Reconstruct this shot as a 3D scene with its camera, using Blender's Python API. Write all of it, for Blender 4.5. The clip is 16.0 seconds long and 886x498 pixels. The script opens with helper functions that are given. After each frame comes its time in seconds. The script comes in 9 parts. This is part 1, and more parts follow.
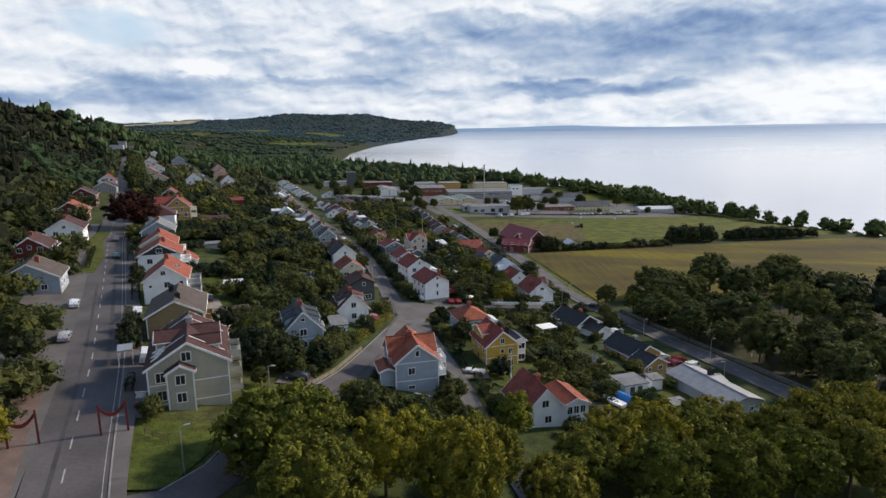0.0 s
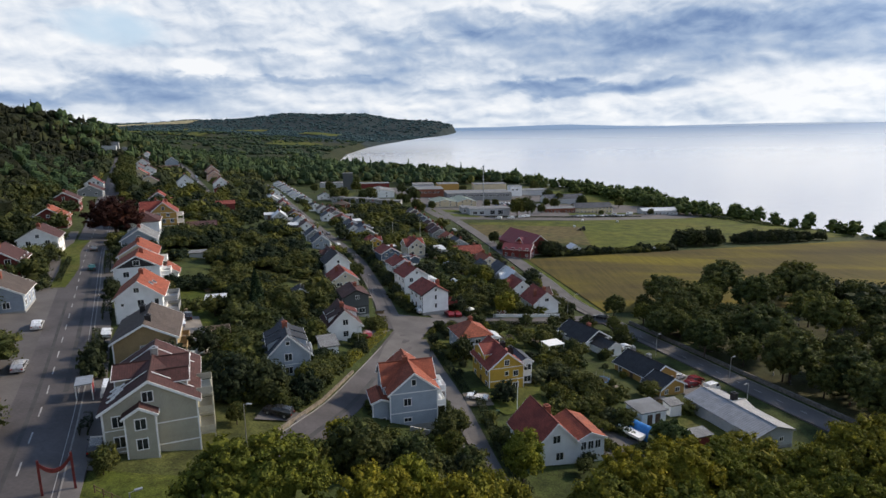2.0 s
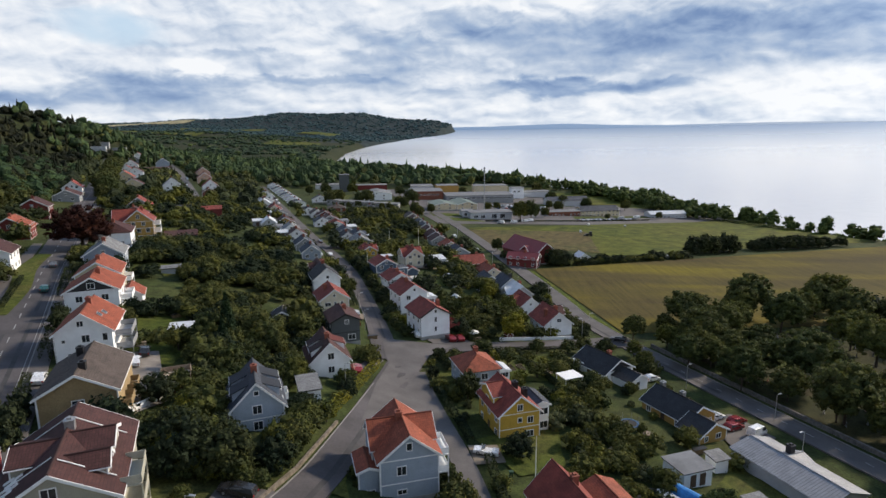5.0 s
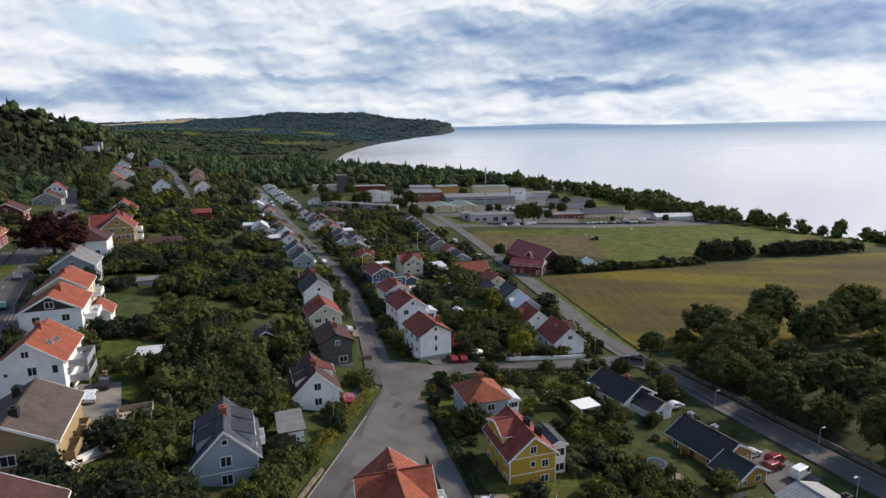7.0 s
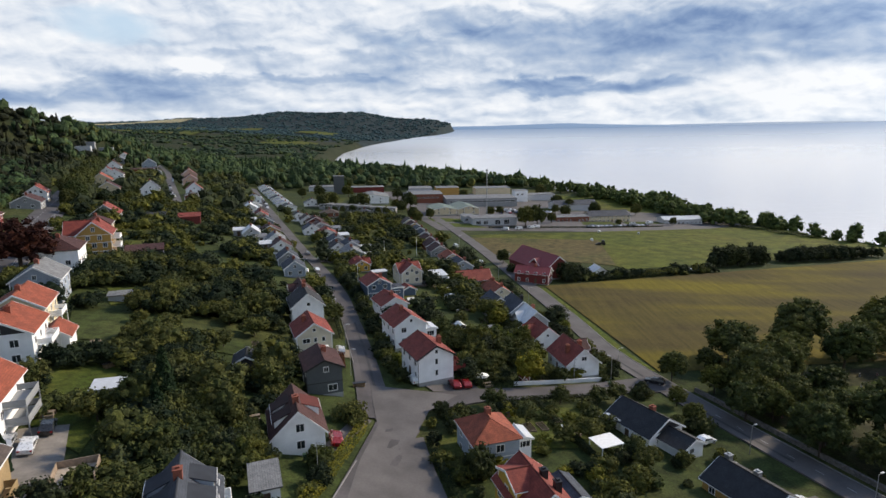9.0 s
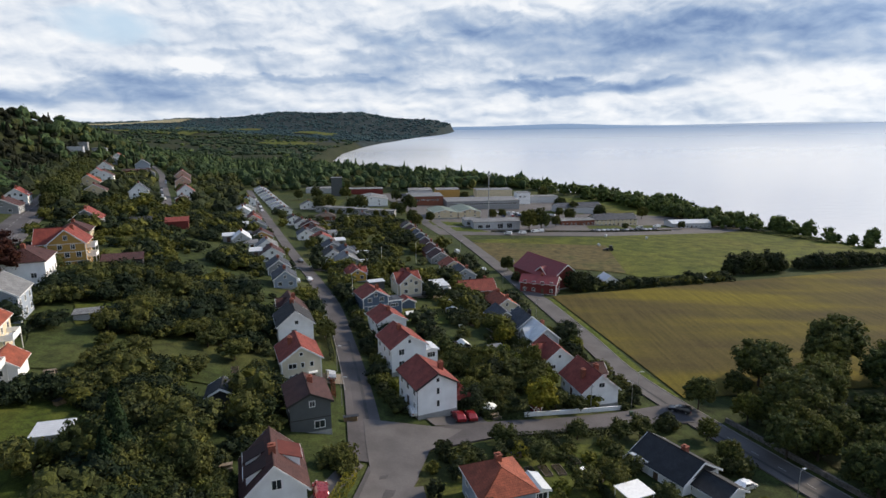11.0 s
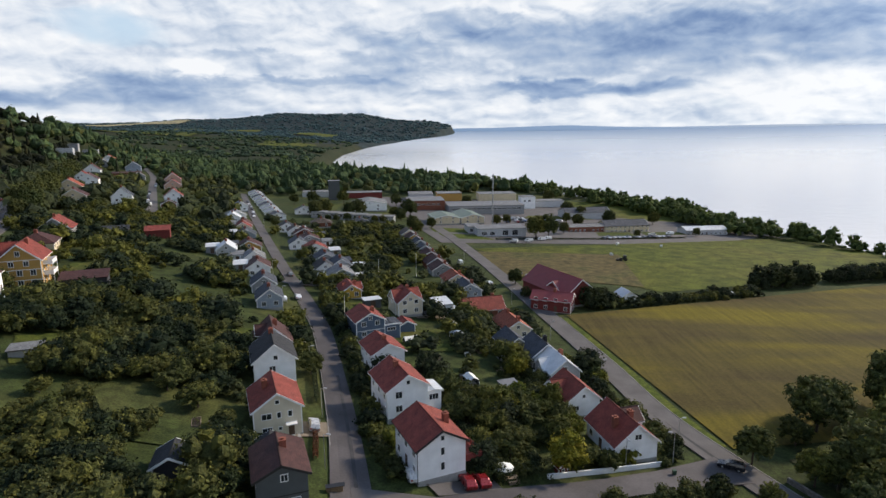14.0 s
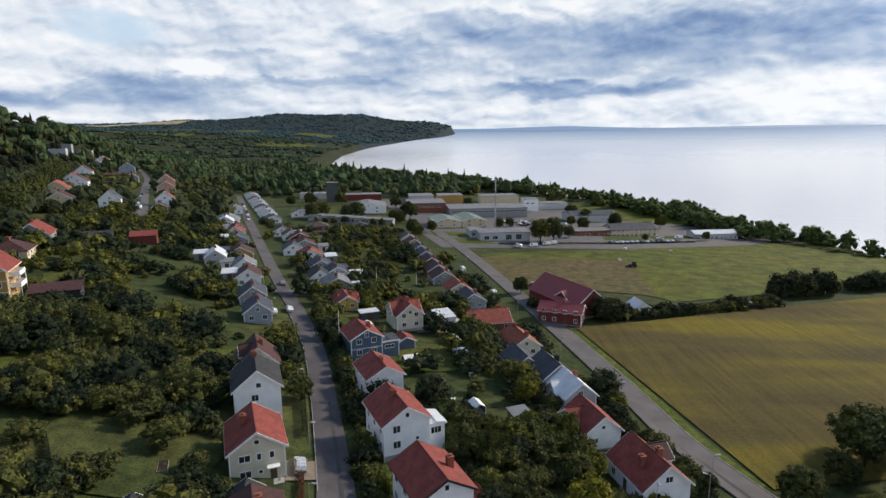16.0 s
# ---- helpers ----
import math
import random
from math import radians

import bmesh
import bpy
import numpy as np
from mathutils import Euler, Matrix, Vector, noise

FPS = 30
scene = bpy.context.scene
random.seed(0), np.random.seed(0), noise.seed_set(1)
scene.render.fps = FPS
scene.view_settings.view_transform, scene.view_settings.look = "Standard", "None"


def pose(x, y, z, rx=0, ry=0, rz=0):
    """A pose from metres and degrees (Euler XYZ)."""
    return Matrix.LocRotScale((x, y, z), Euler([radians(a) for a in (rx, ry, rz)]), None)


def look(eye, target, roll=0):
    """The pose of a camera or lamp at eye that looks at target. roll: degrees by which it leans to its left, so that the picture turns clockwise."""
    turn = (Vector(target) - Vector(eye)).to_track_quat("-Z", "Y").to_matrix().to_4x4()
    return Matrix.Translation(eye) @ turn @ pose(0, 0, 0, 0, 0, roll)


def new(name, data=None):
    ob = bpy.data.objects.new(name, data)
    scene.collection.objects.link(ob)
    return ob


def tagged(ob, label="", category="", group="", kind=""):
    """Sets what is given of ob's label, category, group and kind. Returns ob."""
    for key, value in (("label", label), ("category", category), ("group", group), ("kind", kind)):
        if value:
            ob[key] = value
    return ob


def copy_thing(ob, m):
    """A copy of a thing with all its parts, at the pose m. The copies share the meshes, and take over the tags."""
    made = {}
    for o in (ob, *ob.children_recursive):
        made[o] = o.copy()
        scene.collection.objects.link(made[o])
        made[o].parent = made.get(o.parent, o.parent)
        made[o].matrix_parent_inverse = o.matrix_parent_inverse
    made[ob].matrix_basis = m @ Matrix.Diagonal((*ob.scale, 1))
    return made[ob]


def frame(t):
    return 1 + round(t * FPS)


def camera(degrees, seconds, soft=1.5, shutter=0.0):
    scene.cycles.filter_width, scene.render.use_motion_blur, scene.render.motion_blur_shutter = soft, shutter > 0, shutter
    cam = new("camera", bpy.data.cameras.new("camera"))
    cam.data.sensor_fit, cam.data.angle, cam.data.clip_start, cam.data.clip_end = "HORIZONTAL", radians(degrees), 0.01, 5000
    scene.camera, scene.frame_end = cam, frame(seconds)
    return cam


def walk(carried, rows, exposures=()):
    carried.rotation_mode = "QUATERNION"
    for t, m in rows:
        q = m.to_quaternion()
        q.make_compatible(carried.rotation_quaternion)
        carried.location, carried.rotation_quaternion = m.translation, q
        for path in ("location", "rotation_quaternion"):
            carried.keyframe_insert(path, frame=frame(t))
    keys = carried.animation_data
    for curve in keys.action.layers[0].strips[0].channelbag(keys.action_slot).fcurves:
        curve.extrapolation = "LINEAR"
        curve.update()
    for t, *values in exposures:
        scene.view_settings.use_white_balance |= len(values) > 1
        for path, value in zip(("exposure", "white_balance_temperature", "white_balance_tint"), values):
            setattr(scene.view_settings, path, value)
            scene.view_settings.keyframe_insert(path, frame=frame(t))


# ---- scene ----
cam = camera(73.50, 16.0)
PATH = [
    (0, (1.388, 5.976, 58.774), (0.845, 103.983, 38.917), -0.450),
    (0.5, (1.358, 8.603, 59.013), (0.919, 106.602, 39.111), -0.476),
    (1, (1.319, 11.335, 59.222), (0.960, 109.327, 39.286), -0.501),
    (1.5, (1.273, 14.166, 59.402), (0.974, 112.153, 39.440), -0.525),
    (2, (1.220, 17.090, 59.558), (0.968, 115.072, 39.575), -0.547),
    (2.5, (1.160, 20.099, 59.691), (0.945, 118.078, 39.690), -0.566),
    (3, (1.094, 23.188, 59.803), (0.911, 121.163, 39.786), -0.582),
    (3.5, (1.023, 26.349, 59.898), (0.867, 124.322, 39.864), -0.593),
    (4, (0.946, 29.579, 59.977), (0.816, 127.548, 39.926), -0.601),
    (4.75, (0.823, 34.534, 60.069), (0.732, 132.498, 39.991), -0.605),
    (5.5, (0.691, 39.607, 60.136), (0.641, 137.565, 40.029), -0.600),
    (6.25, (0.551, 44.776, 60.182), (0.545, 142.727, 40.047), -0.588),
    (7, (0.404, 50.021, 60.213), (0.443, 147.967, 40.052), -0.570),
    (7.5, (0.303, 53.550, 60.227), (0.372, 151.493, 40.050), -0.556),
    (8, (0.199, 57.098, 60.236), (0.296, 155.039, 40.048), -0.540),
    (8.5, (0.092, 60.661, 60.242), (0.216, 158.600, 40.046), -0.524),
    (9, (-0.017, 64.231, 60.244), (0.130, 162.169, 40.046), -0.507),
    (9.75, (-0.185, 69.588, 60.244), (-0.010, 167.528, 40.053), -0.482),
    (10.5, (-0.359, 74.932, 60.238), (-0.168, 172.877, 40.070), -0.460),
    (11.25, (-0.538, 80.244, 60.229), (-0.344, 178.196, 40.097), -0.441),
    (12, (-0.723, 85.506, 60.215), (-0.539, 183.469, 40.135), -0.425),
    (12.5, (-0.850, 88.976, 60.203), (-0.679, 186.948, 40.163), -0.417),
    (13, (-0.980, 92.412, 60.188), (-0.825, 190.392, 40.193), -0.410),
    (13.5, (-1.114, 95.806, 60.169), (-0.977, 193.796, 40.220), -0.404),
    (14, (-1.251, 99.154, 60.146), (-1.131, 197.154, 40.243), -0.399),
    (14.5, (-1.392, 102.452, 60.117), (-1.286, 200.460, 40.256), -0.393),
    (15, (-1.537, 105.693, 60.082), (-1.438, 203.708, 40.256), -0.386),
    (15.5, (-1.687, 108.873, 60.039), (-1.582, 206.893, 40.236), -0.376),
    (16, (-1.842, 111.987, 59.987), (-1.713, 210.008, 40.191), -0.362),
]
walk(cam, [(t, look(eye, target, roll)) for t, eye, target, roll in PATH])

# ---------------------------------------------------------------- light
SUN_DIR = Vector((0.80, 0.42, 0.50)).normalized()
sun_data = bpy.data.lights.new("sun", "SUN")
sun_data.energy, sun_data.angle, sun_data.color = 4.8, radians(5), (1.0, 0.84, 0.64)
sun = new("sun", sun_data)
sun.matrix_world = look(SUN_DIR * 400, (0, 0, 0))


def build_world():
    w = bpy.data.worlds.new("sky")
    scene.world = w
    w.use_nodes = True
    n, l = w.node_tree.nodes, w.node_tree.links
    n.clear()
    out, bg = n.new("ShaderNodeOutputWorld"), n.new("ShaderNodeBackground")
    l.new(bg.outputs[0], out.inputs[0])
    sky = n.new("ShaderNodeTexSky")
    sky.sky_type, sky.sun_disc = "NISHITA", False
    sky.sun_elevation = math.asin(SUN_DIR.z)
    sky.sun_rotation = math.atan2(SUN_DIR.x, SUN_DIR.y)
    tc = n.new("ShaderNodeTexCoord")
    sep = n.new("ShaderNodeSeparateXYZ")
    l.new(tc.outputs["Generated"], sep.inputs[0])

    def m(op, a, b=None, c=None):
        q = n.new("ShaderNodeMath")
        q.operation = op
        for k, v in enumerate((a, b, c)):
            if v is None:
                continue
            if isinstance(v, (int, float)):
                q.inputs[k].default_value = v
            else:
                l.new(v, q.inputs[k])
        return q.outputs[0]

    up = m("MAXIMUM", sep.outputs[2], 0.0)
    az = m("ARCTAN2", sep.outputs[0], sep.outputs[1])
    high = m("LOGARITHM", m("ADD", up, 0.06), math.e)

    def noise_of(scale, detail, rough, off, tall=0.42, warp=0.3, rise=None):
        """Cloud noise over bearing and height; it flattens towards the horizon as a far cloud deck does."""
        v = n.new("ShaderNodeCombineXYZ")
        l.new(m("ADD", az, off[0]), v.inputs[0])
        l.new(m("MULTIPLY_ADD", rise or high, tall, off[1]), v.inputs[1])
        t = n.new("ShaderNodeTexNoise")
        t.inputs["Scale"].default_value = scale
        t.inputs["Detail"].default_value = detail
        t.inputs["Roughness"].default_value = rough
        t.inputs["Distortion"].default_value = warp
        l.new(v.outputs[0], t.inputs["Vector"])
        return t.outputs[0]

    def ramp(v, stops):
        r = n.new("ShaderNodeValToRGB")
        while len(r.color_ramp.elements) < len(stops):
            r.color_ramp.elements.new(0.5)
        for e, (p, c) in zip(r.color_ramp.elements, stops):
            e.position, e.color = p, (*c, 1)
        l.new(v, r.inputs[0])
        return r.outputs[0]

    def mix(kind, f, a, b):
        q = n.new("ShaderNodeMix")
        q.data_type, q.blend_type = "RGBA", kind
        if isinstance(f, (int, float)):
            q.inputs[0].default_value = f
        else:
            l.new(f, q.inputs[0])
        for k, v in ((6, a), (7, b)):
            if isinstance(v, tuple):
                q.inputs[k].default_value = (*v, 1)
            else:
                l.new(v, q.inputs[k])
        return q.outputs[2]

    # layered cloud: 0 is a sunlit white top, 1 a blue-grey underside
    heap = noise_of(6.5, 6, 0.47, (2.3, 1.9), 0.30, 0.2)
    above = noise_of(6.5, 6, 0.47, (2.31, 1.93), 0.30, 0.2)
    puff = noise_of(20.0, 6, 0.52, (5.1, 0.7), 2.0, 0.4, up)
    puff_above = noise_of(20.0, 6, 0.52, (5.106, 0.714), 2.0, 0.4, up)
    streak = noise_of(4.0, 4, 0.5, (1.0, 4.0), 1.0, 0.2)
    relief = m("ADD", m("MULTIPLY", m("SUBTRACT", heap, above), 1.7), m("MULTIPLY", m("SUBTRACT", puff, puff_above), 0.75))
    dens = m("ADD", m("MULTIPLY_ADD", heap, 0.85, -0.115), m("MULTIPLY_ADD", streak, 0.30, -0.15))
    dens = m("SUBTRACT", dens, relief)
    wob_a = m("MULTIPLY_ADD", noise_of(7.0, 4, 0.5, (3.0, 7.0)), 0.20, -0.10)
    wob_e = m("MULTIPLY_ADD", noise_of(9.0, 5, 0.5, (9.0, 1.0), 0.35), 0.036, -0.018)
    az_w, el_w = m("ADD", az, wob_a), m("ADD", m("ADD", sep.outputs[2], wob_e), m("MULTIPLY_ADD", puff, 0.034, -0.017))

    def bank(a0, e0, wa, we, amp):
        """A cloud bank about a bearing and a height above the horizon (radians)."""
        u = m("MULTIPLY_ADD", az_w, 1 / wa, -a0 / wa)
        v = m("MULTIPLY_ADD", el_w, 1 / we, -e0 / we)
        r2 = m("ADD", m("MULTIPLY", u, u), m("MULTIPLY", v, v))
        return m("MULTIPLY", m("EXPONENT", m("MULTIPLY", m("MULTIPLY", r2, r2), -1.0)), amp)

    for b in ((0.28, 0.136, 0.25, 0.036, 0.38), (0.56, 0.130, 0.24, 0.046, 0.24), (0.20, 0.060, 0.17, 0.012, 0.52), (0.28, 0.090, 0.26, 0.014, 0.16), (-0.42, 0.056, 0.14, 0.026, 0.38), (-0.60, 0.040, 0.09, 0.012, 0.34),
              (-0.11, 0.138, 0.10, 0.013, 0.24), (-0.20, 0.074, 0.22, 0.007, 0.22), (-0.06, 0.100, 0.17, 0.018, 0.12), (0.13, 0.036, 0.24, 0.018, -0.10), (0.50, 0.040, 0.22, 0.042, -0.20), (-0.385, 0.094, 0.05, 0.013, -0.40),
              (-0.25, 0.126, 0.11, 0.008, -0.20), (-0.58, 0.125, 0.13, 0.05, -0.14), (-0.25, 0.185, 0.16, 0.016, -0.16), (0.08, 0.190, 0.14, 0.008, -0.16)):
        dens = m("ADD", dens, bank(*b))
    # added out of view: the deck thickens overhead to weaken the ambient light
    dens = m("ADD", dens, m("MINIMUM", m("MAXIMUM", m("MULTIPLY_ADD", sep.outputs[2], 2.0, -0.46), 0.0), 0.65))
    # added out of view: it breaks up southward to fill the house fronts
    dens = m("SUBTRACT", dens, m("MULTIPLY", m("MAXIMUM", m("MULTIPLY", sep.outputs[1], -1.0), 0.0), 0.35))
    cloud = ramp(dens, [(0.02, (0.93, 0.95, 0.98)), (0.26, (0.72, 0.78, 0.87)), (0.46, (0.50, 0.59, 0.73)), (0.68, (0.33, 0.44, 0.63)), (0.95, (0.19, 0.29, 0.50))])
    gap = m("ADD", bank(-0.49, 0.142, 0.10, 0.032, 1.5), m("MULTIPLY_ADD", heap, 3.6, -2.35))
    gap = m("MULTIPLY", m("MINIMUM", m("MAXIMUM", gap, 0.0), 1.0), 0.9)
    blue = n.new("ShaderNodeVectorMath")
    blue.operation = "SCALE"
    blue.inputs["Scale"].default_value = 0.12
    l.new(sky.outputs[0], blue.inputs[0])
    body = mix("MIX", gap, cloud, mix("MIX", 0.75, blue.outputs[0], (0.60, 0.77, 0.95)))
    # the pale veil at the horizon, and a glow added round the unseen sun
    low = m("POWER", m("SUBTRACT", 1.0, up), 70.0)
    body = mix("MIX", m("MULTIPLY", low, 0.35), body, (0.80, 0.85, 0.90))
    dot = m("ADD", m("ADD", m("MULTIPLY", sep.outputs[0], SUN_DIR.x), m("MULTIPLY", sep.outputs[1], SUN_DIR.y)), m("MULTIPLY", sep.outputs[2], SUN_DIR.z))
    halo = m("POWER", m("MAXIMUM", dot, 0.0), 22.0)
    side = m("MAXIMUM", m("MULTIPLY_ADD", az, 0.9, 0.1), 0.0)
    veil = m("MULTIPLY", m("POWER", m("SUBTRACT", 1.0, up), 26.0), m("MINIMUM", side, 1.0))
    lit = n.new("ShaderNodeVectorMath")
    lit.operation = "SCALE"
    l.new(body, lit.inputs[0])
    l.new(m("ADD", m("MULTIPLY_ADD", halo, 5.0, 1.0), m("MULTIPLY", veil, 0.10)), lit.inputs["Scale"])
    body = lit.outputs[0]
    l.new(body, bg.inputs["Color"])
    bg.inputs["Strength"].default_value = 1.0


build_world()
scene.view_settings.exposure = 0.0

# ---------------------------------------------------------------- materials


def node_mat(name):
    mt = bpy.data.materials.new(name)
    mt.use_nodes = True
    n, l = mt.node_tree.nodes, mt.node_tree.links
    return mt, n, l, n["Principled BSDF"]


def noise_node(n, l, scale, detail=4, coord="Object", stretch=None):
    tc = n.new("ShaderNodeTexCoord")
    t = n.new("ShaderNodeTexNoise")
    t.inputs["Scale"].default_value, t.inputs["Detail"].default_value = scale, detail
    if stretch:
        mp = n.new("ShaderNodeMapping")
        mp.inputs["Scale"].default_value = stretch
        l.new(tc.outputs[coord], mp.inputs[0])
        l.new(mp.outputs[0], t.inputs["Vector"])
    else:
        l.new(tc.outputs[coord], t.inputs["Vector"])
    return t.outputs[0]


def ramp_node(n, l, v, stops):
    r = n.new("ShaderNodeValToRGB")
    while len(r.color_ramp.elements) < len(stops):
        r.color_ramp.elements.new(0.5)
    for e, (p, c) in zip(r.color_ramp.elements, stops):
        e.position, e.color = p, (*c, 1)
    l.new(v, r.inputs[0])
    return r.outputs[0]


def mul_color(n, l, a, b, f=1.0, kind="MULTIPLY"):
    q = n.new("ShaderNodeMix")
    q.data_type, q.blend_type = "RGBA", kind
    q.inputs[0].default_value = f
    l.new(a, q.inputs[6])
    l.new(b, q.inputs[7])
    return q.outputs[2]


def bump_node(n, l, height, strength, dist):
    b = n.new("ShaderNodeBump")
    b.inputs["Strength"].default_value, b.inputs["Distance"].default_value = strength, dist
    l.new(height, b.inputs["Height"])
    return b.outputs[0]


def surface(name, c, rough=0.8, metal=0.0, scale=0.8, vary=0.25, fine=12.0, bump=0.15, dist=0.02, spec=0.4):
    """A surface with stains at two scales and a fine relief."""
    mt, n, l, p = node_mat(name)
    lo, hi = tuple(v * (1 - vary) for v in c), tuple(min(0.95, v * (1 + vary * 0.6)) for v in c)
    a = ramp_node(n, l, noise_node(n, l, scale, 6), [(0.32, lo), (0.68, hi)])
    g = 1 - vary * 0.5
    b = ramp_node(n, l, noise_node(n, l, fine, 3), [(0.35, (g, g, g)), (0.65, (1, 1, 1))])
    l.new(mul_color(n, l, a, b), p.inputs["Base Color"])
    p.inputs["Roughness"].default_value, p.inputs["Metallic"].default_value = rough, metal
    p.inputs["Specular IOR Level"].default_value = spec
    if bump:
        l.new(bump_node(n, l, noise_node(n, l, fine * 2, 3), bump, dist), p.inputs["Normal"])
    return mt


def banded(name, c, pitch=0.2, axis="Z", rough=0.75, depth=0.03, vary=0.12, metal=0.0, strength=0.5):
    """Boards, sheets or courses: bands of a pitch in metres along an axis, with wear."""
    mt, n, l, p = node_mat(name)
    lo, hi = tuple(v * (1 - vary) for v in c), tuple(min(0.95, v * (1 + vary * 0.5)) for v in c)
    a = ramp_node(n, l, noise_node(n, l, 0.7, 6), [(0.3, lo), (0.7, hi)])
    tc = n.new("ShaderNodeTexCoord")
    wv = n.new("ShaderNodeTexWave")
    wv.wave_type, wv.bands_direction, wv.wave_profile = "BANDS", axis, "SAW"
    wv.inputs["Scale"].default_value = 0.314 / pitch
    l.new(tc.outputs["Object"], wv.inputs["Vector"])
    s = ramp_node(n, l, wv.outputs["Fac"], [(0.0, (0.72, 0.72, 0.72)), (0.18, (1, 1, 1))])
    streak = ramp_node(n, l, noise_node(n, l, 5.0, 4), [(0.3, (1 - vary, 1 - vary, 1 - vary)), (0.6, (1, 1, 1))])
    l.new(mul_color(n, l, mul_color(n, l, a, s), streak), p.inputs["Base Color"])
    p.inputs["Roughness"].default_value, p.inputs["Metallic"].default_value = rough, metal
    l.new(bump_node(n, l, wv.outputs["Fac"], strength, depth), p.inputs["Normal"])
    return mt


def tiles(name, c, rough=0.75, vary=0.35):
    """Pantiles: rolls down the slope, courses across it, tiles that have weathered apart."""
    mt, n, l, p = node_mat(name)
    tc = n.new("ShaderNodeTexCoord")
    br = n.new("ShaderNodeTexBrick")
    br.inputs["Scale"].default_value = 1.0
    br.inputs["Brick Width"].default_value, br.inputs["Row Height"].default_value = 0.3, 0.34
    br.inputs["Mortar Size"].default_value = 0.02
    br.offset = 0.0
    br.inputs["Color1"].default_value = (*[v * (1 - vary * 0.5) for v in c], 1)
    br.inputs["Color2"].default_value = (*[min(0.9, v * (1 + vary * 0.4)) for v in c], 1)
    br.inputs["Mortar"].default_value = (*[v * 0.45 for v in c], 1)
    l.new(tc.outputs["UV"], br.inputs["Vector"])
    k = 1 - vary
    stain = ramp_node(n, l, noise_node(n, l, 0.6, 6), [(0.3, (k, k, k * 1.02)), (0.62, (1, 1, 1))])
    l.new(mul_color(n, l, br.outputs["Color"], stain), p.inputs["Base Color"])
    p.inputs["Roughness"].default_value = rough
    p.inputs["Specular IOR Level"].default_value = 0.3
    l.new(bump_node(n, l, br.outputs["Fac"], 0.6, -0.04), p.inputs["Normal"])
    return mt


def foliage(name, c, rough=0.8, spread=0.36, trans=0.25):
    """Leaves: each clump its own shade, each plant its own tint."""
    mt, n, l, p = node_mat(name)
    g = n.new("ShaderNodeNewGeometry")
    oi = n.new("ShaderNodeObjectInfo")
    dark, light = tuple(v * (1 - spread) for v in c), (c[0] * (1 + spread * 1.1), c[1] * (1 + spread * 0.9), c[2] * (1 + spread * 0.3))
    a = ramp_node(n, l, g.outputs["Random Per Island"], [(0.0, dark), (0.6, c), (1.0, light)])
    b = ramp_node(n, l, oi.outputs["Random"], [(0.0, (0.66, 0.78, 0.80)), (0.5, (1, 1, 1)), (1.0, (1.28, 1.22, 0.88))])
    patch_tint = ramp_node(n, l, noise_node(n, l, 0.22, 3), [(0.36, (0.70, 0.80, 0.80)), (0.5, (1, 1, 1)), (0.64, (1.26, 1.22, 0.94))])
    speck = ramp_node(n, l, noise_node(n, l, 2.6, 5), [(0.34, (0.72, 0.76, 0.80)), (0.52, (1, 1, 1)), (0.68, (1.20, 1.18, 1.08))])
    grain = ramp_node(n, l, noise_node(n, l, 8.0, 3), [(0.38, (0.62, 0.65, 0.68)), (0.52, (1, 1, 1)), (0.66, (1.28, 1.25, 1.14))])
    col = mul_color(n, l, mul_color(n, l, mul_color(n, l, mul_color(n, l, a, b), patch_tint), speck), grain)
    l.new(col, p.inputs["Base Color"])
    p.inputs["Roughness"].default_value = rough
    p.inputs["Specular IOR Level"].default_value = 0.10
    l.new(bump_node(n, l, noise_node(n, l, 3.0, 6), 0.7, 0.3), p.inputs["Normal"])
    tr = n.new("ShaderNodeBsdfTranslucent")
    l.new(col, tr.inputs["Color"])
    mx = n.new("ShaderNodeMixShader")
    mx.inputs[0].default_value = trans
    l.new(p.outputs[0], mx.inputs[1])
    l.new(tr.outputs[0], mx.inputs[2])
    l.new(mx.outputs[0], n["Material Output"].inputs["Surface"])
    return mt


def ground_mat(name, cols, scales=(0.02, 0.25, 3.0), bump=0.4):
    """Open ground: three shades that drift into one another, tufts on top."""
    mt, n, l, p = node_mat(name)
    a = ramp_node(n, l, noise_node(n, l, scales[0], 6), [(0.36, cols[0]), (0.5, cols[1]), (0.64, cols[2])])
    b = ramp_node(n, l, noise_node(n, l, scales[1], 6), [(0.32, (0.52, 0.54, 0.54)), (0.66, (1.18, 1.17, 1.1))])
    d = ramp_node(n, l, noise_node(n, l, scales[2], 4), [(0.34, (0.56, 0.58, 0.58)), (0.66, (1.18, 1.18, 1.14))])
    l.new(mul_color(n, l, mul_color(n, l, a, b), d), p.inputs["Base Color"])
    p.inputs["Roughness"].default_value = 0.95
    p.inputs["Specular IOR Level"].default_value = 0.15
    l.new(bump_node(n, l, noise_node(n, l, scales[2] * 1.5, 4), bump, 0.25), p.inputs["Normal"])
    return mt


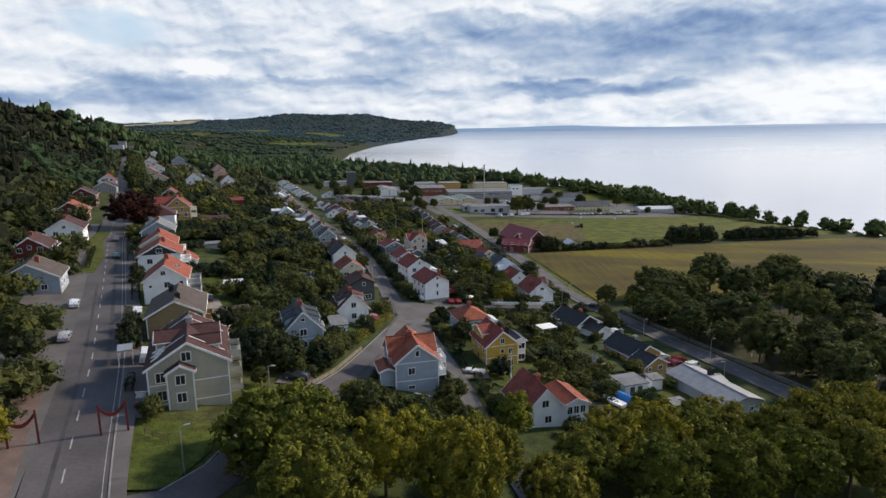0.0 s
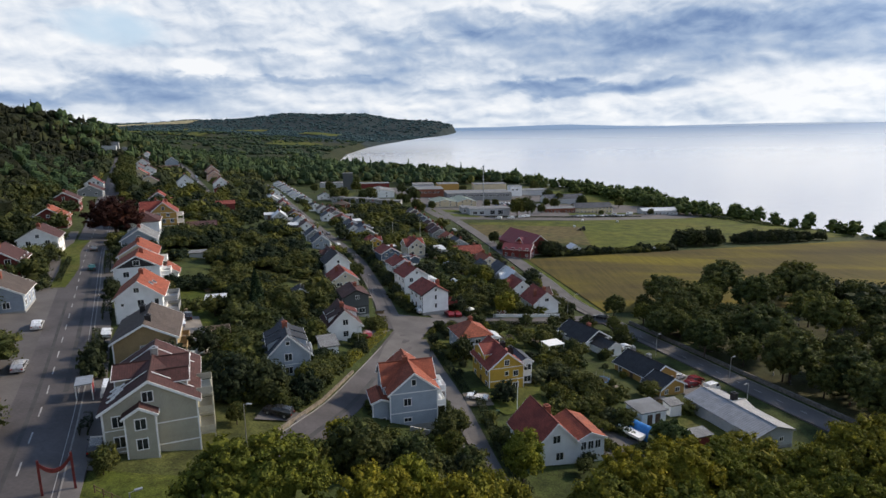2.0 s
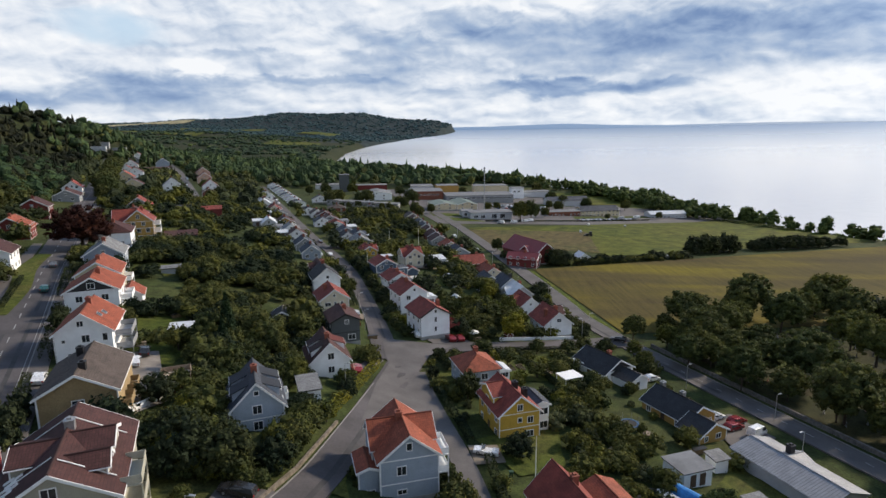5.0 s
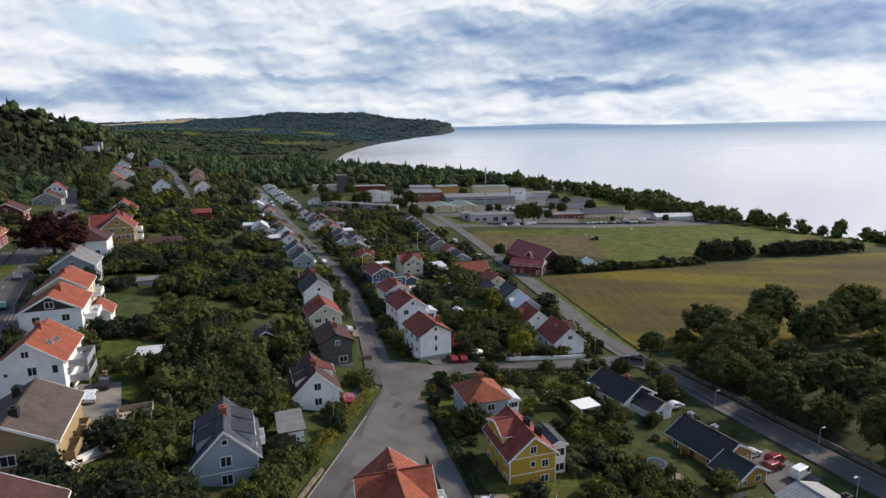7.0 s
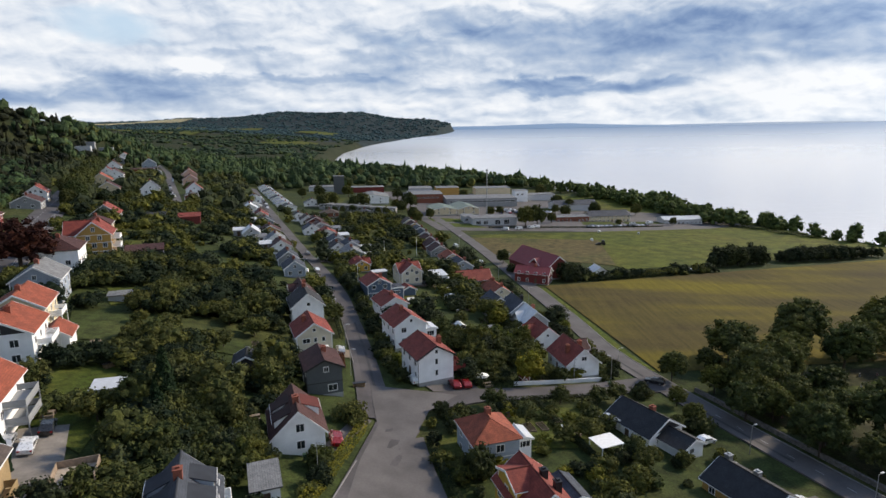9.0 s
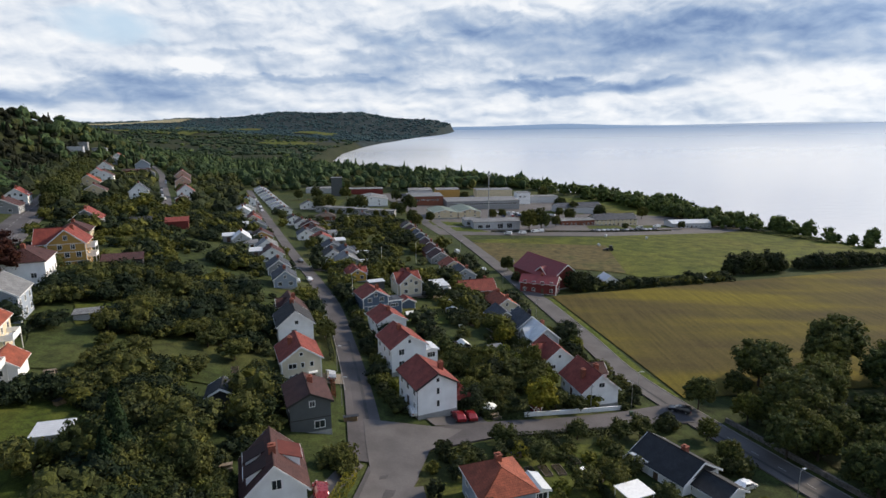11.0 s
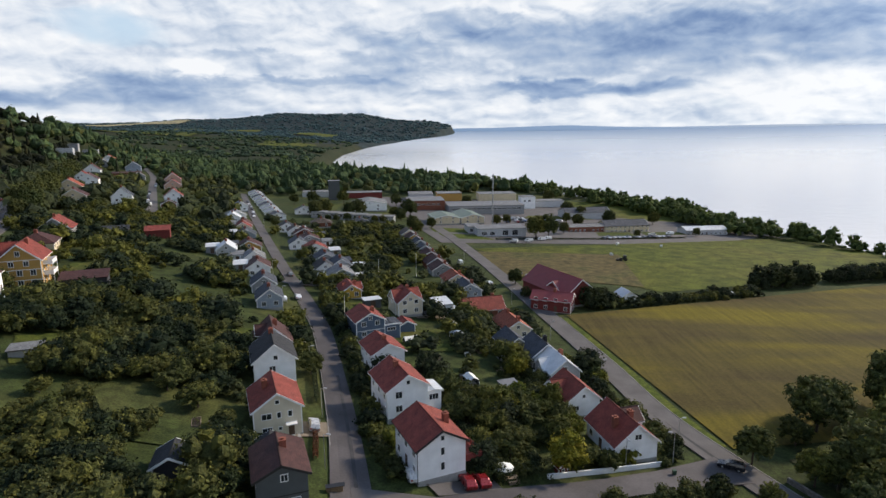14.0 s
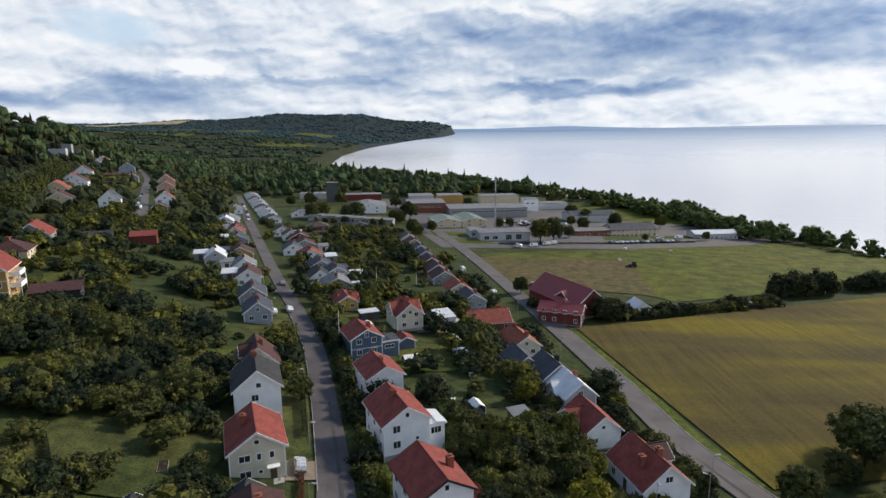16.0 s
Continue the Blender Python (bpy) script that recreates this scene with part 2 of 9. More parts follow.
def field_mat():
    """Stubble with greener and yellower stretches, combed along the drill rows."""
    mt, n, l, p = node_mat("stubble")
    a = ramp_node(n, l, noise_node(n, l, 0.022, 6, stretch=(0.5, 1.8, 1)), [(0.36, (0.066, 0.051, 0.024)), (0.50, (0.092, 0.074, 0.024)), (0.64, (0.150, 0.122, 0.018))])
    b = ramp_node(n, l, noise_node(n, l, 0.5, 5, stretch=(1.6, 0.10, 1)), [(0.3, (0.76, 0.78, 0.76)), (0.65, (1.10, 1.09, 1.0))])
    d = ramp_node(n, l, noise_node(n, l, 1.6, 6), [(0.3, (0.76, 0.78, 0.74)), (0.7, (1.1, 1.08, 1.0))])
    l.new(mul_color(n, l, mul_color(n, l, a, b), d), p.inputs["Base Color"])
    p.inputs["Roughness"].default_value = 0.95
    p.inputs["Specular IOR Level"].default_value = 0.1
    l.new(bump_node(n, l, noise_node(n, l, 4, 4), 0.4, 0.15), p.inputs["Normal"])
    return mt


def water_mat():
    mt, n, l, p = node_mat("lake_water")
    p.inputs["IOR"].default_value = 1.38
    # far out the wind ruffles the surface
    tc, sep = n.new("ShaderNodeTexCoord"), n.new("ShaderNodeSeparateXYZ")
    l.new(tc.outputs["Object"], sep.inputs[0])
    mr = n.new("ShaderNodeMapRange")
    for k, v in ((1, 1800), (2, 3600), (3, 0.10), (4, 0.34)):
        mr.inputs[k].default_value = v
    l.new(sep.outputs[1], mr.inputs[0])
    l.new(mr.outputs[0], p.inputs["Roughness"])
    # glare painted pale near the shore, cloud shade painted dark towards the horizon
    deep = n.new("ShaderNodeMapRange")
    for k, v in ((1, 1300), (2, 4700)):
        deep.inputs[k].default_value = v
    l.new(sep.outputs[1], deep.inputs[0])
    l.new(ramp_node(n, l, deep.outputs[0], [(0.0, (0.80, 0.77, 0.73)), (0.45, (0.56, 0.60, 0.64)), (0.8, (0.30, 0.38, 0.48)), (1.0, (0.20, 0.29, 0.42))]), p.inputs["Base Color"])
    h = noise_node(n, l, 0.09, 8, stretch=(1, 2.2, 1))
    l.new(bump_node(n, l, h, 0.22, 0.8), p.inputs["Normal"])
    return mt


GRASS = ground_mat("meadow_grass", ((0.036, 0.050, 0.016), (0.050, 0.066, 0.020), (0.074, 0.080, 0.027)), (0.03, 0.4, 3.0))
LAWN = ground_mat("lawn", ((0.056, 0.078, 0.014), (0.076, 0.092, 0.018), (0.100, 0.098, 0.027)), (0.08, 0.8, 5.0))
VERGE = ground_mat("verge_grass", ((0.070, 0.096, 0.014), (0.088, 0.114, 0.016), (0.110, 0.122, 0.022)), (0.08, 0.8, 5.0))
WOODFLOOR = ground_mat("forest_floor", ((0.022, 0.030, 0.012), (0.030, 0.038, 0.014), (0.042, 0.042, 0.018)))
PASTURE = ground_mat("pasture", ((0.080, 0.098, 0.013), (0.094, 0.106, 0.014), (0.112, 0.110, 0.018)), (0.015, 0.15, 1.2))
STUBBLE = field_mat()
# bluish haze and the shade between crowns put into the ground colour
HAZEDGROUND = ground_mat("haze_tinted_ground", ((0.020, 0.033, 0.040), (0.023, 0.037, 0.043), (0.027, 0.041, 0.043)), (0.004, 0.02, 0.08), 0.0)
ASPHALT = surface("asphalt", (0.078, 0.071, 0.074), 0.82, scale=0.12, vary=0.38, fine=2.5, bump=0.2, dist=0.02)
ASPHALT2 = surface("worn_asphalt", (0.104, 0.096, 0.095), 0.85, scale=0.2, vary=0.25, fine=3.0, bump=0.2)
PAVING = surface("concrete_paving", (0.22, 0.20, 0.18), 0.85, scale=0.5, vary=0.25, fine=3.0)
GRAVEL = surface("gravel", (0.20, 0.165, 0.125), 0.95, scale=0.4, vary=0.3, fine=6.0, bump=0.5)
KERB = surface("granite_kerb", (0.22, 0.21, 0.20), 0.8, scale=1.0, vary=0.2)
PAINT = surface("road_paint", (0.32, 0.32, 0.32), 0.7, scale=1.2, vary=0.3)
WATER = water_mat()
PLASTER = surface("white_render", (0.84, 0.85, 0.86), 0.85, scale=0.5, vary=0.10, fine=6, bump=0.1)
CONCRETE = surface("concrete", (0.34, 0.34, 0.33), 0.9, scale=0.6, vary=0.25)
WHITE = surface("white_paint", (0.84, 0.84, 0.83), 0.6, scale=2.0, vary=0.08, bump=0.0)
DARKWOOD = surface("dark_timber", (0.035, 0.032, 0.030), 0.8, scale=2.0, vary=0.3)
BROWNWOOD = surface("brown_timber", (0.11, 0.07, 0.045), 0.8, scale=2.0, vary=0.3)
REDWOOD = banded("falu_red_boards", (0.165, 0.028, 0.024), 0.22, "X", 0.85)
BARK = surface("bark", (0.075, 0.058, 0.045), 0.95, scale=3, vary=0.4, fine=20, bump=0.6, dist=0.05)
BRICKRED = surface("chimney_brick", (0.26, 0.085, 0.055), 0.9, scale=3, vary=0.3, fine=14)
BLACKMETAL = surface("black_sheet_metal", (0.03, 0.03, 0.033), 0.45, 0.3, scale=2, vary=0.3)
GREYMETAL = surface("galvanised_steel", (0.42, 0.43, 0.44), 0.45, 0.7, scale=2, vary=0.2)
RUBBER = surface("rubber", (0.02, 0.02, 0.02), 0.8, scale=5, vary=0.2)


def glass_mat():
    mt, n, l, p = node_mat("window_glass")
    c = ramp_node(n, l, noise_node(n, l, 0.9, 2), [(0.35, (0.012, 0.015, 0.018)), (0.7, (0.05, 0.055, 0.06))])
    l.new(c, p.inputs["Base Color"])
    p.inputs["Roughness"].default_value = 0.06
    p.inputs["IOR"].default_value = 1.5
    return mt


GLASS = glass_mat()
WALLS = {
    "white": PLASTER,
    "cream": surface("cream_render", (0.62, 0.53, 0.36), 0.85, scale=0.5, vary=0.12, fine=6),
    "pale": surface("pale_yellow_render", (0.66, 0.60, 0.47), 0.85, scale=0.5, vary=0.12, fine=6),
    "beige": banded("beige_boards", (0.40, 0.385, 0.31), 0.16, "X", 0.8, 0.02),
    "blue": banded("light_blue_boards", (0.36, 0.42, 0.50), 0.18, "Z", 0.75, 0.02),
    "greyblue": banded("grey_blue_boards", (0.30, 0.35, 0.42), 0.16, "X", 0.75, 0.02),
    "deepblue": banded("deep_blue_boards", (0.085, 0.125, 0.19), 0.18, "Z", 0.75, 0.02),
    "yellow": banded("yellow_boards", (0.58, 0.36, 0.05), 0.18, "Z", 0.75, 0.02),
    "ochre": banded("ochre_boards", (0.46, 0.27, 0.07), 0.18, "X", 0.8, 0.02),
    "brick": banded("yellow_brick", (0.34, 0.245, 0.125), 0.16, "Z", 0.9, 0.02, 0.2),
    "redbrick": banded("red_brick", (0.24, 0.085, 0.05), 0.16, "Z", 0.9, 0.02, 0.2),
    "darkgrey": banded("dark_grey_boards", (0.085, 0.095, 0.10), 0.2, "Z", 0.8, 0.02),
    "grey": banded("grey_boards", (0.28, 0.29, 0.30), 0.2, "Z", 0.8, 0.02),
    "red": REDWOOD,
    "sheet": banded("pale_sheet_cladding", (0.48, 0.50, 0.53), 0.35, "X", 0.5, 0.03, 0.12, 0.1),
    "black": banded("black_boards", (0.03, 0.03, 0.035), 0.2, "X", 0.8, 0.02),
    "pink": surface("pink_render", (0.55, 0.36, 0.28), 0.85, scale=0.5, vary=0.12, fine=6),
}
ROOFS = {
    "orange": tiles("orange_clay_tiles", (0.31, 0.082, 0.044)),
    "red": tiles("red_clay_tiles", (0.25, 0.055, 0.040)),
    "maroon": tiles("brown_red_tiles", (0.078, 0.033, 0.030)),
    "brown": tiles("brown_concrete_tiles", (0.105, 0.082, 0.070)),
    "black": tiles("black_concrete_tiles", (0.035, 0.037, 0.042)),
    "slate": tiles("blue_grey_tiles", (0.062, 0.072, 0.092)),
    "grey": tiles("grey_cement_sheets", (0.22, 0.225, 0.23)),
    "white": banded("white_sheet_roof", (0.62, 0.64, 0.66), 0.5, "Y", 0.45, 0.04, 0.1, 0.1),
    "green": banded("green_sheet_roof", (0.16, 0.20, 0.15), 0.5, "X", 0.5, 0.04, 0.15, 0.1),
    "metal": banded("ribbed_steel_roof", (0.28, 0.29, 0.31), 0.5, "Y", 0.62, 0.05, 0.2, 0.1),
    "felt": surface("roofing_felt", (0.17, 0.178, 0.19), 0.9, scale=0.3, vary=0.3, fine=4),
    "barn": banded("red_sheet_roof", (0.23, 0.042, 0.044), 0.6, "Y", 0.6, 0.04, 0.15),
}
LEAF = foliage("lime_leaves", (0.160, 0.153, 0.027))
LEAF2 = foliage("garden_leaves", (0.082, 0.089, 0.032))
LEAF3 = foliage("dark_leaves", (0.038, 0.048, 0.027))
LEAFY = foliage("yellow_green_leaves", (0.163, 0.175, 0.032))
LEAFG = foliage("grey_olive_leaves", (0.072, 0.084, 0.044))
LEAFC = foliage("copper_beech_leaves", (0.030, 0.012, 0.014), spread=0.35, trans=0.1)
NEEDLE = foliage("spruce_needles", (0.022, 0.040, 0.018), trans=0.08)
# haze over the headland put into the leaf colour as blue
HAZEDLEAF = foliage("haze_tinted_leaves", (0.086, 0.128, 0.150), spread=0.15)
WILLOW = foliage("grey_green_leaves", (0.085, 0.115, 0.045))
HILLLEAF = foliage("hillside_needles", (0.021, 0.023, 0.013), trans=0.08)
VALLEYLEAF = foliage("valley_leaves", (0.074, 0.104, 0.050))
# haze over the plain put into the colour: duller, bluer leaves
PLAINLEAF = foliage("plain_woodland_leaves", (0.048, 0.074, 0.054), spread=0.25)
RIPE = ground_mat("ripe_grain", ((0.34, 0.29, 0.17), (0.40, 0.35, 0.22), (0.46, 0.40, 0.26)), (0.01, 0.05, 0.2), 0.0)
GROVELEAF = foliage("grove_leaves", (0.094, 0.106, 0.040))
RUSTLEAF = foliage("rust_red_leaves", (0.11, 0.045, 0.030))

# ---------------------------------------------------------------- land


def smooth(a, b, v):
    u = min(1.0, max(0.0, (v - a) / (b - a)))
    return u * u * (3 - 2 * u)


def x_main(y):
    return -52 - 0.57 * (y - 97)


def x_mid(y):
    return -11 - 0.30 * (y - 163)


def x_right(y):
    return 48 - 0.25 * (y - 196)


def shore_x(y):
    """Where the lake begins, going east, at a distance y."""
    if y < 424:
        return 246 + 0.85 * (424 - y)
    if y < 640:
        return 246 - 0.25 * (y - 424)
    if y < 1000:
        return 192 - 422 * smooth(600, 1040, y)
    if y < 1850:
        return shore_x(999.9) - 72 * smooth(1000, 1850, y)
    return shore_x(1849.9) + 377 * smooth(2100, 4650, y)


def town(x, y):
    """Height of the natural ground near the town."""
    yc = min(y, 640)
    xm, xd, xr = x_main(yc), x_mid(yc), x_right(yc)
    zm = 22 + 0.026 * (yc - 97) - 0.02 * max(0, yc - 300)
    zd = 8.3 - 0.006 * max(0, yc - 163) - 0.02 * max(0, yc - 285)
    zr = 0.6 - 0.012 * (yc - 196)
    if x < xm:
        d = xm - x
        return zm + 0.10 * min(d, 30) + HILL_A * smooth(20, 92, d) + HILL_B * smooth(90, 260, d)
    if x < xd:
        s = (xd - x) / (xd - xm)
        return zd + s * (zm - zd) + 1.8 * math.sin(math.pi * s)
    if x < xr:
        s = (xr - x) / (xr - xd)
        return zr + s * (zd - zr)
    return zr - 0.030 * (x - xr)


HILL_A, HILL_B = 47, 22
LAKE_Z = -14.0


def far_land(x, y):
    """Hills beyond the town, to the headland."""
    ridge = 132 * math.exp(-((x + 1150) / 520) ** 2) + 118 * math.exp(-((x + 560) / 420) ** 2) * 0.95 + 70 * math.exp(-((x + 60) / 230) ** 2)
    ridge = min(ridge, 150) + 86 * smooth(-1250, -1900, x)
    wave = 9 * noise.noise((x * 0.004, y * 0.004, 0)) + 5 * noise.noise((x * 0.012, y * 0.012, 3))
    mid = 26 * smooth(-150, -900, x) * smooth(1300, 2300, y) + 30 * smooth(-250, -1400, x) * smooth(700, 1500, y)
    return 4 + mid + (ridge - mid * 0.7) * smooth(3300, 4450, y) + wave * smooth(800, 1600, y)


def lake_level(x, y):
    """The lake lies level near the town and lifts by the earth's bow far out."""
    r = math.hypot(x, y)
    return LAKE_Z + (50 * ((r - 1000) / 3800) ** 2 if r > 1000 else 0)


def land(x, y):
    y0 = 520 + 140 * smooth(-250, -360, x)
    k = smooth(y0, y0 + 480, y)
    z = town(x, y) * (1 - k) + far_land(x, y) * k if k > 0 else town(x, y)
    s = shore_x(y)
    if x > s - 12:
        w = lake_level(x, y) - 4
        z = z + (w - z) * smooth(s - 12, s + 22, x)
    elif y > 1100:
        z = max(z, lake_level(x, y) + 2)
        z += 0
    return z


def mesh_object(name, verts, faces, material, parent=None, smooth_faces=False):
    me = bpy.data.meshes.new(name)
    me.from_pydata(verts, [], faces)
    me.materials.append(material)
    if smooth_faces:
        me.polygons.foreach_set("use_smooth", [True] * len(me.polygons))
    ob = new(name, me)
    ob.parent = parent
    return ob


def part(name, bm, material, parent, label="", m=None):
    """Links a bmesh as one mesh under a thing or under a part."""
    me = bpy.data.meshes.new(name)
    bm.normal_update()
    bm.to_mesh(me)
    bm.free()
    me.materials.append(material)
    ob = new(name, me)
    ob.parent = parent
    if m is not None:
        ob.matrix_basis = m
    if label:
        tagged(ob, label)
    return ob


def share(name, me, parent, m):
    ob = new(name, me)
    ob.parent = parent
    ob.matrix_basis = m
    return ob


def thing(name, label, category, m, group="", kind=""):
    ob = new(name)
    ob.empty_display_size = 0.1
    ob.matrix_basis = m
    return tagged(ob, label, category, group, kind)


def box(bm, x0, x1, y0, y1, z0, z1):
    v = [bm.verts.new(c) for c in ((x0, y0, z0), (x1, y0, z0), (x1, y1, z0), (x0, y1, z0), (x0, y0, z1), (x1, y0, z1), (x1, y1, z1), (x0, y1, z1))]
    for f in ((3, 2, 1, 0), (4, 5, 6, 7), (0, 1, 5, 4), (1, 2, 6, 5), (2, 3, 7, 6), (3, 0, 4, 7)):
        bm.faces.new([v[i] for i in f])
    return v


def tube(bm, p, q, r0, r1=None, n=8):
    """A tapered round bar from p to q."""
    p, q = Vector(p), Vector(q)
    r1 = r0 if r1 is None else r1
    t = (q - p).to_track_quat("Z", "Y").to_matrix()
    a, b = [], []
    for k in range(n):
        c = Vector((math.cos(2 * math.pi * k / n), math.sin(2 * math.pi * k / n), 0))
        a.append(bm.verts.new(p + t @ (c * r0)))
        b.append(bm.verts.new(q + t @ (c * r1)))
    for k in range(n):
        bm.faces.new((a[k], a[(k + 1) % n], b[(k + 1) % n], b[k]))
    bm.faces.new(a[::-1])
    bm.faces.new(b)


def axis_steps(stops):
    """Grid lines: from each stop to the next in steps of the given size."""
    out = []
    for (a, s), (b, _) in zip(stops, stops[1:]):
        k = max(1, round((b - a) / s))
        out += [a + (b - a) * i / k for i in range(k)]
    return out + [stops[-1][0]]


def sheet(name, xs, ys, fz, material, label, category, keep=None):
    verts = [(x, y, fz(x, y)) for y in ys for x in xs]
    w = len(xs)
    faces = []
    for j in range(len(ys) - 1):
        for i in range(w - 1):
            if keep is None or keep(0.5 * (xs[i] + xs[i + 1]), 0.5 * (ys[j] + ys[j + 1])):
                faces.append((j * w + i, j * w + i + 1, (j + 1) * w + i + 1, (j + 1) * w + i))
    ob = mesh_object(name, verts, faces, material, smooth_faces=True)
    return tagged(ob, label, category, kind="structure")


GX = axis_steps([(-3600, 150), (-1500, 60), (-600, 14), (-230, 4), (-130, 2.5), (100, 5), (320, 14), (420, 60), (1200, 400), (4800, 400)])
GY = axis_steps([(-420, 60), (-60, 14), (20, 5), (60, 2.5), (300, 5), (420, 9), (760, 24), (1300, 50), (2400, 90), (4400, 60), (4880, 60)])
ground = sheet("ground", GX, GY, lambda x, y: land(x, y) - 0.16, GRASS, "rough green ground sloping from wooded hill to lake", "ground")
for mt in (WOODFLOOR, HAZEDGROUND):
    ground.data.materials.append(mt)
# woodland floor on the hill and in the far country, haze-tinted beyond 2200 m
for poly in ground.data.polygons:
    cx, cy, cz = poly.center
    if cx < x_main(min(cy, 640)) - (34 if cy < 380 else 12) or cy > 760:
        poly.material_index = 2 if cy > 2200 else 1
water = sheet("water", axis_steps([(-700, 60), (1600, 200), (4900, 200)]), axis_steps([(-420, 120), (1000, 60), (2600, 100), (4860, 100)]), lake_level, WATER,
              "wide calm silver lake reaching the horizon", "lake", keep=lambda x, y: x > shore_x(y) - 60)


def strip(name, pts, widths, lift, material, label, category, step=4.0, kind="structure", parent=None, skirt=0.0):
    """A band that lies on the ground along a line of plan points."""
    pts = [Vector(p) for p in pts]
    dense, wd = [], []
    for i in range(len(pts) - 1):
        k = max(1, int((pts[i + 1] - pts[i]).length / step))
        p0, p3 = pts[max(0, i - 1)], pts[min(len(pts) - 1, i + 2)]
        for j in range(k):
            u = j / k
            a, b = pts[i], pts[i + 1]
            q = 0.5 * ((2 * a) + (b - p0) * u + (2 * p0 - 5 * a + 4 * b - p3) * u * u + (3 * a - p0 - 3 * b + p3) * u ** 3)
            dense.append(q)
            wd.append(widths[i] * (1 - u) + widths[i + 1] * u)
    dense.append(pts[-1])
    wd.append(widths[-1])
    verts, faces = [], []
    cols = 5
    for i, p in enumerate(dense):
        t = (dense[min(len(dense) - 1, i + 1)] - dense[max(0, i - 1)]).normalized()
        nrm = Vector((-t.y, t.x))
        for c in range(cols):
            q = p + nrm * wd[i] * (c / (cols - 1) - 0.5)
            verts.append((q.x, q.y, land(q.x, q.y) + lift))
        if skirt:
            for s in (0, cols - 1):
                v = verts[len(verts) - cols + s] if s == 0 else verts[-2]
                verts.append((v[0], v[1], v[2] - skirt))
    w = cols + (2 if skirt else 0)
    for i in range(len(dense) - 1):
        for c in range(cols - 1):
            faces.append((i * w + c, (i + 1) * w + c, (i + 1) * w + c + 1, i * w + c + 1)[::-1])
        if skirt:
            faces.append((i * w, i * w + cols, (i + 1) * w + cols, (i + 1) * w))
            faces.append((i * w + cols - 1, (i + 1) * w + cols - 1, (i + 1) * w + cols + 1, i * w + cols + 1))
    ob = mesh_object(name, verts, faces, material, parent, smooth_faces=False)
    if kind:
        tagged(ob, label, category, kind=kind)
    return ob


MAIN = [(-22, 30), (-38, 60), (-56, 97), (-79, 141), (-104, 188), (-121, 222), (-190, 357), (-320, 606), (-400, 760)]
MID = [(-12, 163), (-17.6, 190), (-25, 220), (-34, 252), (-45.5, 282), (-70, 342), (-131, 500), (-180, 633)]
FORK = [(-8.2, 161), (-10.7, 146), (-13.4, 125), (-15.8, 108), (-18.3, 98), (-21.0, 88), (-23.7, 77), (-24.6, 68.5), (-27.4, 61.5), (-33, 57.5), (-38, 55.5)]
LANE = [(-6.4, 157), (-3.4, 147), (-0.9, 138), (3.6, 121), (7.0, 104), (9.6, 92), (13, 78)]
CROSS = [(-12, 170), (-2, 173.6), (9, 178.8), (22, 183), (36, 188.5), (50, 194)]
HILLSTREET = [(-150, 400), (-176, 456), (-239, 588), (-280, 675), (-320, 740)]
RIGHT = [(100, 70), (86, 104), (73, 136.5), (63.6, 160.5), (52.6, 189), (44.4, 215), (40.6, 243), (34.0, 284), (19.5, 368), (4, 445), (-14, 520), (-34, 600), (-48, 660)]


def main_x(y):
    """Where the main road runs at a distance y."""
    for (ax, ay), (bx, by) in zip(MAIN, MAIN[1:]):
        if y <= by:
            break
    return ax + (bx - ax) * (y - ay) / (by - ay)


def near_line(x, y, pts):
    best = 1e9
    for (ax, ay), (bx, by) in zip(pts, pts[1:]):
        dx, dy = bx - ax, by - ay
        u = min(1, max(0, ((x - ax) * dx + (y - ay) * dy) / (dx * dx + dy * dy)))
        best = min(best, math.hypot(x - ax - u * dx, y - ay - u * dy))
    return best


strip("road", MAIN, [8.2] * 9, 0.10, ASPHALT, "wide grey asphalt main road with worn lane markings", "road", skirt=0.3)
strip("road", MID, [6.6, 5.6, 4.8, 4.8, 4.8, 5.0, 5.4, 5.4], 0.12, ASPHALT, "narrow grey asphalt residential street", "road", skirt=0.3)
strip("road", FORK, [8, 6.0, 5.4, 5.2, 5.2, 5.2, 5.0, 5.2, 6.0, 7, 8], 0.14, ASPHALT, "grey asphalt side street running downhill", "road", skirt=0.3)
strip("road", LANE, [6, 4.2, 3.8, 3.8, 3.6, 3.6, 3.6], 0.16, ASPHALT2, "narrow asphalt lane between gardens", "road", skirt=0.3)
strip("road", HILLSTREET, [5.5] * 5, 0.13, ASPHALT2, "narrow asphalt street on the upper slope", "road", skirt=0.3)
strip("road", CROSS, [9, 7.4, 5.6, 5.4, 5.6, 9], 0.18, ASPHALT, "short asphalt cross street", "road", skirt=0.3)
strip("road", RIGHT, [6.2] * 9 + [6.5, 6.5, 7, 7], 0.15, ASPHALT2, "straight grey asphalt road beside the field", "road", skirt=0.3)


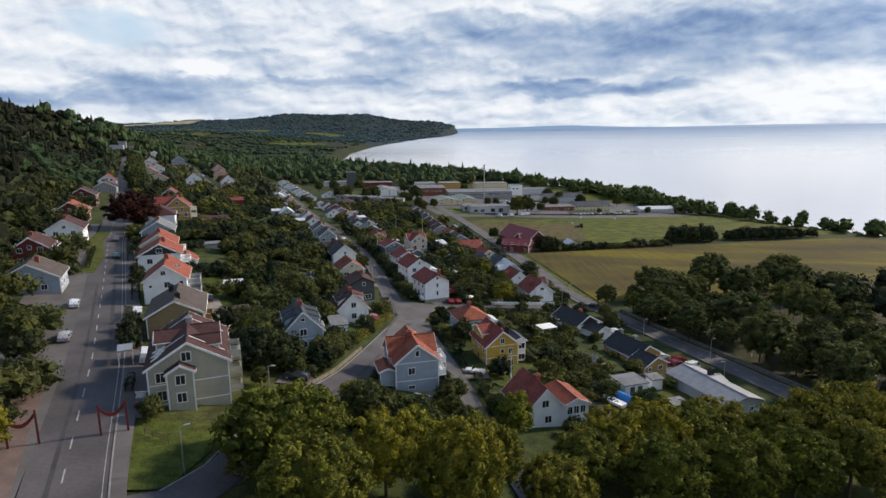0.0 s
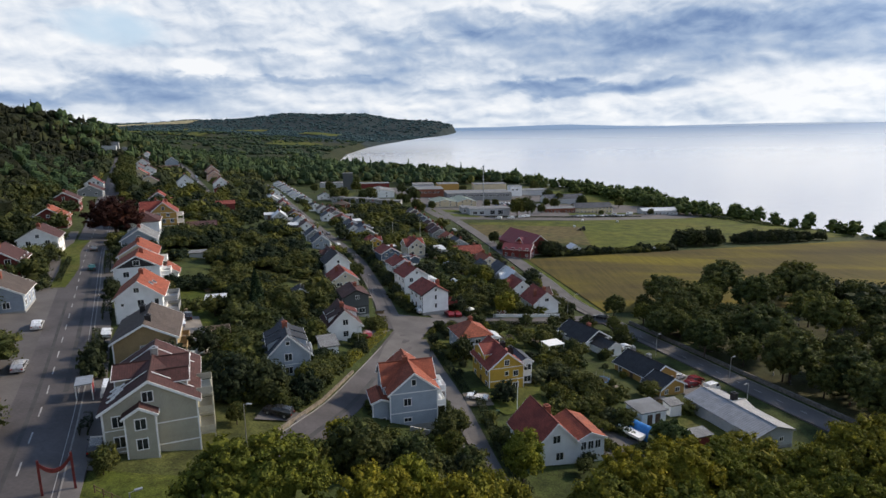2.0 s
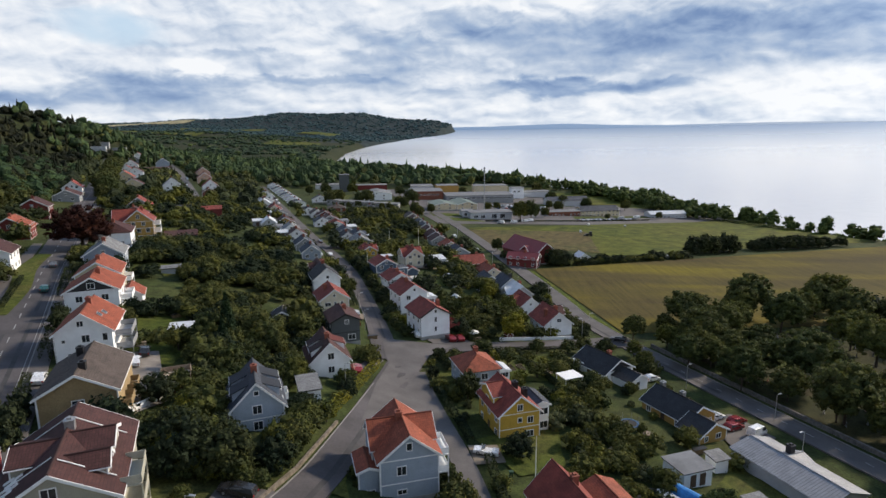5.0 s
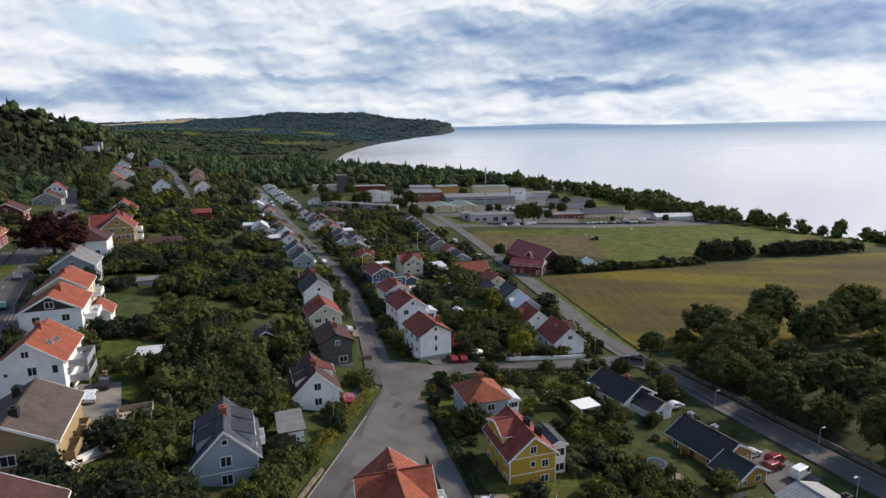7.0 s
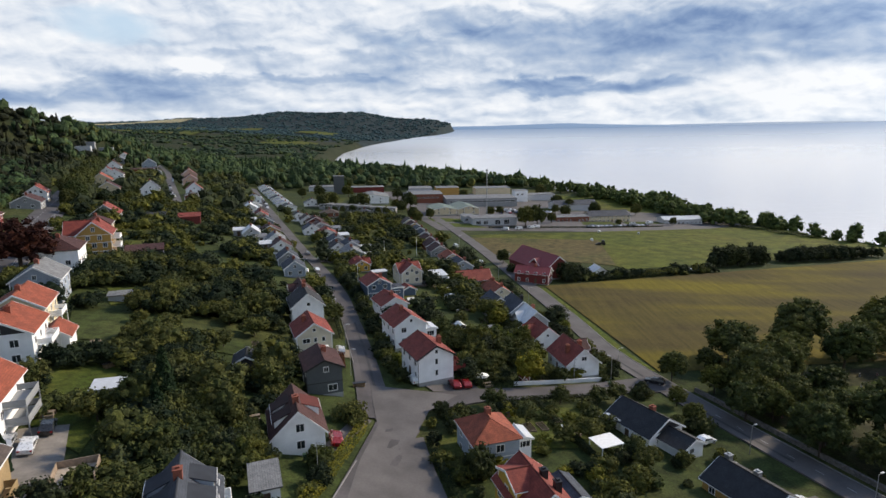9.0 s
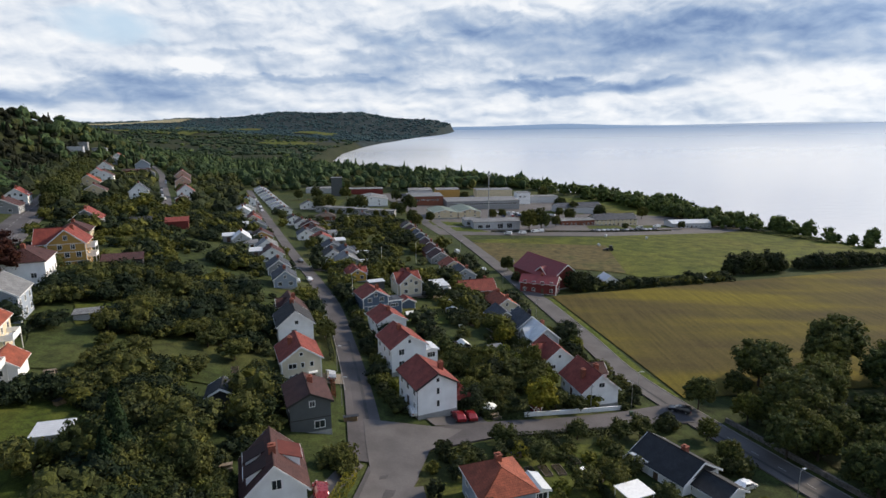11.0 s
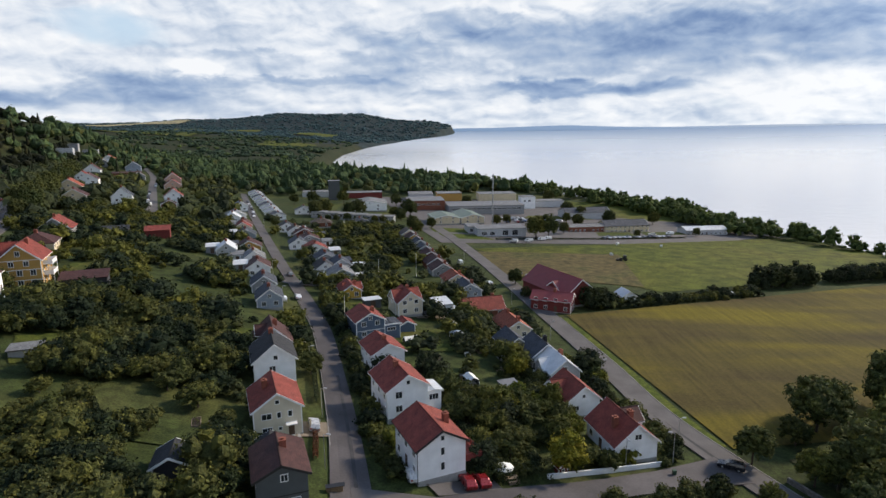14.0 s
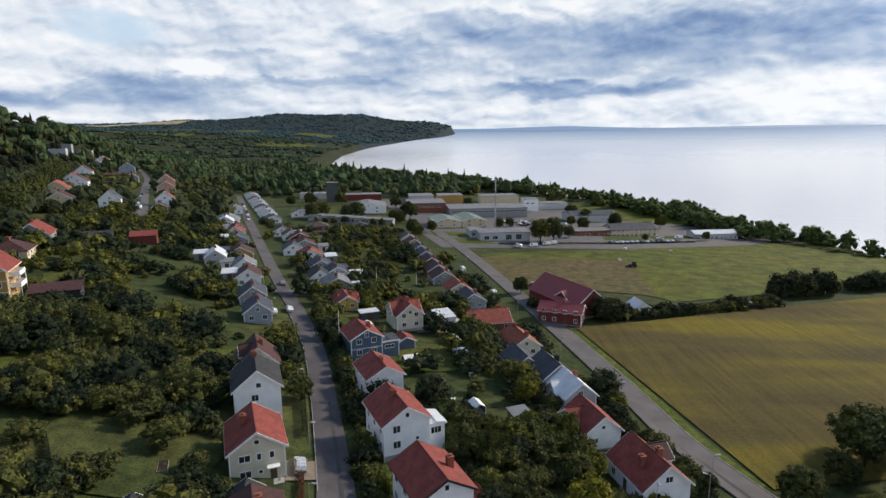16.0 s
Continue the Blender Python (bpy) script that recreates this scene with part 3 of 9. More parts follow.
def patch(name, corners, lift, material, label, category, step=5.0, kind="structure", jag=0.0):
    """A quadrilateral piece of ground laid on the land."""
    a, b, c, d = [Vector(p) for p in corners]
    nu = max(2, int(max((b - a).length, (c - d).length) / step))
    nv = max(2, int(max((d - a).length, (c - b).length) / step))
    verts, faces = [], []
    for j in range(nv + 1):
        for i in range(nu + 1):
            u, v = i / nu, j / nv
            p = (a * (1 - u) + b * u) * (1 - v) + (d * (1 - u) + c * u) * v
            if jag and (i in (0, nu) or j in (0, nv)):
                p = p + Vector((noise.noise((p.x * 0.15, p.y * 0.15, 1)), noise.noise((p.x * 0.15, p.y * 0.15, 7)))) * jag
            verts.append((p.x, p.y, land(p.x, p.y) + lift))
    for j in range(nv):
        for i in range(nu):
            k = j * (nu + 1) + i
            faces.append((k, k + 1, k + nu + 2, k + nu + 1))
    ob = mesh_object(name, verts, faces, material, smooth_faces=True)
    return tagged(ob, label, category, kind=kind)


for q, mt in (([(-13.2, 128), (-2.6, 132), (-2.9, 147.6), (-12.9, 146.7)], ASPHALT2), ([(-12.9, 146.7), (-2.9, 147.6), (-5.0, 157), (-11.6, 160)], ASPHALT2), ([(-11.6, 160), (-5.0, 157), (-2.8, 168.4), (-13.4, 168.8)], ASPHALT2), ([(-13.4, 168.8), (-2.8, 168.4), (3.0, 177.2), (-15.0, 178)], ASPHALT2)):
    patch("road", q, 0.195, mt, "wide asphalt junction of lane and street", "road", 2.0)
patch("field", [(53.6, 201.5), (255, 236), (268, 373), (39.8, 288)], 0.06, STUBBLE, "brown and yellow harvested stubble field", "field", 6)
patch("field", [(84, 322), (258, 383), (222, 469), (15, 408)], 0.06, PASTURE, "green mown hay field above the lake", "field", 6)
patch("field", [(22, 346), (80, 330), (90, 400), (12, 400)], 0.09, ground_mat("bare_soil_grass", ((0.11, 0.085, 0.035), (0.12, 0.095, 0.04), (0.09, 0.085, 0.03)), (0.05, 0.3, 2.0)), "bare brownish strip of cut grass", "field", 5)
strip("verge", [(-115.5, 206), (-108.5, 188), (-97.5, 169), (-88.6, 150)], [3.4, 4.6, 4.4, 3.0], 0.14, LAWN, "mown grass verge beside the main road", "verge")
strip("verge", [(51.6, 202), (48.8, 215), (44.9, 243), (38.6, 284)], [2.4, 2.4, 2.4, 2.2], 0.09, VERGE, "bright green grass verge", "verge")
patch("yard", [(-2, 425), (150, 436), (200, 470), (-14, 470)], 0.05, ASPHALT2, "grey asphalt yard of an industrial estate", "yard", 8)
patch("yard", [(-14, 470), (215, 470), (170, 640), (-60, 660)], 0.05, ASPHALT2, "worn asphalt yard between workshops", "yard", 10)
patch("lawn", [(2, 440), (30, 438), (18, 456), (-4, 458)], 0.12, VERGE, "triangle of green lawn", "lawn")
patch("lawn", [(-6, 464), (24, 462), (20, 478), (-10, 484)], 0.12, VERGE, "strip of green lawn", "lawn")
patch("lawn", [(96, 462), (122, 465), (120, 480), (98, 476)], 0.12, LAWN, "grass island before the garages", "lawn")
patch("lawn", [(128, 470), (158, 476), (154, 486), (128, 482)], 0.12, LAWN, "grass island before the yellow hall", "lawn")
patch("lawn", [(60, 540), (112, 540), (112, 556), (66, 556)], 0.12, PASTURE, "rough grass between the halls", "lawn")
patch("lawn", [(-60, 520), (-26, 520), (-30, 556), (-50, 552)], 0.12, LAWN, "lawn behind the flat-roofed terrace", "lawn")
patch("lawn", [(-118, 560), (-84, 556), (-86, 600), (-122, 606)], 0.12, LAWN, "bright lawn beside the terraces", "lawn")
patch("lawn", [(-8, 500), (4, 496), (2, 520), (-14, 524)], 0.12, LAWN, "lawn strip beside the road", "lawn")
patch("lawn", [(120, 560), (215, 520), (190, 640), (110, 650)], 0.12, PASTURE, "grass slope beside the shore", "lawn")

for q in ([(-560, 1900), (-380, 1880), (-390, 1980), (-560, 2020)], [(-1250, 2100), (-820, 2060), (-840, 2200), (-1220, 2260)]):
    patch("field", q, 3.0, PASTURE, "distant pale green farmland field", "field", 60)

# ---------------------------------------------------------------- houses
FOOT = []  # plan circles that plants keep clear of


def roof_slab(name, parent, m, corners, thick, material):
    """A sloping slab: eave-left, eave-right, ridge-right, ridge-left; tiles run up the slope."""
    a, b, c, d = [Vector(p) for p in corners]
    nrm = (b - a).cross(d - a).normalized()
    bm = bmesh.new()
    uv = bm.loops.layers.uv.new("UVMap")
    top = [bm.verts.new(p + nrm * thick) for p in (a, b, c, d)]
    low = [bm.verts.new(p) for p in (a, b, c, d)]
    f = bm.faces.new(top)
    ex = (b - a).normalized()
    ey = nrm.cross(ex)
    for lp in f.loops:
        r = lp.vert.co - a
        lp[uv].uv = (r.dot(ex), r.dot(ey))
    bm.faces.new(low[::-1])
    for k in range(4):
        bm.faces.new((low[k], low[(k + 1) % 4], top[(k + 1) % 4], top[k]))
    return part(name, bm, material, parent, "", m)


def shell(parent, m, w, l, z0, he, hr, wall, roof, over=0.45, hip=0.0, trim=WHITE, band=None, boards=True, ends=True):
    """Walls, gables and a pitched roof; ridge along y, the front gable at y = 0."""
    h = w / 2
    bm = bmesh.new()
    ring = [(-h, z0), (h, z0), (h, he)] + ([(0, hr)] if not hip else []) + [(-h, he)]
    a = [bm.verts.new((x, 0, z)) for x, z in ring]
    b = [bm.verts.new((x, l, z)) for x, z in ring]
    bm.faces.new(a)
    bm.faces.new(b[::-1])
    for k in range(len(ring)):
        bm.faces.new((a[k], b[k], b[(k + 1) % len(ring)], a[(k + 1) % len(ring)])[::-1])
    part("wall", bm, wall, parent, "", m)
    s = (hr - he) / h
    ze = he - s * over
    t = 0.16
    if not hip:
        roof_slab("roof_slope", parent, m, [(-h - over, l + over, ze), (-h - over, -over, ze), (0, -over, hr), (0, l + over, hr)], t, roof)
        roof_slab("roof_slope", parent, m, [(h + over, -over, ze), (h + over, l + over, ze), (0, l + over, hr), (0, -over, hr)], t, roof)
        if boards:
            for y in ((-over - 0.03, l + over + 0.03) if ends and parent.matrix_basis.translation.y < 240 else (-over - 0.03,)):
                for sx in (-1, 1):
                    bm = bmesh.new()
                    tt = t * 1.2
                    q = [(sx * (h + over + 0.02), ze - 0.18), (sx * (h + over + 0.02), ze + tt), (0, hr + tt), (0, hr - 0.18)]
                    f0 = [bm.verts.new((x, y - 0.03, z)) for x, z in q]
                    f1 = [bm.verts.new((x, y + 0.03, z)) for x, z in q]
                    bm.faces.new(f0 if sx < 0 else f0[::-1])
                    bm.faces.new(f1[::-1] if sx < 0 else f1)
                    for k in range(4):
                        bm.faces.new((f0[k], f0[(k + 1) % 4], f1[(k + 1) % 4], f1[k]))
                    bmesh.ops.recalc_face_normals(bm, faces=bm.faces)
                    part("bargeboard", bm, trim, parent, "", m)
            bm = bmesh.new()
            tube(bm, (0, -over, hr + t * 1.05), (0, l + over, hr + t * 1.05), 0.13, n=6)
            part("ridge_tile", bm, roof, parent, "", m)
    else:
        y0, y1 = hip, l - hip
        e = over
        roof_slab("roof_slope", parent, m, [(-h - e, l + e, ze), (-h - e, -e, ze), (0, y0, hr), (0, y1, hr)], t, roof)
        roof_slab("roof_slope", parent, m, [(h + e, -e, ze), (h + e, l + e, ze), (0, y1, hr), (0, y0, hr)], t, roof)
        for ya, yr, sx in ((-e, y0, 1), (l + e, y1, -1)):
            a, b, c = Vector((-sx * (h + e), ya, ze)), Vector((sx * (h + e), ya, ze)), Vector((0, yr, hr))
            nrm = (b - a).cross(c - a).normalized()
            bm = bmesh.new()
            uv = bm.loops.layers.uv.new("UVMap")
            top = [bm.verts.new(p + nrm * t) for p in (a, b, c)]
            low = [bm.verts.new(p) for p in (a, b, c)]
            f = bm.faces.new(top)
            ex = (b - a).normalized()
            for lp in f.loops:
                lp[uv].uv = ((lp.vert.co - a).dot(ex), (lp.vert.co - a).dot(nrm.cross(ex)))
            bm.faces.new(low[::-1])
            for k in range(3):
                bm.faces.new((low[k], low[(k + 1) % 3], top[(k + 1) % 3], top[k]))
            part("roof_hip", bm, roof, parent, "", m)
    # gutters
    for sx in (-1, 1) if parent.matrix_basis.translation.y < 300 else ():
        bm = bmesh.new()
        tube(bm, (sx * (h + over + 0.05), -over, ze), (sx * (h + over + 0.05), l + over, ze), 0.07, n=6)
        part("gutter", bm, trim, parent, "", m)
    if band:
        for z in band:
            bm = bmesh.new()
            box(bm, -h - 0.02, h + 0.02, -0.035, 0.0, z - 0.07, z + 0.07)
            part("trim_board", bm, trim, parent, "", m)
    if boards and trim is WHITE and wall is not PLASTER:
        for sx in (-1, 1):
            bm = bmesh.new()
            box(bm, sx * h - 0.09, sx * h + 0.09, -0.03, 0.10, z0 + 1.0, he - 0.05)
            part("corner_board", bm, trim, parent, "", m)


WINDOWS = {}


def window_meshes(w, h, frame_mat):
    key = (round(w, 2), round(h, 2), frame_mat.name)
    if key not in WINDOWS:
        bm = bmesh.new()
        f = 0.11
        box(bm, -w / 2 - f, -w / 2, -0.06, 0.02, -f, h + f)
        box(bm, w / 2, w / 2 + f, -0.06, 0.02, -f, h + f)
        box(bm, -w / 2, w / 2, -0.06, 0.02, -f, 0)
        box(bm, -w / 2, w / 2, -0.06, 0.02, h, h + f)
        k = 2 if w > 0.75 else 1
        if w > 1.7:
            k = 3
        for i in range(1, k):
            x = -w / 2 + w * i / k
            box(bm, x - 0.035, x + 0.035, -0.05, 0.02, 0, h)
        a = bpy.data.meshes.new("window")
        bm.to_mesh(a)
        bm.free()
        a.materials.append(frame_mat)
        bm = bmesh.new()
        box(bm, -w / 2, w / 2, -0.025, 0.02, 0, h)
        b = bpy.data.meshes.new("pane")
        bm.to_mesh(b)
        bm.free()
        b.materials.append(GLASS)
        WINDOWS[key] = (a, b)
    return WINDOWS[key]


def window(parent, m, w, h, frame_mat=None):
    a, b = window_meshes(w, h, frame_mat or WHITE)
    o = share("window", a, parent, m)
    share("pane", b, o, Matrix())


def face(side, w, l):
    """The pose of a wall's face, x along it and y into it."""
    return {"f": pose(0, 0, 0), "l": pose(-w / 2, l / 2, 0, 0, 0, -90), "r": pose(w / 2, l / 2, 0, 0, 0, 90), "b": pose(0, l, 0, 0, 0, 180)}[side]


def chimney(parent, m, x, y, z0, z1, mat=None, s=0.45, d=0.0):
    bm = bmesh.new()
    box(bm, x - s, x + s, y - (d or s), y + (d or s), z0, z1)
    box(bm, x - s - 0.07, x + s + 0.07, y - (d or s) - 0.07, y + (d or s) + 0.07, z1, z1 + 0.12)
    box(bm, x - s * 0.5, x + s * 0.5, y - s * 0.5, y + s * 0.5, z1 + 0.12, z1 + 0.35)
    part("chimney", bm, mat or BRICKRED, parent, "", m)


def door(parent, m, mat=None, w=0.95, h=2.05):
    bm = bmesh.new()
    box(bm, -w / 2, w / 2, -0.05, 0.02, 0, h)
    box(bm, -w / 2 + 0.12, w / 2 - 0.12, -0.065, -0.05, 0.15, h * 0.45)
    box(bm, -w / 2 + 0.12, w / 2 - 0.12, -0.065, -0.05, h * 0.52, h - 0.15)
    d = part("door", bm, mat or BROWNWOOD, parent, "", m)
    bm = bmesh.new()
    tube(bm, (w / 2 - 0.1, -0.12, 1.0), (w / 2 - 0.22, -0.12, 1.0), 0.02, n=6)
    if parent.matrix_basis.translation.y < 230:
        part("handle", bm, GREYMETAL, d)
    else:
        bm.free()


def balcony(parent, m, w, d, z, rail=None, posts=True, ground=0.0):
    """A deck on posts with a railing, against the wall at y = 0, out towards -y."""
    bm = bmesh.new()
    box(bm, -w / 2, w / 2, -d, 0, z - 0.12, z)
    b = part("balcony", bm, rail or WHITE, parent, "", m)
    for x0, x1, y0, y1 in ((-w / 2, w / 2, -d, -d + 0.05), (-w / 2, -w / 2 + 0.05, -d + 0.06, 0), (w / 2 - 0.05, w / 2, -d + 0.06, 0)):
        bm = bmesh.new()
        box(bm, x0, x1, y0, y1, z + 0.12, z + 1.0)
        part("railing", bm, rail or WHITE, b)
    if posts:
        for x in (-w / 2 + 0.08, w / 2 - 0.08):
            bm = bmesh.new()
            box(bm, x - 0.07, x + 0.07, -d, -d + 0.14, ground, z - 0.12)
            part("post", bm, rail or WHITE, b)


def house(label, x, y, ang, w, l, he, hr, wall, roof, fronts="auto", sides="auto", chim=((0.0, 0.35),), hip=0.0, over=0.45, band=None, plinth=0.6, cat="house", group="houses of the town",
          zb=None, trim=None, frame_mat=None, name="house", chim_mat=None, boards=True, down=3.0):
    z = land(x, y) if zb is None else zb
    hs = thing(name, label, cat, pose(x, y, z, 0, 0, ang), group)
    ca, sa = math.cos(radians(ang)), math.sin(radians(ang))
    for k in range(int(l // max(3.0, w * 0.6)) + 1):
        q = min(l, k * max(3.0, w * 0.6) + w * 0.25)
        FOOT.append((x - sa * q, y + ca * q, w * 0.62 + 0.3))
    wl, rf = WALLS[wall], ROOFS[roof]
    shell(hs, Matrix(), w, l, -down, he, hr, wl, rf, over, hip, trim or WHITE, band, boards)
    if plinth:
        bm = bmesh.new()
        box(bm, -w / 2 - 0.05, w / 2 + 0.05, -0.05, l + 0.05, -down - 0.2, plinth)
        part("plinth", bm, CONCRETE, hs)
    floors = 2 if he > 4.2 else 1
    if fronts == "auto":
        fronts = []
        for f in range(floors):
            zf = plinth + 0.75 + f * 2.65
            fronts += [(-w * 0.24, zf, 1.1, 1.15), (w * 0.24, zf, 1.1, 1.15)]
        if hr - he > 1.6 and not hip:
            fronts.append((0, he + 0.15, 0.8, 0.95))
    for u, v, ww, hh in fronts:
        window(hs, face("f", w, l) @ pose(u, 0, v), ww, hh, frame_mat)
    if sides == "auto":
        sides = "lr" if y < 230 else ("r" if x < 0 else "l")
    for sd in sides:
        cols = max(2, int(l / 3))
        for f in range(floors):
            zf = plinth + 0.75 + f * 2.65
            for c in range(cols):
                u = -l / 2 + l * (c + 0.5) / cols
                if sd == "l" and f == 0 and c == cols // 2:
                    door(hs, face(sd, w, l) @ pose(u, 0, plinth - 0.05))
                    bm = bmesh.new()
                    box(bm, -0.8, 0.8, -1.0, 0, -down, plinth - 0.05)
                    box(bm, -0.8, 0.8, -1.35, -1.0, -down, plinth - 0.3)
                    part("steps", bm, CONCRETE, hs, "", face(sd, w, l) @ pose(u, 0, 0))
                else:
                    window(hs, face(sd, w, l) @ pose(u, 0, zf), 1.0, 1.15, frame_mat)
    for cx, cy in chim:
        chimney(hs, Matrix(), cx * w, cy * l, hr - 1.2 - abs(cx) * (hr - he) * 2, hr + 0.9 - abs(cx) * (hr - he), chim_mat)
    bm = bmesh.new()
    tube(bm, (-w / 2 - 0.08, -0.08, -down), (-w / 2 - 0.08, -0.08, he - 0.2), 0.05, n=6)
    part("downpipe", bm, trim or WHITE, hs)
    return hs


def shed_dormer(hs, side, y, w, out, z0, z1, back, zr, wall, roof):
    """A dormer with a lean-to roof that runs from near the ridge down to its small front wall."""
    m = pose(0, y, 0, 0, 0, 90 * side)
    bm = bmesh.new()
    a = [[bm.verts.new((x, *q)) for q in ((-out, z0), (-out, z1), (-back, zr), (-back, z0))] for x in (-w / 2, w / 2)]
    bm.faces.new(a[0])
    bm.faces.new(a[1][::-1])
    for k in range(4):
        bm.faces.new((a[0][k], a[1][k], a[1][(k + 1) % 4], a[0][(k + 1) % 4]))
    bmesh.ops.recalc_face_normals(bm, faces=bm.faces)
    dormer = part("dormer", bm, WALLS[wall], hs, "", m)
    fall = (zr - z1) / (out - back)
    bm = bmesh.new()
    v = box(bm, -w / 2 - 0.18, w / 2 + 0.18, -out - 0.35, -back + 0.25, 0.02, 0.14)
    for q in v:
        q.co.z += z1 + (out + q.co.y) * fall
    part("dormer_roof", bm, ROOFS[roof], dormer)
    bm = bmesh.new()
    v = box(bm, -w / 2 - 0.2, w / 2 + 0.2, -out - 0.40, -out - 0.36, -0.12, 0.15)
    for q in v:
        q.co.z += z1 - 0.36 * fall
    part("fascia", bm, WHITE, dormer)
    bm = bmesh.new()
    box(bm, -w * 0.3, w * 0.3, -out - 0.03, -out, z0 + 0.45, z1 - 0.22)
    part("window", bm, WHITE, dormer)
    bm = bmesh.new()
    for sx in (-1, 1):
        box(bm, sx * w * 0.15 - w * 0.12, sx * w * 0.15 + w * 0.12, -out - 0.04, -out - 0.03, z0 + 0.53, z1 - 0.30)
    part("pane", bm, GLASS, dormer)


def cross_gable(hs, x, y, rot, w, l, he, hr, wall, roof, z0=0.0, win=True, over=0.3):
    """A wing or dormer with a gable of its own, set into the house."""
    m = pose(x, y, 0, 0, 0, rot)
    shell(hs, m, w, l, z0, he, hr, WALLS[wall], ROOFS[roof], over, ends=False)
    if win:
        window(hs, m @ pose(0, 0, (z0 if z0 > 1 else he - 1.45) + 0.25), min(1.1, w * 0.5), 0.9)


def flat_box(label, x, y, ang, w, l, h, wall, roof, name="house", cat="building", group="", slope=0.0, over=0.3, zb=None, down=3.0, wins=(), doors=0):
    """A low building with a flat or single-pitch roof."""
    z = land(x, y) if zb is None else zb
    hs = thing(name, label, cat, pose(x, y, z, 0, 0, ang), group)
    ca, sa = math.cos(radians(ang)), math.sin(radians(ang))
    for k in range(3):
        FOOT.append((x - sa * l * k / 2, y + ca * l * k / 2, max(w * 0.6, l * 0.3)))
    bm = bmesh.new()
    v = box(bm, -w / 2, w / 2, 0, l, -down, h)
    for i in (6, 7):
        v[i].co.z += slope
    part("wall", bm, WALLS[wall], hs)
    roof_slab("roof_slope", hs, None, [(-w / 2 - over, -over, h), (w / 2 + over, -over, h), (w / 2 + over, l + over, h + slope), (-w / 2 - over, l + over, h + slope)], 0.2, ROOFS[roof])
    for u, v2, ww, hh in wins:
        window(hs, pose(u, 0, v2), ww, hh)
    for k in range(doors):
        door(hs, pose(-w / 2 + w * (k + 1) / (doors + 1), 0, 0.05), BROWNWOOD, min(2.4, w / (doors + 1) * 0.6), min(2.1, h - 0.3))
    return hs


# -- along the main road, gables to the south
A1 = house("beige boarded apartment house with brown-red roof and white trim", -35.2, 84.8, 22, 10.6, 15, 6.9, 10.1, "beige", "maroon", band=(1.4, 4.3), chim=((0.02, 0.62),), chim_mat=GREYMETAL, plinth=0.0, sides="l",
           fronts=[(-3.7, 2.0, 1.15, 1.35), (-3.7, 4.7, 1.15, 1.35), (-0.2, 7.4, 1.15, 1.25)], zb=19.6, down=4)
cross_gable(A1, -1.1, -1.5, 0, 3.4, 2.0, 6.4, 7.4, "beige", "maroon", -4.0, False)
for zz in (2.0, 4.6):
    window(A1, pose(-1.1, -1.5, zz), 1.15, 1.3)
cross_gable(A1, -4.3, 7.2, -90, 5.0, 4.3, 9.0, 9.9, "beige", "maroon", 6.4)
cross_gable(A1, 4.3, 8.2, 90, 4.4, 4.3, 9.0, 9.9, "beige", "maroon", 6.4)
cross_gable(A1, 4.3, 3.6, 90, 2.4, 4.3, 8.8, 9.7, "beige", "maroon", 6.4)
for zz in (1.0, 3.8, 6.4):
    balcony(A1, pose(5.3, 4.2, 0, 0, 0, 90), 5.0, 1.9, zz, WALLS["beige"], zz == 6.4, -4)
for k in range(7):
    bm = bmesh.new()
    box(bm, -0.55, 0.55, -0.12, 0.12, 0.0, 0.16)
    part("snow_guard", bm, WHITE, A1, "white steel snow guard", pose(-4.3 + 0.42 * (k % 3), 1.2 + 0.55 * k, 10.1 - (4.3 - 0.42 * (k % 3)) * 3.2 / 5.3 + 0.22, 0, -31, 0))
for sx, y0 in ((-1, 3.0), (1, 2.4)):
    for k in range(2):
        bm = bmesh.new()
        tube(bm, (sx * 0.3, y0 + 9.0 * k, 10.1 - 0.3 * 0.604 + 0.32), (sx * 5.0, y0 + 9.0 * k, 10.1 - 5.0 * 0.604 + 0.32), 0.06, n=5)
        part("roof_rail", bm, WHITE, A1)

A2 = house("tall yellow-brick house with dark brown roof", -48.7, 110.6, 20, 9.6, 13, 7.0, 9.6, "brick", "brown", chim=((-0.12, 0.75), (0.05, 0.2)), plinth=0.0, sides="l", zb=18.6, chim_mat=BLACKMETAL,
           fronts=[(0.0, 4.7, 1.4, 1.2), (3.3, 2.9, 1.4, 1.1)], down=4)
for zz in (0.6, 3.4):
    balcony(A2, pose(4.8, 3.5, 0, 0, 0, 90), 3.6, 1.3, zz, WALLS["brick"], False)
    balcony(A2, pose(4.8, 9.0, 0, 0, 0, 90), 3.6, 1.3, zz, WALLS["brick"], False)
A3 = house("white rendered house with orange tiled roof", -60.0, 131.3, 20, 8.6, 11.5, 7.0, 10.2, "white", "orange", chim=((0.0, 0.6),), zb=20.0, plinth=0.5, down=4,
           fronts=[(0.3, 5.2, 1.1, 1.2), (-0.3, 8.0, 0.9, 0.9), (3.2, 5.2, 0.7, 1.2), (-3.0, 5.4, 0.5, 0.5), (3.2, 2.2, 0.8, 1.0), (-2.0, 2.2, 1.1, 1.2)])
for zz in (2.6, 5.0):
    balcony(A3, pose(4.3, 5.5, 0, 0, 0, 90), 6.0, 2.6, zz, WALLS["grey"], True, -3)
house("small white annexe with orange tiled roof", -70.7, 166.6, 22, 5.0, 6.0, 2.4, 4.2, "white", "orange", plinth=0.0, cat="annexe", name="annexe", chim=(), fronts=[(0, 1.0, 0.9, 0.9)], sides="", group="garden sheds")


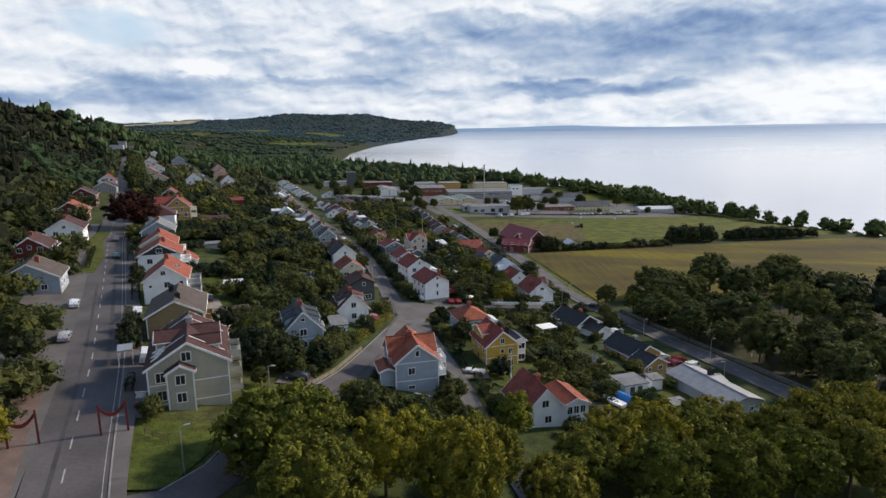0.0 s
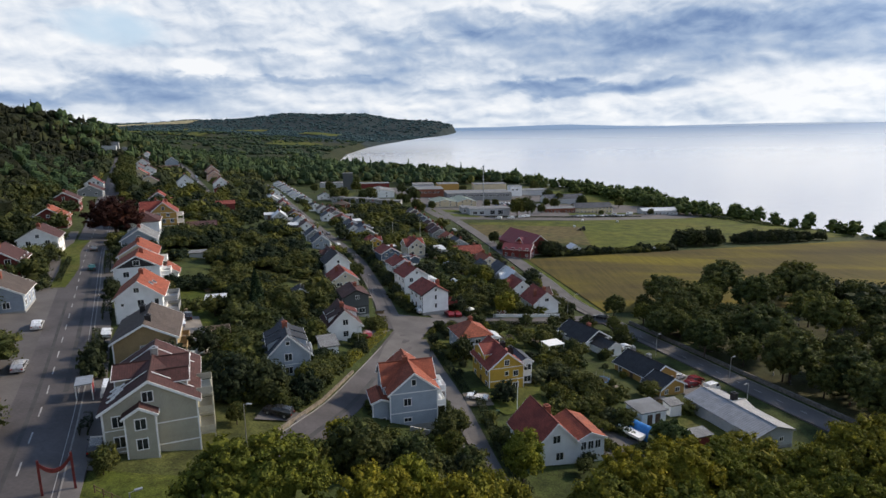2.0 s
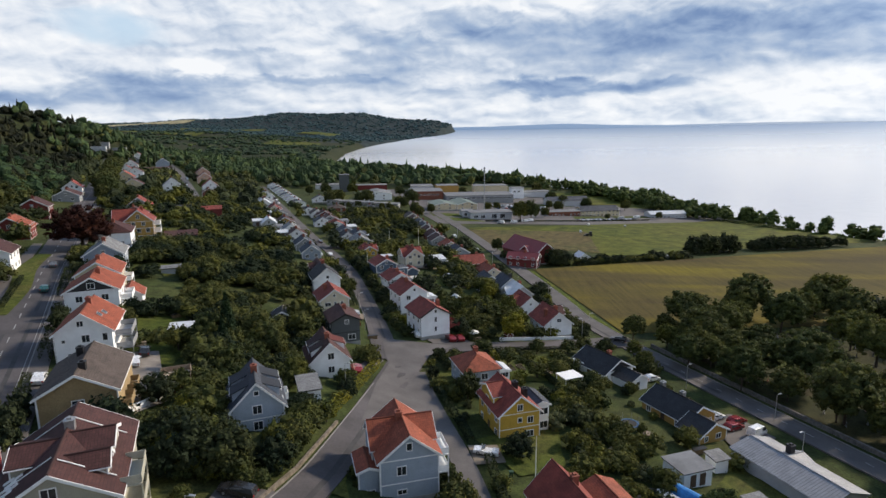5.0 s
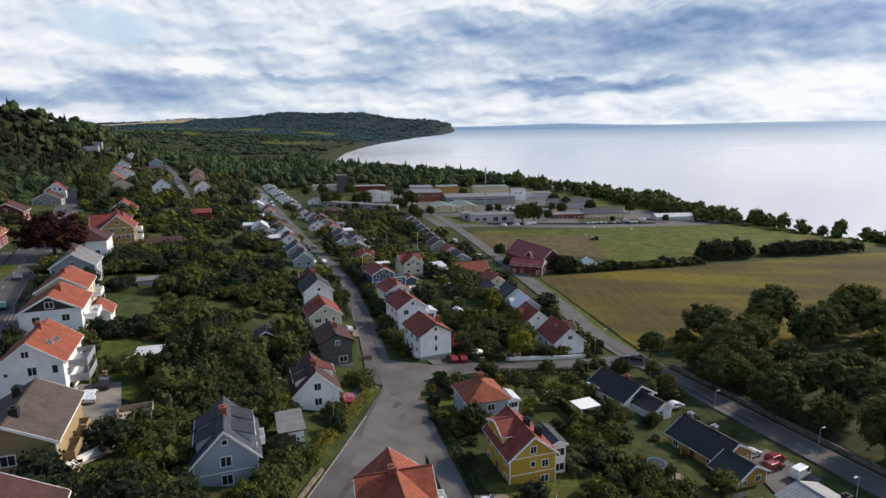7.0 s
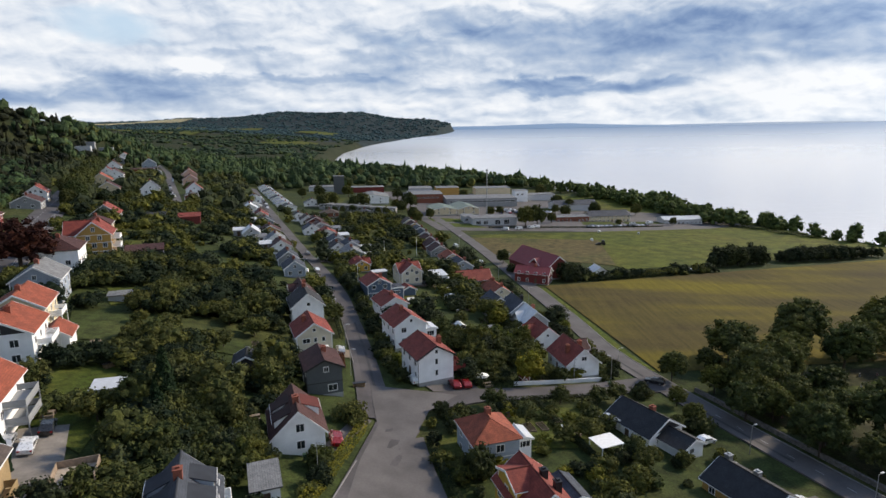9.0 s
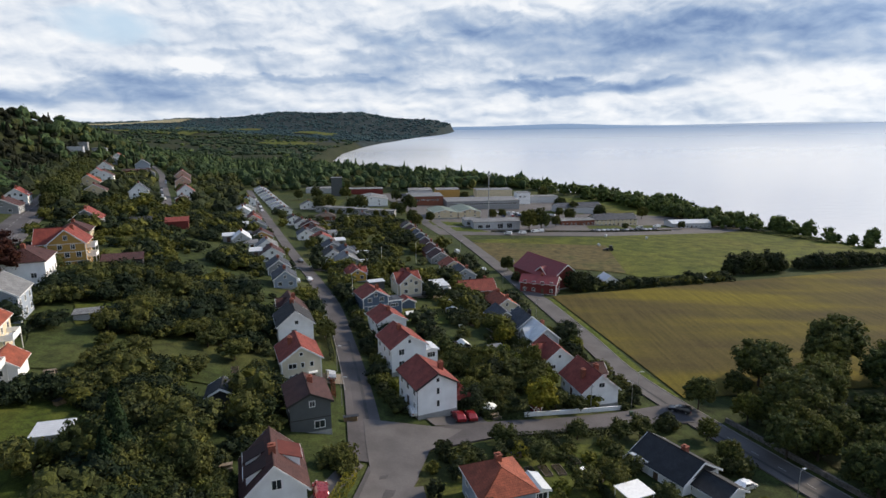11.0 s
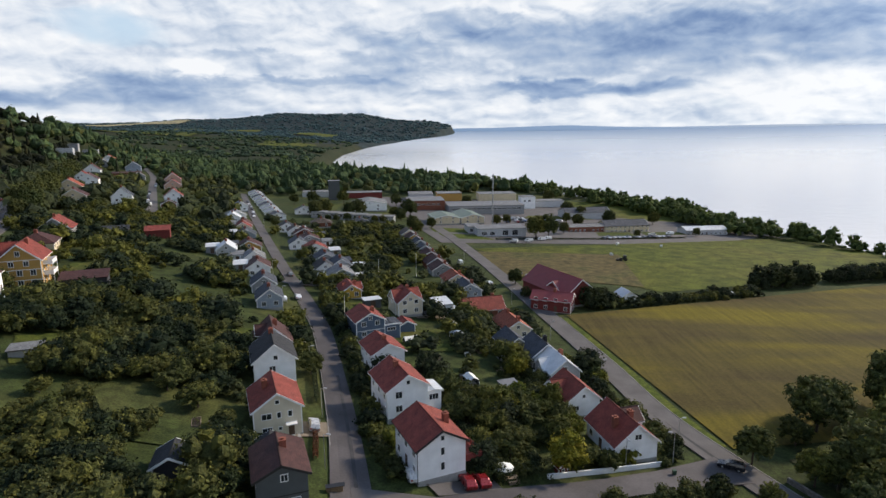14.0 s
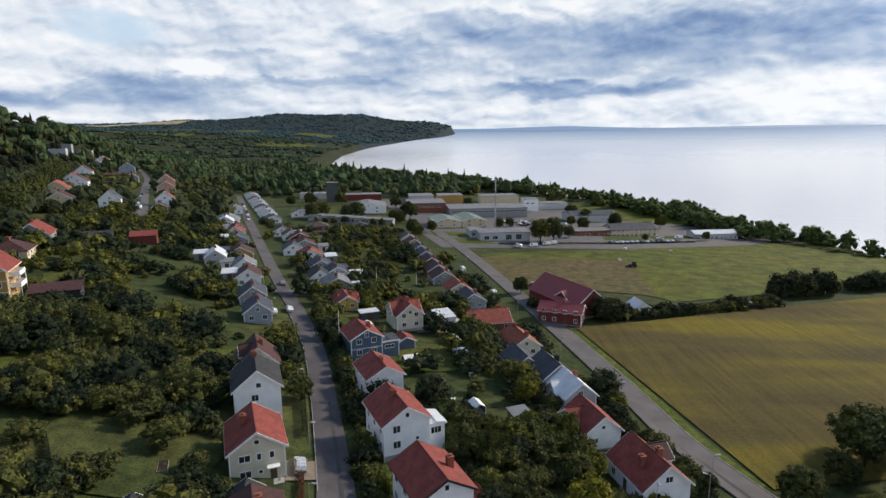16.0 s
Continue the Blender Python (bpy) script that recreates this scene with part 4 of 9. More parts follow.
def skylight(hs, x, y, z, tilt):
    bm = bmesh.new()
    box(bm, -0.5, 0.5, -0.6, 0.6, 0.10, 0.22)
    f = part("skylight", bm, GREYMETAL, hs, "", pose(x, y, z, 0, tilt, 0))
    bm = bmesh.new()
    box(bm, -0.4, 0.4, -0.5, 0.5, 0.22, 0.24)
    part("pane", bm, GLASS, f)


skylight(A3, 2.0, 3.4, 8.80, 36.7)
skylight(A3, 2.4, 5.6, 8.50, 36.7)
A4 = house("white house with dark upper gable and red-orange roof", -73.1, 156.4, 22, 10.0, 11, 6.4, 9.2, "white", "orange", zb=20.9, chim=((0.08, 0.5),), down=4,
           fronts=[(-2.4, 4.2, 1.2, 1.2), (2.4, 4.2, 1.2, 1.2), (-2.4, 1.6, 1.2, 1.2), (2.4, 1.6, 1.2, 1.2)])
bm = bmesh.new()
g = [bm.verts.new(p) for p in ((-4.6, -0.04, 6.5), (4.6, -0.04, 6.5), (0, -0.04, 9.1), (-4.6, 0.0, 6.5), (4.6, 0.0, 6.5), (0, 0.0, 9.1))]
for f in ((0, 1, 2), (5, 4, 3), (0, 3, 4, 1), (1, 4, 5, 2), (2, 5, 3, 0)):
    bm.faces.new([g[i] for i in f])
part("gable_cladding", bm, WALLS["black"], A4, "black boarded gable")
window(A4, pose(0, -0.04, 6.9), 1.3, 1.1)
balcony(A4, pose(5, 5.5, 0, 0, 0, 90), 6.0, 2.2, 3.4, WHITE, True, -3)
A5 = house("cream rendered house with bright orange roof", -80.5, 171.5, 22, 9.2, 11, 6.2, 9.0, "cream", "orange", zb=21.0, down=4)
balcony(A5, pose(4.6, 5.5, 0, 0, 0, 90), 5.0, 2.2, 3.4, WHITE, True, -3)
A6 = house("grey-blue boarded house with slate grey roof", -90.5, 192.0, 22, 9.4, 11, 6.4, 9.4, "greyblue", "grey", zb=21.2, down=4)
A7 = house("white rendered house with brown-red hipped roof", -102.0, 218.0, 22, 9.8, 12, 8.1, 10.8, "white", "maroon", hip=3.6, zb=21.0, down=4)
balcony(A7, pose(4.9, 5.5, 0, 0, 0, 90), 5.0, 2.2, 3.0, WHITE, True, -3)
A8 = house("tall ochre yellow house with dark red roof and white trim", -106.9, 243.5, 22, 9.4, 11, 7.9, 11.8, "ochre", "red", zb=20.8, band=(2.7, 5.4, 7.8), down=4, chim=((0.1, 0.55), (-0.3, 0.6)),
           fronts=[(-2.9, 1.3, 1.1, 1.4), (0.0, 1.3, 1.1, 1.4), (2.9, 1.3, 1.1, 1.4), (-2.9, 3.9, 1.1, 1.4), (0.0, 3.9, 1.1, 1.4), (2.9, 3.9, 1.1, 1.4), (-1.6, 6.3, 1.0, 1.2), (1.6, 6.3, 1.0, 1.2), (0, 8.9, 0.9, 1.2)])
cross_gable(A8, -8.2, 6.0, -90, 8.6, 7.0, 7.9, 11.6, "ochre", "red", -4.0)
balcony(A8, pose(4.7, 4.5, 0, 0, 0, 90), 5.0, 2.2, 6.1, WHITE, True, -3)
balcony(A8, pose(4.7, 4.5, 0, 0, 0, 90), 5.0, 2.2, 3.4, WHITE, True, -3)
house("grey house with red tiled roof and round gable window", -139.0, 307.0, 22, 10.5, 11, 5.6, 9.4, "grey", "red", zb=20.6)
house("cream house with maroon hipped roof", -127.0, 279.0, 22, 10, 10, 5.6, 8.4, "cream", "maroon", hip=3.4, zb=20.6)
for lb, x, y, w, ln, he, hr, wl, rf in (
        ("cream villa with bright orange gabled roof", -214, 438, 12.5, 12, 5.2, 9.4, "cream", "orange"), ("cream house with brown roof and white gable boards", -191, 404, 12, 11, 4.0, 7.6, "cream", "maroon"),
        ("white house with dark red hipped roof", -233, 490, 11, 13, 6.0, 9.6, "white", "maroon"), ("tall white house with red-brown roof", -280, 575, 12, 13, 6.4, 11.0, "white", "maroon"),
        ("tall white house with red and grey gambrel roof", -172, 415, 10, 11, 6.2, 10.6, "white", "slate"), ("pink rendered villa with red gabled roof", -212, 566, 12, 13, 8.6, 13.5, "pink", "red"),
        ("pale pink house with red dormered roof", -199, 536, 11, 11, 6.4, 10.4, "pink", "red"), ("white house with rounded red roof", -166, 463, 10.5, 11, 5.6, 10.0, "white", "red"), ("dark red boarded outbuilding", -157, 436, 8, 7, 3.4, 5.6, "red", "maroon"),
        ("white house with orange-red roof", -348, 724, 12, 12, 5.5, 9.0, "white", "orange"), ("grey house with grey roof", -336, 690, 11, 11, 4.2, 7.4, "grey", "grey"), ("white house with slate roof and balconies", -295, 669, 13, 12, 7.4, 12.0, "greyblue", "slate"),
        ("pale yellow house among trees", -336, 780, 14, 10, 5.0, 8.0, "yellow", "red"), ("white boarded house with dark roof", -119, 436, 11, 10, 3.6, 6.0, "white", "grey"),
        ("pale house on the upper slope", -378, 800, 13, 12, 6, 9.0, "white", "grey"), ("white house low in the trees", -135, 492, 9, 10, 3.6, 6.2, "white", "grey"), ("white house with red roof on the slope", -255, 520, 10, 10, 5.0, 8.4, "white", "red"),
        ("grey house with brown roof on the slope", -262, 612, 10, 10, 5.0, 8.2, "grey", "brown")):
    house(lb, x, y, 24, w, ln, he, hr, wl, rf, group="houses of the upper slope", plinth=0.3)
flat_box("long dark red shed with low roof", -285, 637, 24, 24, 8, 4.0, "red", "maroon", "shed", "shed", "garden sheds", slope=1.2)
for k, (x, y, h) in enumerate(((-388, 716, 11), (-404, 752, 7), (-396, 775, 7))):
    flat_box("pale concrete apartment block with flat roof", x, y, 24, 15, 14, h, "sheet" if k == 0 else "grey", "felt", cat="apartment block", wins=[(-4.4 + 4.4 * i, 2 + 3 * j, 2.2, 1.4) for i in range(3) for j in range(int(h / 3) - 1)], group="apartment blocks")

# -- west of the main road
house("grey-white house with dark grey roof", -88.0, 128.5, 24, 11.5, 10, 4.0, 7.2, "greyblue", "brown", zb=24.0, chim=((0.1, 0.5),))
house("falu red boarded house with red-brown roof", -105.0, 154.0, 24, 9.5, 10, 4.6, 7.8, "red", "maroon", zb=24.6)
house("white rendered house with brown hipped roof and balcony", -112.5, 180.0, 24, 9.5, 10, 5.8, 8.6, "white", "maroon", zb=24.5)
house("falu red house with orange half-hipped roof", -137.0, 222.0, 24, 11, 10, 4.4, 7.8, "red", "orange", zb=25.6)
house("falu red two-storey house with maroon roof", -156.5, 262.0, 24, 10.5, 10, 5.8, 8.8, "red", "maroon", zb=26.0)
house("low house with brown-red roof beside the road", -178.0, 317.0, 24, 11, 12, 3.6, 6.4, "grey", "maroon", zb=26.5)
house("white church-like house with red roof", -192.0, 345.0, 24, 9, 10, 4.4, 7.6, "white", "red", zb=27)

# -- west side of the residential street
M1 = house("light blue boarded house with dark grey roof and dormers", -26.8, 117.0, 20, 7.6, 9.5, 5.2, 9.0, "blue", "slate", zb=14.9, band=(3.4,), chim=((0.0, 0.5),), plinth=0.9, sides="r", fronts=[(0, 4.2, 1.2, 1.25), (0, 1.7, 1.2, 1.25), (0, 7.1, 0.6, 0.6)])
door(M1, pose(1.7, -0.01, -1.5), DARKWOOD, 2.4, 1.9)
for sd in (-1, 1):
    for yd in (2.9, 6.9):
        shed_dormer(M1, sd, yd, 2.7, 3.35, 5.5, 7.15, 0.75, 8.25, "blue", "slate")
bm = bmesh.new()
box(bm, 3.8, 5.0, 6.2, 9.0, 2.9, 3.05)
for v in ((3.82, 5.0, 6.2, 6.26), (3.82, 5.0, 8.94, 9.0), (4.94, 5.0, 6.26, 8.94)):
    box(bm, *v, 3.05, 3.95)
part("balcony", bm, WHITE, M1, "white boarded balcony")
cross_gable(M1, -4.8, 1.5, 0, 2.6, 4.0, 2.7, 3.1, "blue", "grey", -3.0)
flat_box("small grey garage with gently sloping roof", -21.9, 129.6, 20, 3.4, 5.5, 2.7, "white", "grey", "garage", "garage", slope=0.5, doors=1)
M2 = house("white rendered house with brown-red roof and dormer", -21.4, 144.6, 19, 7.6, 9.5, 3.8, 7.4, "white", "maroon", zb=12.2, chim=((0.0, 0.35),), fronts=[(0.2, 4.1, 1.1, 1.2), (0.2, 1.4, 1.1, 1.2)], plinth=0.3)
shed_dormer(M2, -1, 2.7, 2.5, 3.35, 4.1, 5.55, 0.8, 6.7, "white", "maroon")
shed_dormer(M2, -1, 6.4, 2.5, 3.35, 4.1, 5.55, 0.8, 6.7, "white", "maroon")
shed_dormer(M2, 1, 5.6, 3.4, 3.45, 4.0, 5.6, 0.8, 6.7, "white", "red")
M3 = house("dark grey boarded house with red tiled roof", -22.3, 168.8, 20, 6.6, 8.5, 5.9, 7.5, "darkgrey", "maroon", zb=10.2, chim=((0.1, 0.6),), band=(3.0,), trim=DARKWOOD, fronts=[(0.3, 5.1, 0.8, 0.9), (1.4, 1.2, 1.6, 1.2)], boards=True)
M4 = house("pale yellow rendered house with red tiled roof", -28.7, 190.1, 21, 7.7, 9.5, 5.9, 8.5, "pale", "red", zb=9.2, chim=((-0.2, 0.55),), plinth=0.7,
           fronts=[(-1.8, 4.1, 1.5, 0.95), (0.2, 4.1, 0.55, 0.95), (2.0, 4.1, 0.6, 0.95), (-1.8, 1.6, 1.5, 0.95), (0.3, 1.9, 0.5, 0.5), (0, 6.6, 0.6, 0.6)])
door(M4, pose(2.1, 0, 0.7))
bm = bmesh.new()
box(bm, 0.4, 3.4, -1.6, 0, -1.5, 0.68)
part("steps", bm, CONCRETE, M4)
bm = bmesh.new()
box(bm, 1.2, 3.0, -1.1, 0, 2.9, 3.05)
part("canopy", bm, WHITE, M4)
M5 = house("white boarded house with black tiled roof", -34.1, 208.3, 20, 7.8, 9.5, 7.2, 10.3, "white", "black", zb=9.0, chim=((0.0, 0.75),), fronts=[(0.2, 7.2, 0.75, 0.8), (-0.5, 4.8, 1.1, 1.1), (-0.5, 1.9, 1.1, 1.3)], band=(6.6, 4.4))
M6 = house("ochre house with brown-red dormered roof", -39.5, 226.0, 20, 8.2, 9.0, 3.6, 7.4, "cream", "maroon", zb=9.4, chim=((0.1, 0.4),), fronts=[(0.2, 4.4, 1.2, 1.2), (-1.8, 1.3, 1.1, 1.1), (1.8, 1.3, 1.1, 1.1)])
cross_gable(M6, -3.4, 4.5, -90, 4.4, 3.4, 5.2, 6.8, "cream", "maroon", 3.0)

# -- east side of the residential street
W1 = house("white rendered house with red tiled roof above dark basement", -1.5, 181.9, 24, 8.0, 10.0, 6.4, 8.7, "white", "red", zb=6.6, chim=((0.32, 0.45),), plinth=1.0, down=2.5, fronts=[(0.1, 7.0, 0.55, 0.75), (0.1, 4.6, 0.55, 1.2), (0.1, 2.1, 0.55, 1.2)], trim=DARKWOOD)
balcony(W1, pose(4.0, 3.0, 0, 0, 0, 90), 5.0, 3.2, 2.2, REDWOOD, True, -2.5)
W2 = house("white rendered house with red roof and sunroom", -7.8, 201.6, 24, 8.0, 10.0, 6.0, 8.5, "white", "red", zb=7.2, chim=((-0.05, 0.55),), plinth=0.5, fronts=[(0.1, 6.7, 0.6, 0.7), (-1.8, 4.3, 1.2, 1.2), (-1.8, 1.6, 1.2, 1.2), (1.8, 2.4, 0.5, 0.5)])
cross_gable(W2, 5.6, 1.0, 0, 3.2, 4.5, 3.9, 4.2, "white", "white", -2.0, False)
window(W2, pose(5.6, 1.0, 2.2), 1.8, 1.1)
W3 = house("white rendered house with red roof and grey upper gable", -13.2, 222.5, 24, 7.4, 9.0, 5.6, 7.6, "white", "red", zb=6.4, fronts=[(0.3, 3.2, 0.6, 0.8), (-1.8, 1.2, 1.0, 1.0)])
W4 = house("deep blue boarded house with red tiled roof", -20.0, 246.5, 24, 7.6, 9.0, 5.4, 7.4, "deepblue", "red", zb=6.0, band=(2.8,), chim=((0.2, 0.4),))
cross_gable(W4, 6.2, 1.5, 0, 4.8, 5.0, 3.1, 3.2, "deepblue", "slate", -2.0, False)
window(W4, pose(6.2, 1.5, 1.4), 2.2, 0.8)
C1 = house("cream rendered house with red cross-gabled roof", -11.0, 272.5, 22, 7.6, 9.0, 4.8, 7.8, "pale", "red", zb=4.0, chim=((0.1, 0.6),))
cross_gable(C1, -4.2, 5.5, -90, 7.0, 5.0, 4.8, 7.4, "pale", "red", -3.0)
cross_gable(C1, 4.2, 5.5, 90, 7.0, 5.0, 4.8, 7.4, "pale", "red", -3.0)
YH = house("yellow bungalow with red tiled roof", -31.0, 287.0, 20, 6.4, 9.0, 2.8, 4.8, "yellow", "red", zb=5.4, chim=((0.25, 0.4),), plinth=0.3)
cross_gable(YH, 4.0, 5.0, 90, 5.0, 6.0, 2.8, 4.4, "yellow", "red", -2.0)

# -- between the lane and the right-hand road
S1 = house("light blue boarded house with orange tiled cross-gabled roof", -4.0, 107.8, 15, 7.9, 10.5, 6.2, 9.3, "blue", "orange", zb=11.2, band=(2.5, 5.9), chim=((-0.05, 0.52),), plinth=0.2, sides="r", fronts=[(0.0, 7.1, 0.65, 1.0), (-1.1, 3.7, 1.15, 1.2), (-1.1, 0.9, 1.15, 0.6)])
cross_gable(S1, -4.6, 6.0, -90, 6.2, 5.0, 6.4, 9.0, "blue", "orange", -3.0)
cross_gable(S1, 4.3, 6.2, 90, 5.4, 4.6, 6.6, 8.9, "blue", "orange", -3.0)
cross_gable(S1, -5.3, 1.0, 0, 2.8, 5.0, 4.4, 4.9, "blue", "orange", -3.0, False)
for u in (-5.9, -4.9):
    window(S1, pose(u, 1.0, 0.9), 0.6, 0.6)
balcony(S1, pose(3.95, 3.4, 0, 0, 0, 90), 4.4, 1.8, 2.4, WHITE, True, -2)
balcony(S1, pose(3.95, 3.4, 0, 0, 0, 90), 4.4, 1.8, 5.0, WHITE, True, -2)
S2 = house("yellow boarded house with red roof and glazed white veranda", 13.8, 131.7, 17, 7.6, 10.0, 5.8, 8.9, "yellow", "red", zb=5.6, band=(2.9, 5.6), chim=((0.12, 0.45), (0.22, 0.2)), plinth=0.5, sides="l", fronts=[(0.0, 6.1, 0.9, 1.1), (0.0, 3.9, 0.7, 0.8), (2.0, 3.6, 1.0, 1.1), (2.0, 1.0, 1.2, 1.1)], chim_mat=BLACKMETAL)
cross_gable(S2, -3.5, 6.6, -90, 6.0, 3.5, 7.6, 8.8, "yellow", "red", 5.4)
ver = cross_gable(S2, 5.2, 2.0, 0, 2.8, 6.0, 5.5, 6.1, "white", "slate", -2.0, False)
for zz in (1.0, 3.6):
    window(S2, pose(5.2, 2.0, zz), 2.3, 1.2)
    window(S2, pose(6.6, 4.6, zz, 0, 0, 90), 3.6, 1.2)
S3 = house("light grey-blue house with orange hipped roof", 8.5, 150.3, 17, 7.8, 8.6, 5.7, 7.9, "blue", "orange", zb=5.6, hip=3.2, over=0.35, band=(2.8,), chim=((0.05, 0.62),), plinth=0.5, fronts=[(0.5, 3.7, 1.3, 1.2), (0.5, 1.1, 0.8, 0.8)])
cross_gable(S3, 5.6, 2.0, 0, 2.6, 4.0, 4.0, 4.4, "white", "white", -2.0, False)
window(S3, pose(5.6, 2.0, 2.6), 2.0, 1.0)
S4 = house("white rendered house with steep red roof and low orange wing", 18.6, 102.5, 17, 7.6, 9.5, 4.2, 8.0, "white", "red", zb=6.2, chim=((0.08, 0.5),), plinth=0.2, fronts=[(0, 4.6, 1.2, 1.2), (0.6, 1.6, 1.2, 1.2), (-2.6, 1.4, 0.6, 0.8)], sides="l")
cross_gable(S4, 6.2, 0.3, 0, 5.2, 8.0, 4.1, 5.2, "white", "orange", -2.0, False)
for u in (5.0, 6.3, 7.6):
    window(S4, pose(u, 0.3, 2.4), 0.9, 1.3)
B1 = house("low white bungalow with black tiled roof", 40.8, 164.0, 30, 8.8, 10.5, 2.7, 5.2, "white", "black", zb=2.4, chim=((0.05, 0.35),), plinth=0.2, fronts=[(-1.6, 1.0, 1.5, 1.2)], group="bungalows", down=2)
bm = bmesh.new()
g = [bm.verts.new(p) for p in ((-3.9, -0.04, 2.85), (3.9, -0.04, 2.85), (0, -0.04, 5.1), (-3.9, 0.0, 2.85), (3.9, 0.0, 2.85), (0, 0.0, 5.1))]
for f in ((0, 1, 2), (5, 4, 3), (0, 3, 4, 1), (1, 4, 5, 2), (2, 5, 3, 0)):
    bm.faces.new([g[i] for i in f])
part("gable_cladding", bm, WALLS["black"], B1, "black boarded gable")
house("small white garage with black tiled roof", 44.0, 159.5, 30, 5.4, 6.0, 2.2, 3.5, "white", "black", plinth=0.0, cat="garage", name="garage", group="garages", chim=(), fronts=[(-0.4, 1.0, 1.0, 0.8)], sides="", down=2)
B2 = house("low ochre bungalow with black tiled roof", 50.0, 141.8, 26, 8.2, 11, 2.7, 5.0, "ochre", "black", zb=2.1, chim=((0.05, 0.45), (0.1, 0.95)), plinth=0.2, group="bungalows", fronts=[(2.4, 1.0, 1.2, 1.0)], chim_mat=GREYMETAL, down=2)
house("ochre garage wing with black tiled roof", 50.2, 136.6, 26, 7.0, 5.0, 2.4, 4.2, "ochre", "black", zb=2.1, chim=(), plinth=0.2, fronts=[(1.4, 1.0, 1.2, 0.9), (-1.8, 1.0, 0.8, 0.9)], sides="", cat="garage", name="garage", group="garages", down=2)
SHED = house("long pale workshop with ribbed steel roof", 60.4, 115.0, 20, 8.7, 17.5, 3.0, 4.3, "sheet", "metal", zb=2.2, chim=(), plinth=0.3, fronts=[(1.6, 1.2, 0.9, 0.8)], sides="", cat="workshop", name="workshop", group="", over=0.25, trim=GREYMETAL, down=2)
chimney(SHED, Matrix(), 2.0, 11.5, 3.2, 5.4, BLACKMETAL, 0.5)
cross_gable(SHED, 4.0, 11.0, 90, 5.0, 3.0, 3.0, 3.9, "sheet", "metal", -2.0, False)
for k in range(35):
    for sx in (-1, 1):
        yy = 0.1 + k * 0.5
        bm = bmesh.new()
        a0, a1 = Vector((sx * 0.1, yy, 4.43)), Vector((sx * 4.6, yy, 4.43 - 4.5 * 1.3 / 4.35))
        tube(bm, a0, a1, 0.045, n=4)
        part("roof_rib", bm, ROOFS["metal"], SHED)
flat_box("small white garage with flat grey roof and brown doors", 40.4, 120.3, 18, 5.4, 5.0, 2.6, "white", "felt", "garage", "garage", "garages", doors=2, down=2)
flat_box("white garden shed with low roof", 46.6, 125.4, 18, 2.6, 2.4, 2.2, "white", "grey", "shed", "shed", "garden sheds", slope=0.3, down=2)
flat_box("red storage container with rusty lid", 46.6, 112.6, 18, 3.0, 2.4, 2.2, "red", "grey", "shed", "shed", "garden sheds", slope=0.2, down=2)

# -- along the right-hand road
R1 = house("white rendered house with red tiled roof and rear dormer", 32.6, 194.1, 14, 8.2, 10.5, 3.6, 7.0, "white", "red", zb=2.4, chim=((0.12, 0.4), (-0.28, 0.35)), plinth=0.3, fronts=[(0.2, 4.2, 1.2, 0.9), (-1.6, 1.0, 0.7, 1.6)])
cross_gable(R1, 4.0, 7.0, 90, 4.4, 4.0, 5.0, 6.6, "white", "maroon", 3.0)
R2 = house("white rendered house with red cross-gabled roof", 27.4, 211.5, 14, 7.2, 9.5, 3.8, 6.6, "white", "red", zb=2.0, chim=(), plinth=0.3, fronts=[(0, 4.2, 0.6, 0.6), (-1.6, 1.6, 1.0, 0.9)])
cross_gable(R2, -4.6, 6.0, -90, 5.6, 4.6, 3.8, 5.9, "white", "red", -2.0)
R4 = house("pale grey house with white metal roof", 27.0, 227.5, 14, 7.0, 9.0, 3.6, 6.4, "sheet", "white", zb=1.5, plinth=0.3, chim=((0.1, 0.5),))
cross_gable(R4, -4.4, 5.0, -90, 4.6, 3.6, 3.4, 5.2, "sheet", "white", -2.0)
R5 = house("grey boarded house with blue-grey roof", 24.2, 236.5, 14, 7.4, 9.5, 3.9, 6.8, "grey", "slate", zb=1.5, plinth=0.3, chim=((0.2, 0.5),), chim_mat=BLACKMETAL)
house("grey boarded wing with slate blue roof", 18.0, 243.5, 14, 6.6, 9.0, 3.4, 5.8, "grey", "slate", zb=1.7, plinth=0.3, chim=())
house("pale green house with orange-red roof", 20.0, 258.5, 14, 7.6, 11, 3.2, 5.6, "pale", "orange", zb=1.3, plinth=0.3, chim=((0.1, 0.2), (0.0, 0.8)))
house("long red-brick bungalow with red tiled roof", 17.5, 285.0, 104, 8.5, 12.5, 2.9, 5.8, "redbrick", "red", zb=1.0, plinth=0.2, chim=((0.1, 0.2),), fronts=[(0, 1.0, 1.2, 1.0)], sides="l", group="bungalows")
flat_box("white garage with pale grey roof", -0.5, 277.5, 20, 5.0, 6.5, 3.4, "white", "white", "garage", "garage", "garages", slope=0.7, doors=1)
flat_box("dark garden shed with pale flat roof", -23.1, 278.5, 22, 5.2, 3.5, 2.4, "darkgrey", "white", "shed", "shed", "garden sheds", doors=1)
house("small blue shed with red roof", -11.2, 256.5, 22, 4.6, 4.5, 2.1, 3.2, "deepblue", "red", plinth=0.0, cat="shed", name="shed", chim=(), fronts=[], sides="", group="garden sheds")
flat_box("dark timber shed in the garden", 13.5, 218.0, 20, 3.6, 3.0, 2.2, "darkgrey", "felt", "shed", "shed", "garden sheds", slope=0.3)
flat_box("greenhouse with pale glass roof", -52.3, 150.0, 15, 4.2, 3.0, 1.8, "sheet", "white", "greenhouse", "greenhouse", "garden sheds", slope=0.4)
